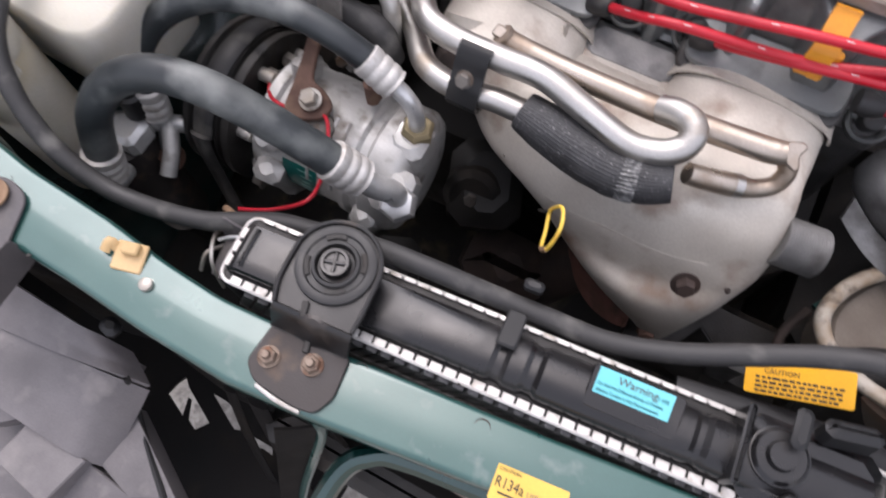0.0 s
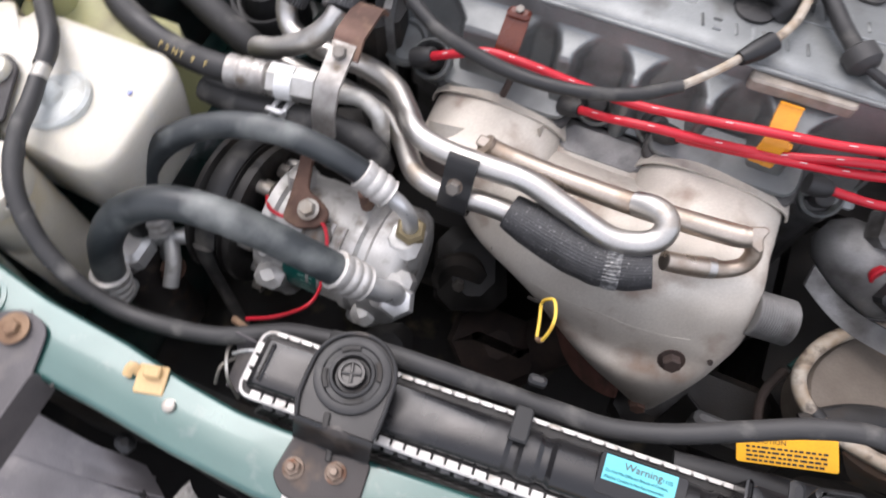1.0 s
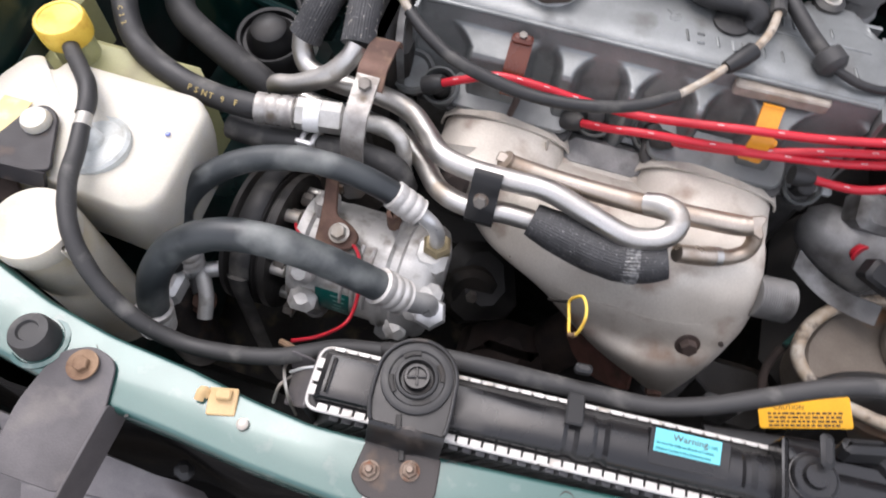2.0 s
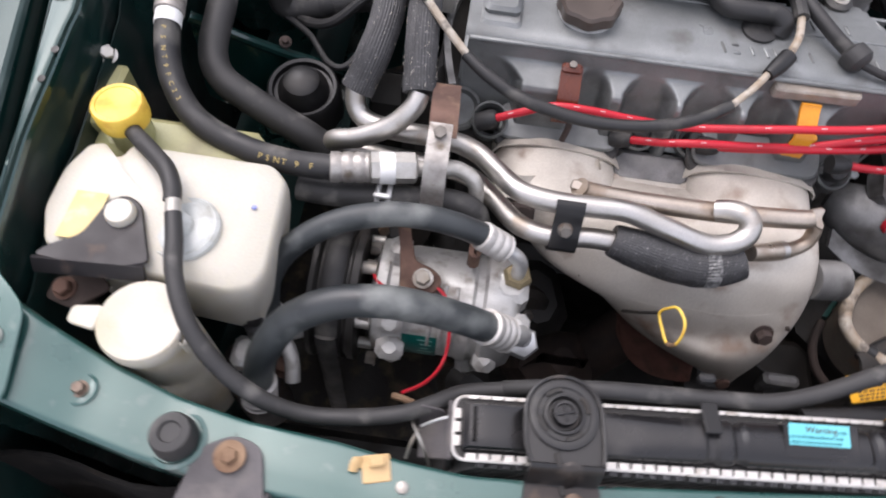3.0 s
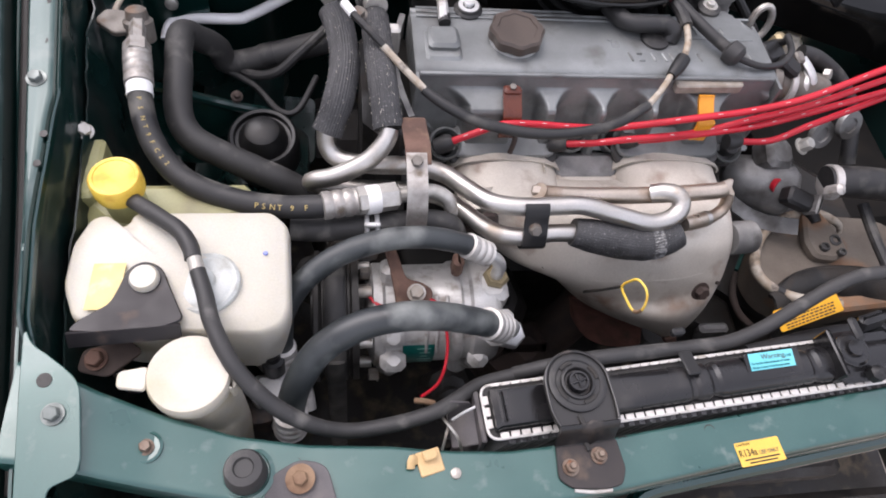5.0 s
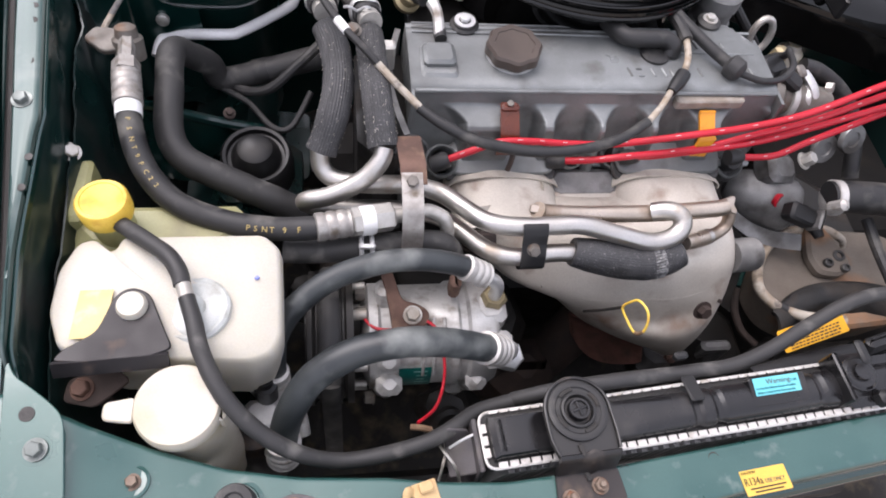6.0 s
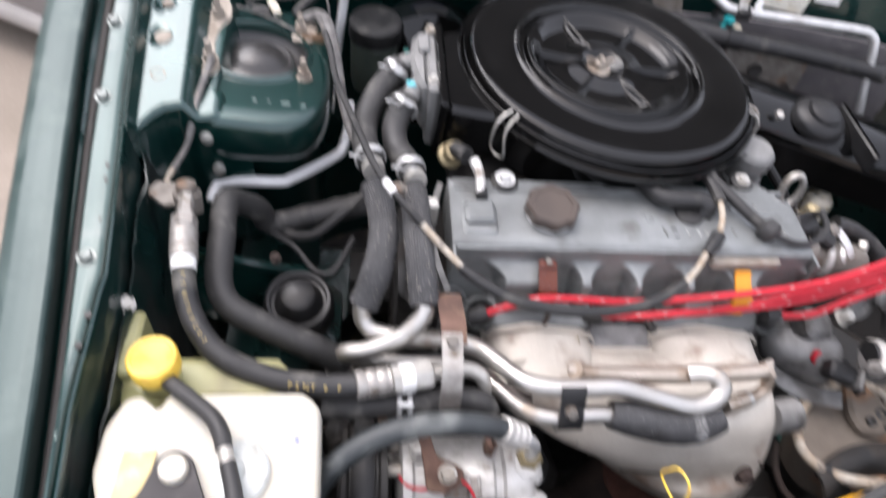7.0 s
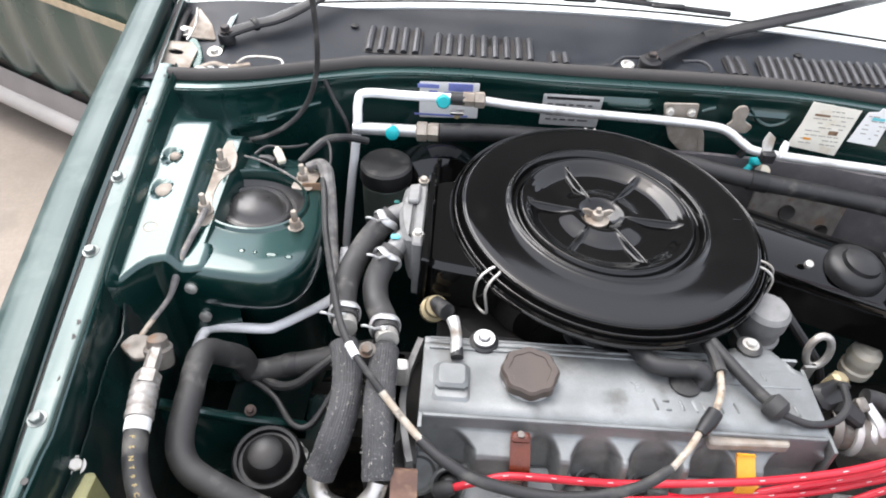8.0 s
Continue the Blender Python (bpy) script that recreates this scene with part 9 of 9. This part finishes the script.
part("branch", G().tube([(-0.347, 0.510, 0.779), (-0.351, 0.470, 0.774), (-0.3546, 0.444, 0.7675), (-0.3585, 0.428, 0.752), (-0.362, 0.416, 0.742), (-0.366, 0.402, 0.739), (-0.371, 0.387, 0.737)], [0.0034, 0.0034, 0.0032, 0.0040, 0.0028, 0.0026, 0.0026], 10, 6), M_WIRE_GREY, h1)
part("bare_branch", G().tube([(-0.370, 0.390, 0.737), (-0.373, 0.376, 0.737), (-0.372, 0.356, 0.743)], 0.0026, 8, 4), M_WIRE_TAN, h1)
bk = thing("brake_reservoir", (-0.176, 0.71, 0.60), "black round brake fluid reservoir near the firewall", "reservoir")
part("body", G().lathe((-0.176, 0.715, 0.60), (0, 0, 1), [(0.032, 0), (0.034, 0.01), (0.034, 0.075), (0.030, 0.08)], 36), M_RES_DARK, bk, "smoky green translucent body")
part("cap", G().lathe((-0.176, 0.715, 0.680), (0, 0, 1), [(0.036, 0), (0.037, 0.003), (0.036, 0.022), (0.033, 0.025), (0.0, 0.025)], 40), M_RUBBER, bk)
part("booster", G().lathe((-0.10, 0.76, 0.62), (0, -1, 0.1), [(0.09, 0), (0.095, 0.02), (0.09, 0.05), (0.05, 0.07), (0.03, 0.08)], 40), M_BLACK_PAINT, bk)

# ---- right of the engine ----
du = thing("intake_duct", (0.42, 0.58, 0.66), "black intake duct with a round domed cap", "intake duct")
part("duct", G().grid(lambda u, v: (0.27 + 0.36 * u, 0.655 - 0.10 * u - 0.060 * math.cos(math.pi * v), 0.668 + 0.038 * math.sin(math.pi * v) - 0.05 * u), 24, 16, 0.003), M_BLACK_PAINT, du, "satin black duct")
part("skirt", G().grid(lambda u, v: (0.27 + 0.36 * u, 0.595 - 0.10 * u, 0.668 - 0.05 * u - 0.05 * v), 16, 6, 0.003), M_BLACK_PAINT, du)
part("dome", G().lathe((0.425, 0.585, 0.675), (0.1, -0.15, 1), [(0.038, 0), (0.037, 0.010), (0.032, 0.016), (0.024, 0.019), (0.022, 0.024), (0.014, 0.028), (0.0, 0.029)], 40), M_PLASTIC, du, "round domed cap")
part("strap", G().box((0.475, 0.562, 0.672), (0.008, 0.11, 0.03), 0.003), M_PLASTIC, du)
part("screw", G().lathe((0.362, 0.578, 0.690), (0, -0.4, 1), [(0.005, -0.003), (0.005, 0.003), (0, 0.004)], 12), M_ZINC, du)
gb = thing("bulkhead_plate", (0.40, 0.72, 0.66), "dull grey plate with round and square holes", "plate")
gt = facing((0, -0.95, 0.3))
part("plate", G().plate([(-0.07, -0.045), (0.06, -0.05), (0.075, 0.03), (-0.06, 0.04)], 0.003, 0.0008, (0.40, 0.715, 0.655), gt, 0.006), M_BRACKET_GREY, gb)
for x, y, r in ((-0.01, 0.005, 0.011), (0.045, -0.02, 0.009)):
    part("socket", G().lathe(Vector((0.40, 0.713, 0.656)) + gt @ Vector((x, y, 0)), gt @ Vector((0, 0, 1)), [(r, -0.001), (r, 0.002), (r * 0.8, 0.001), (0, 0.001)], 20), M_GRIME, gb)
part("square_socket", G().box(Vector((0.40, 0.713, 0.656)) + gt @ Vector((-0.045, -0.01, 0.001)), (0.018, 0.018, 0.004), 0.001, gt), M_GRIME, gb)
rp = thing("dark_rod", (0.38, 0.45, 0.60), "slim black stay beside the air cleaner", "rod")
part("rod", G().tube([(0.292, 0.50, 0.705), (0.318, 0.475, 0.68), (0.345, 0.45, 0.65), (0.36, 0.44, 0.60)], 0.006, 10, 4), M_PLASTIC, rp)
di = thing("distributor", (0.31, 0.24, 0.62), "dull grey cast distributor with an electrical plug", "distributor")
part("body", G().lathe((0.284, 0.286, 0.599), (0.85, -0.42, 0.0), [(0.010, -0.01), (0.022, 0.0), (0.026, 0.012), (0.031, 0.030), (0.031, 0.062), (0.026, 0.070), (0.018, 0.074), (0, 0.075)], 32), M_DIST, di)
part("cap_step", G().box((0.318, 0.286, 0.631), (0.04, 0.034, 0.03), 0.006, facing((0.3, -0.4, 1))), M_DIST, di)
part("bolt", G().hexnut((0.344, 0.286, 0.647), (0.4, -0.3, 1), 0.013, 0.012, 0.010), M_ZINC, di)
part("red_ring", G().lathe((0.314, 0.250, 0.623), (0.55, -0.75, 0.3), [(0.0065, -0.004), (0.0085, 0.001), (0.0070, 0.002), (0.005, 0.001)], 20), M_RED, di, "small red ring")
plug = part("plug", G().box((0.334, 0.232, 0.621), (0.034, 0.020, 0.020), 0.003, facing((0.1, -0.5, 0.9), (0.9, -0.4, 0))), M_PLASTIC, di, "black electrical plug")
part("plug_frame", G().box((0.351, 0.224, 0.621), (0.006, 0.023, 0.023), 0.002, facing((0.1, -0.5, 0.9), (0.9, -0.4, 0))), M_DIST, plug)
part("lower_lug", G().grid(lambda u, v: (0.277 + 0.075 * u, 0.259 - 0.035 * u - 0.014 * v, 0.593 - 0.012 * math.sin(3.1 * u) - 0.012 * v), 12, 6, 0.005), M_DIST, di)
th = thing("water_outlet", (0.33, 0.34, 0.69), "cast aluminium water outlet with a hose clamp", "water outlet")
part("outlet", G().lathe((0.300, 0.350, 0.682), (0.9, -0.1, -0.1), [(0.022, 0), (0.024, 0.008), (0.018, 0.014), (0.018, 0.026), (0.022, 0.030), (0.021, 0.070), (0.016, 0.076)], 28, False), M_BRACKET_GREY, th)
part("flange", G().plate([(-0.024, -0.020), (0.024, -0.022), (0.030, 0.0), (0.022, 0.022), (-0.022, 0.020), (-0.030, 0.0)], 0.007, 0.0015, (0.352, 0.352, 0.682), facing((0.95, -0.3, 0.3), (0, 1, 0)), 0.006), M_ALU, th, "stained cast flange")
part("strap", G().tube([(0.338, 0.362, 0.708), (0.346, 0.344, 0.702), (0.352, 0.332, 0.688), (0.356, 0.328, 0.668)], 0.0055, 10, 5, flat=0.35), M_ALU_CLEAN, th, "bright steel strap")
for x, y, z in ((0.352, 0.336, 0.668), (0.368, 0.352, 0.694)):
    part("flange_bolt", G().hexnut((x, y, z), (0.6, -0.6, 0.5), 0.011, 0.007), M_ZINC, th)
part("clamp", G().lathe((0.322, 0.347, 0.680), (0.9, -0.1, -0.1), [(0.0215, 0), (0.0225, 0.001), (0.0225, 0.006), (0.0215, 0.007)], 28), M_ALU, th, "dull hose clamp")
part("connector", G().box((0.302, 0.372, 0.702), (0.032, 0.026, 0.022), 0.004, facing((0.2, -0.3, 1), (1, 0.4, 0))), M_PLASTIC, th)
part("connector", G().box((0.318, 0.352, 0.703), (0.026, 0.018, 0.018), 0.003, facing((0.3, -0.5, 1), (1, -0.6, 0))), M_PLASTIC, th)
part("connector_cap", G().box((0.330, 0.360, 0.708), (0.012, 0.014, 0.012), 0.002, facing((0.2, -0.3, 1), (1, 0.3, 0))), M_BRACKET_GREY, th)
part("sensor", G().lathe((0.318, 0.392, 0.690), (0.3, 0, 1), [(0.010, 0), (0.010, 0.018), (0.006, 0.022)], 6), M_BRASS, th)
part("hose", G().tube([(0.340, 0.372, 0.706), (0.365, 0.368, 0.700), (0.40, 0.355, 0.680), (0.425, 0.33, 0.65), (0.43, 0.29, 0.61)], 0.009, 18, 6), M_RUBBER, th)
part("wire", G().tube([(0.300, 0.36, 0.738), (0.312, 0.37, 0.725), (0.316, 0.385, 0.708), (0.32, 0.40, 0.70)], 0.004, 8, 5), M_RUBBER, th)
co = thing("white_sensor", (0.448, 0.50, 0.58), "cream plastic sensor with ringed steps", "sensor")
part("body", G().lathe((0.480, 0.548, 0.525), (0, 0, 1), [(0.020, 0), (0.021, 0.012), (0.018, 0.014), (0.018, 0.026), (0.021, 0.028), (0.019, 0.042), (0.012, 0.048), (0.010, 0.056), (0, 0.057)], 28), M_CREAM, co)
rl = thing("ribbed_grommets", (0.38, 0.29, 0.66), "pair of dull round flanges behind the leads", "grommet")
for x, y, z in ((0.372, 0.300, 0.652), (0.396, 0.300, 0.668)):
    part("flange", G().lathe((x, y, z), (0.2, -0.8, 0.5), [(0.016, -0.004), (0.017, 0.0), (0.016, 0.003), (0.009, 0.003), (0.008, 0.001), (0, 0.001)], 28), M_DIST, rl)
rh = thing("radiator_hose", (0.40, 0.22, 0.66), "thick black radiator hose with a dull clamp", "hose")
part("hose", G().tube([(0.356, 0.238, 0.645), (0.38, 0.236, 0.648), (0.42, 0.230, 0.65), (0.52, 0.21, 0.65)], 0.0178, 24, 6), M_RUBBER, rh)
part("clamp", G().lathe((0.357, 0.238, 0.645), (1, -0.1, 0), [(0.0180, 0), (0.0196, 0.001), (0.0196, 0.009), (0.0180, 0.010)], 30), M_CRIMP, rh, "bright worm clamp")
part("clamp_screw", G().box((0.356, 0.222, 0.652), (0.011, 0.012, 0.024), 0.003, facing((0.1, -0.5, 1))), M_CRIMP, rh)
al = thing("starter_housing", (0.380, 0.195, 0.544), "rust-stained cast housing ringed by a stained cable", "housing")
part("dish", G().plate([(0.330, 0.232), (0.388, 0.256), (0.496, 0.246), (0.530, 0.190), (0.500, 0.130), (0.360, 0.120), (0.310, 0.148), (0.302, 0.186)], 0.05, 0.004, (0, 0, 0.556), None, 0.022), M_DISC, al, "rust-stained round casting")
part("finger", G().plate([(0.376, 0.245), (0.394, 0.251), (0.408, 0.226), (0.416, 0.205), (0.416, 0.189), (0.398, 0.180), (0.373, 0.185), (0.367, 0.207)], 0.016, 0.004, (0, 0, 0.574), facing((-0.05, -0.12, 1)), 0.008), M_DISC, al, "dull grey cast finger with bolt holes")
for x, y, r in ((0.392, 0.222, 0.0060), (0.403, 0.205, 0.0070), (0.386, 0.196, 0.0055), (0.404, 0.188, 0.0050)):
    part("boss", G().lathe((x, y, 0.5725 - 0.12 * (0.215 - y) * -1 - 0.0015), (-0.05, -0.12, 1), [(r, -0.002), (r, 0.003), (r * 0.8, 0.004), (r * 0.55, 0.004), (r * 0.5, 0.001), (0, 0.001)], 16), M_HEAD, al)
part("cable", G().tube([(0.385, 0.247, 0.560), (0.366, 0.245, 0.566), (0.344, 0.236, 0.567), (0.321, 0.221, 0.567), (0.303, 0.199, 0.567), (0.294, 0.174, 0.567), (0.299, 0.156, 0.567), (0.312, 0.144, 0.567), (0.330, 0.135, 0.567), (0.352, 0.130, 0.568), (0.380, 0.126, 0.568)], 0.0060, 12, 8), M_WIRE_TAN, al, "stained cream cable")
part("cable", G().tube([(0.388, 0.248, 0.570), (0.405, 0.240, 0.572), (0.420, 0.229, 0.570), (0.424, 0.222, 0.562)], [0.0055, 0.0055, 0.0045, 0.003], 12, 6), M_WIRE_TAN, al, "stained cream cable")
part("cable_tie", G().tube([(0.309, 0.146, 0.567), (0.316, 0.142, 0.567)], 0.0070, 12, 1), M_RUBBER, al)
part("plug", G().tube([(0.370, 0.262, 0.585), (0.381, 0.244, 0.580), (0.386, 0.228, 0.577)], [0.010, 0.008, 0.006], 12, 5), M_PLASTIC, al, "black cable plug")
EDGE = [(0.300, 0.138), (0.332, 0.160), (0.371, 0.171), (0.421, 0.170), (0.460, 0.160), (0.52, 0.140)]
part("front_cover", G().grid(lambda u, v: (0.300 + 0.22 * u, lerp(0.300 + 0.22 * u, EDGE) - 0.045 * v, 0.566 + 0.006 * math.sin(math.pi * v) - 0.050 * v * v + 0.002 * noise.noise(Vector((u * 12, v * 6, 3)))), 36, 14, 0.004), M_GRIME, al, "oily black front cover")
part("cover_rim", G().tube([(x, y, 0.567) for x, y in EDGE], 0.0032, 8, 6), M_GRIME, al)
part("stud", G().lathe((0.3388, 0.2130, 0.4724), (-0.5, -0.4, 0.7), [(0.008, -0.03), (0.008, 0.004), (0.0105, 0.006), (0.0105, 0.014), (0.006, 0.016), (0.006, 0.022)], 14), M_DIST, al)
part("stud", G().lathe((0.3548, 0.2657, 0.5000), (-0.4, -0.3, 0.8), [(0.015, -0.03), (0.015, 0.004), (0.012, 0.007), (0.0, 0.007)], 20), M_RUST, al, "rust-brown round plug")
g = G().tube([(0.300, 0.192, 0.520), (0.289, 0.171, 0.520), (0.286, 0.155, 0.520), (0.289, 0.139, 0.518), (0.302, 0.124, 0.514)], 0.0042, 10, 6)
solid("rusty_rod", g, M_RUST_DARK, (0.29, 0.15, 0.51), "thin rusty rod beside the shield", "rod")
g = G().tube([(0.415, 0.225, 0.62), (0.418, 0.19, 0.612), (0.42, 0.15, 0.608), (0.425, 0.11, 0.60)], 0.006, 10, 6)
solid("black_cable", g, M_RUBBER, (0.42, 0.17, 0.61), "black cable beside the casting", "cable")
mb2 = thing("mount_plate", (0.22, 0.13, 0.47), "grey and black steel mount plates under the shield", "bracket")
part("fin", G().plate([(0, 0), (0.04, 0.0), (0.035, 0.05), (0.015, 0.06)], 0.003, 0.0006, (0.215, 0.115, 0.455), facing((-0.3, -0.8, 0.5)), 0.003), M_GRIME, mb2)
part("web", G().box((0.258, 0.128, 0.485), (0.036, 0.012, 0.05), 0.003), M_DIST, mb2)
part("base", G().box((0.25, 0.155, 0.44), (0.14, 0.08, 0.05), 0.01), M_GRIME, mb2)
g = G().tube([(0.340, 0.249, 0.520), (0.320, 0.222, 0.522), (0.303, 0.197, 0.520)], 0.0026, 8, 6)
solid("green_wire", g, M_GREEN_DUSTY, (0.32, 0.22, 0.52), "thin dusty green wire beside the casting", "wire")
for x, y, z, s in ((-0.05, 0.10, 0.40, 0.05), (0.0, 0.20, 0.45, 0.07), (-0.16, 0.25, 0.50, 0.07), (-0.20, 0.20, 0.52, 0.04)):
    an = thing("engine_ancillary", (x, y, z - s), "oily black casting low in the engine bay", "engine part", "castings low in the bay")
    part("casting", G().box((x, y, z), (s, s * 1.2, s * 1.4), s * 0.2, facing((0.2, -0.3, 1), (1, 0.4, 0))), M_GRIME, an)
    part("boss", G().lathe((x, y - s * 0.4, z + s * 0.5), (0.2, -0.8, 0.6), [(s * 0.4, -s * 0.3), (s * 0.4, 0), (s * 0.3, s * 0.08), (0, s * 0.08)], 16), M_GRIME, an)
    part("boss_bolt", G().hexnut(Vector((x, y - s * 0.4, z + s * 0.5)) + Vector((0.2, -0.8, 0.6)).normalized() * s * 0.08, (0.2, -0.8, 0.6), 0.011, 0.006), M_BRACKET_GREY, an)
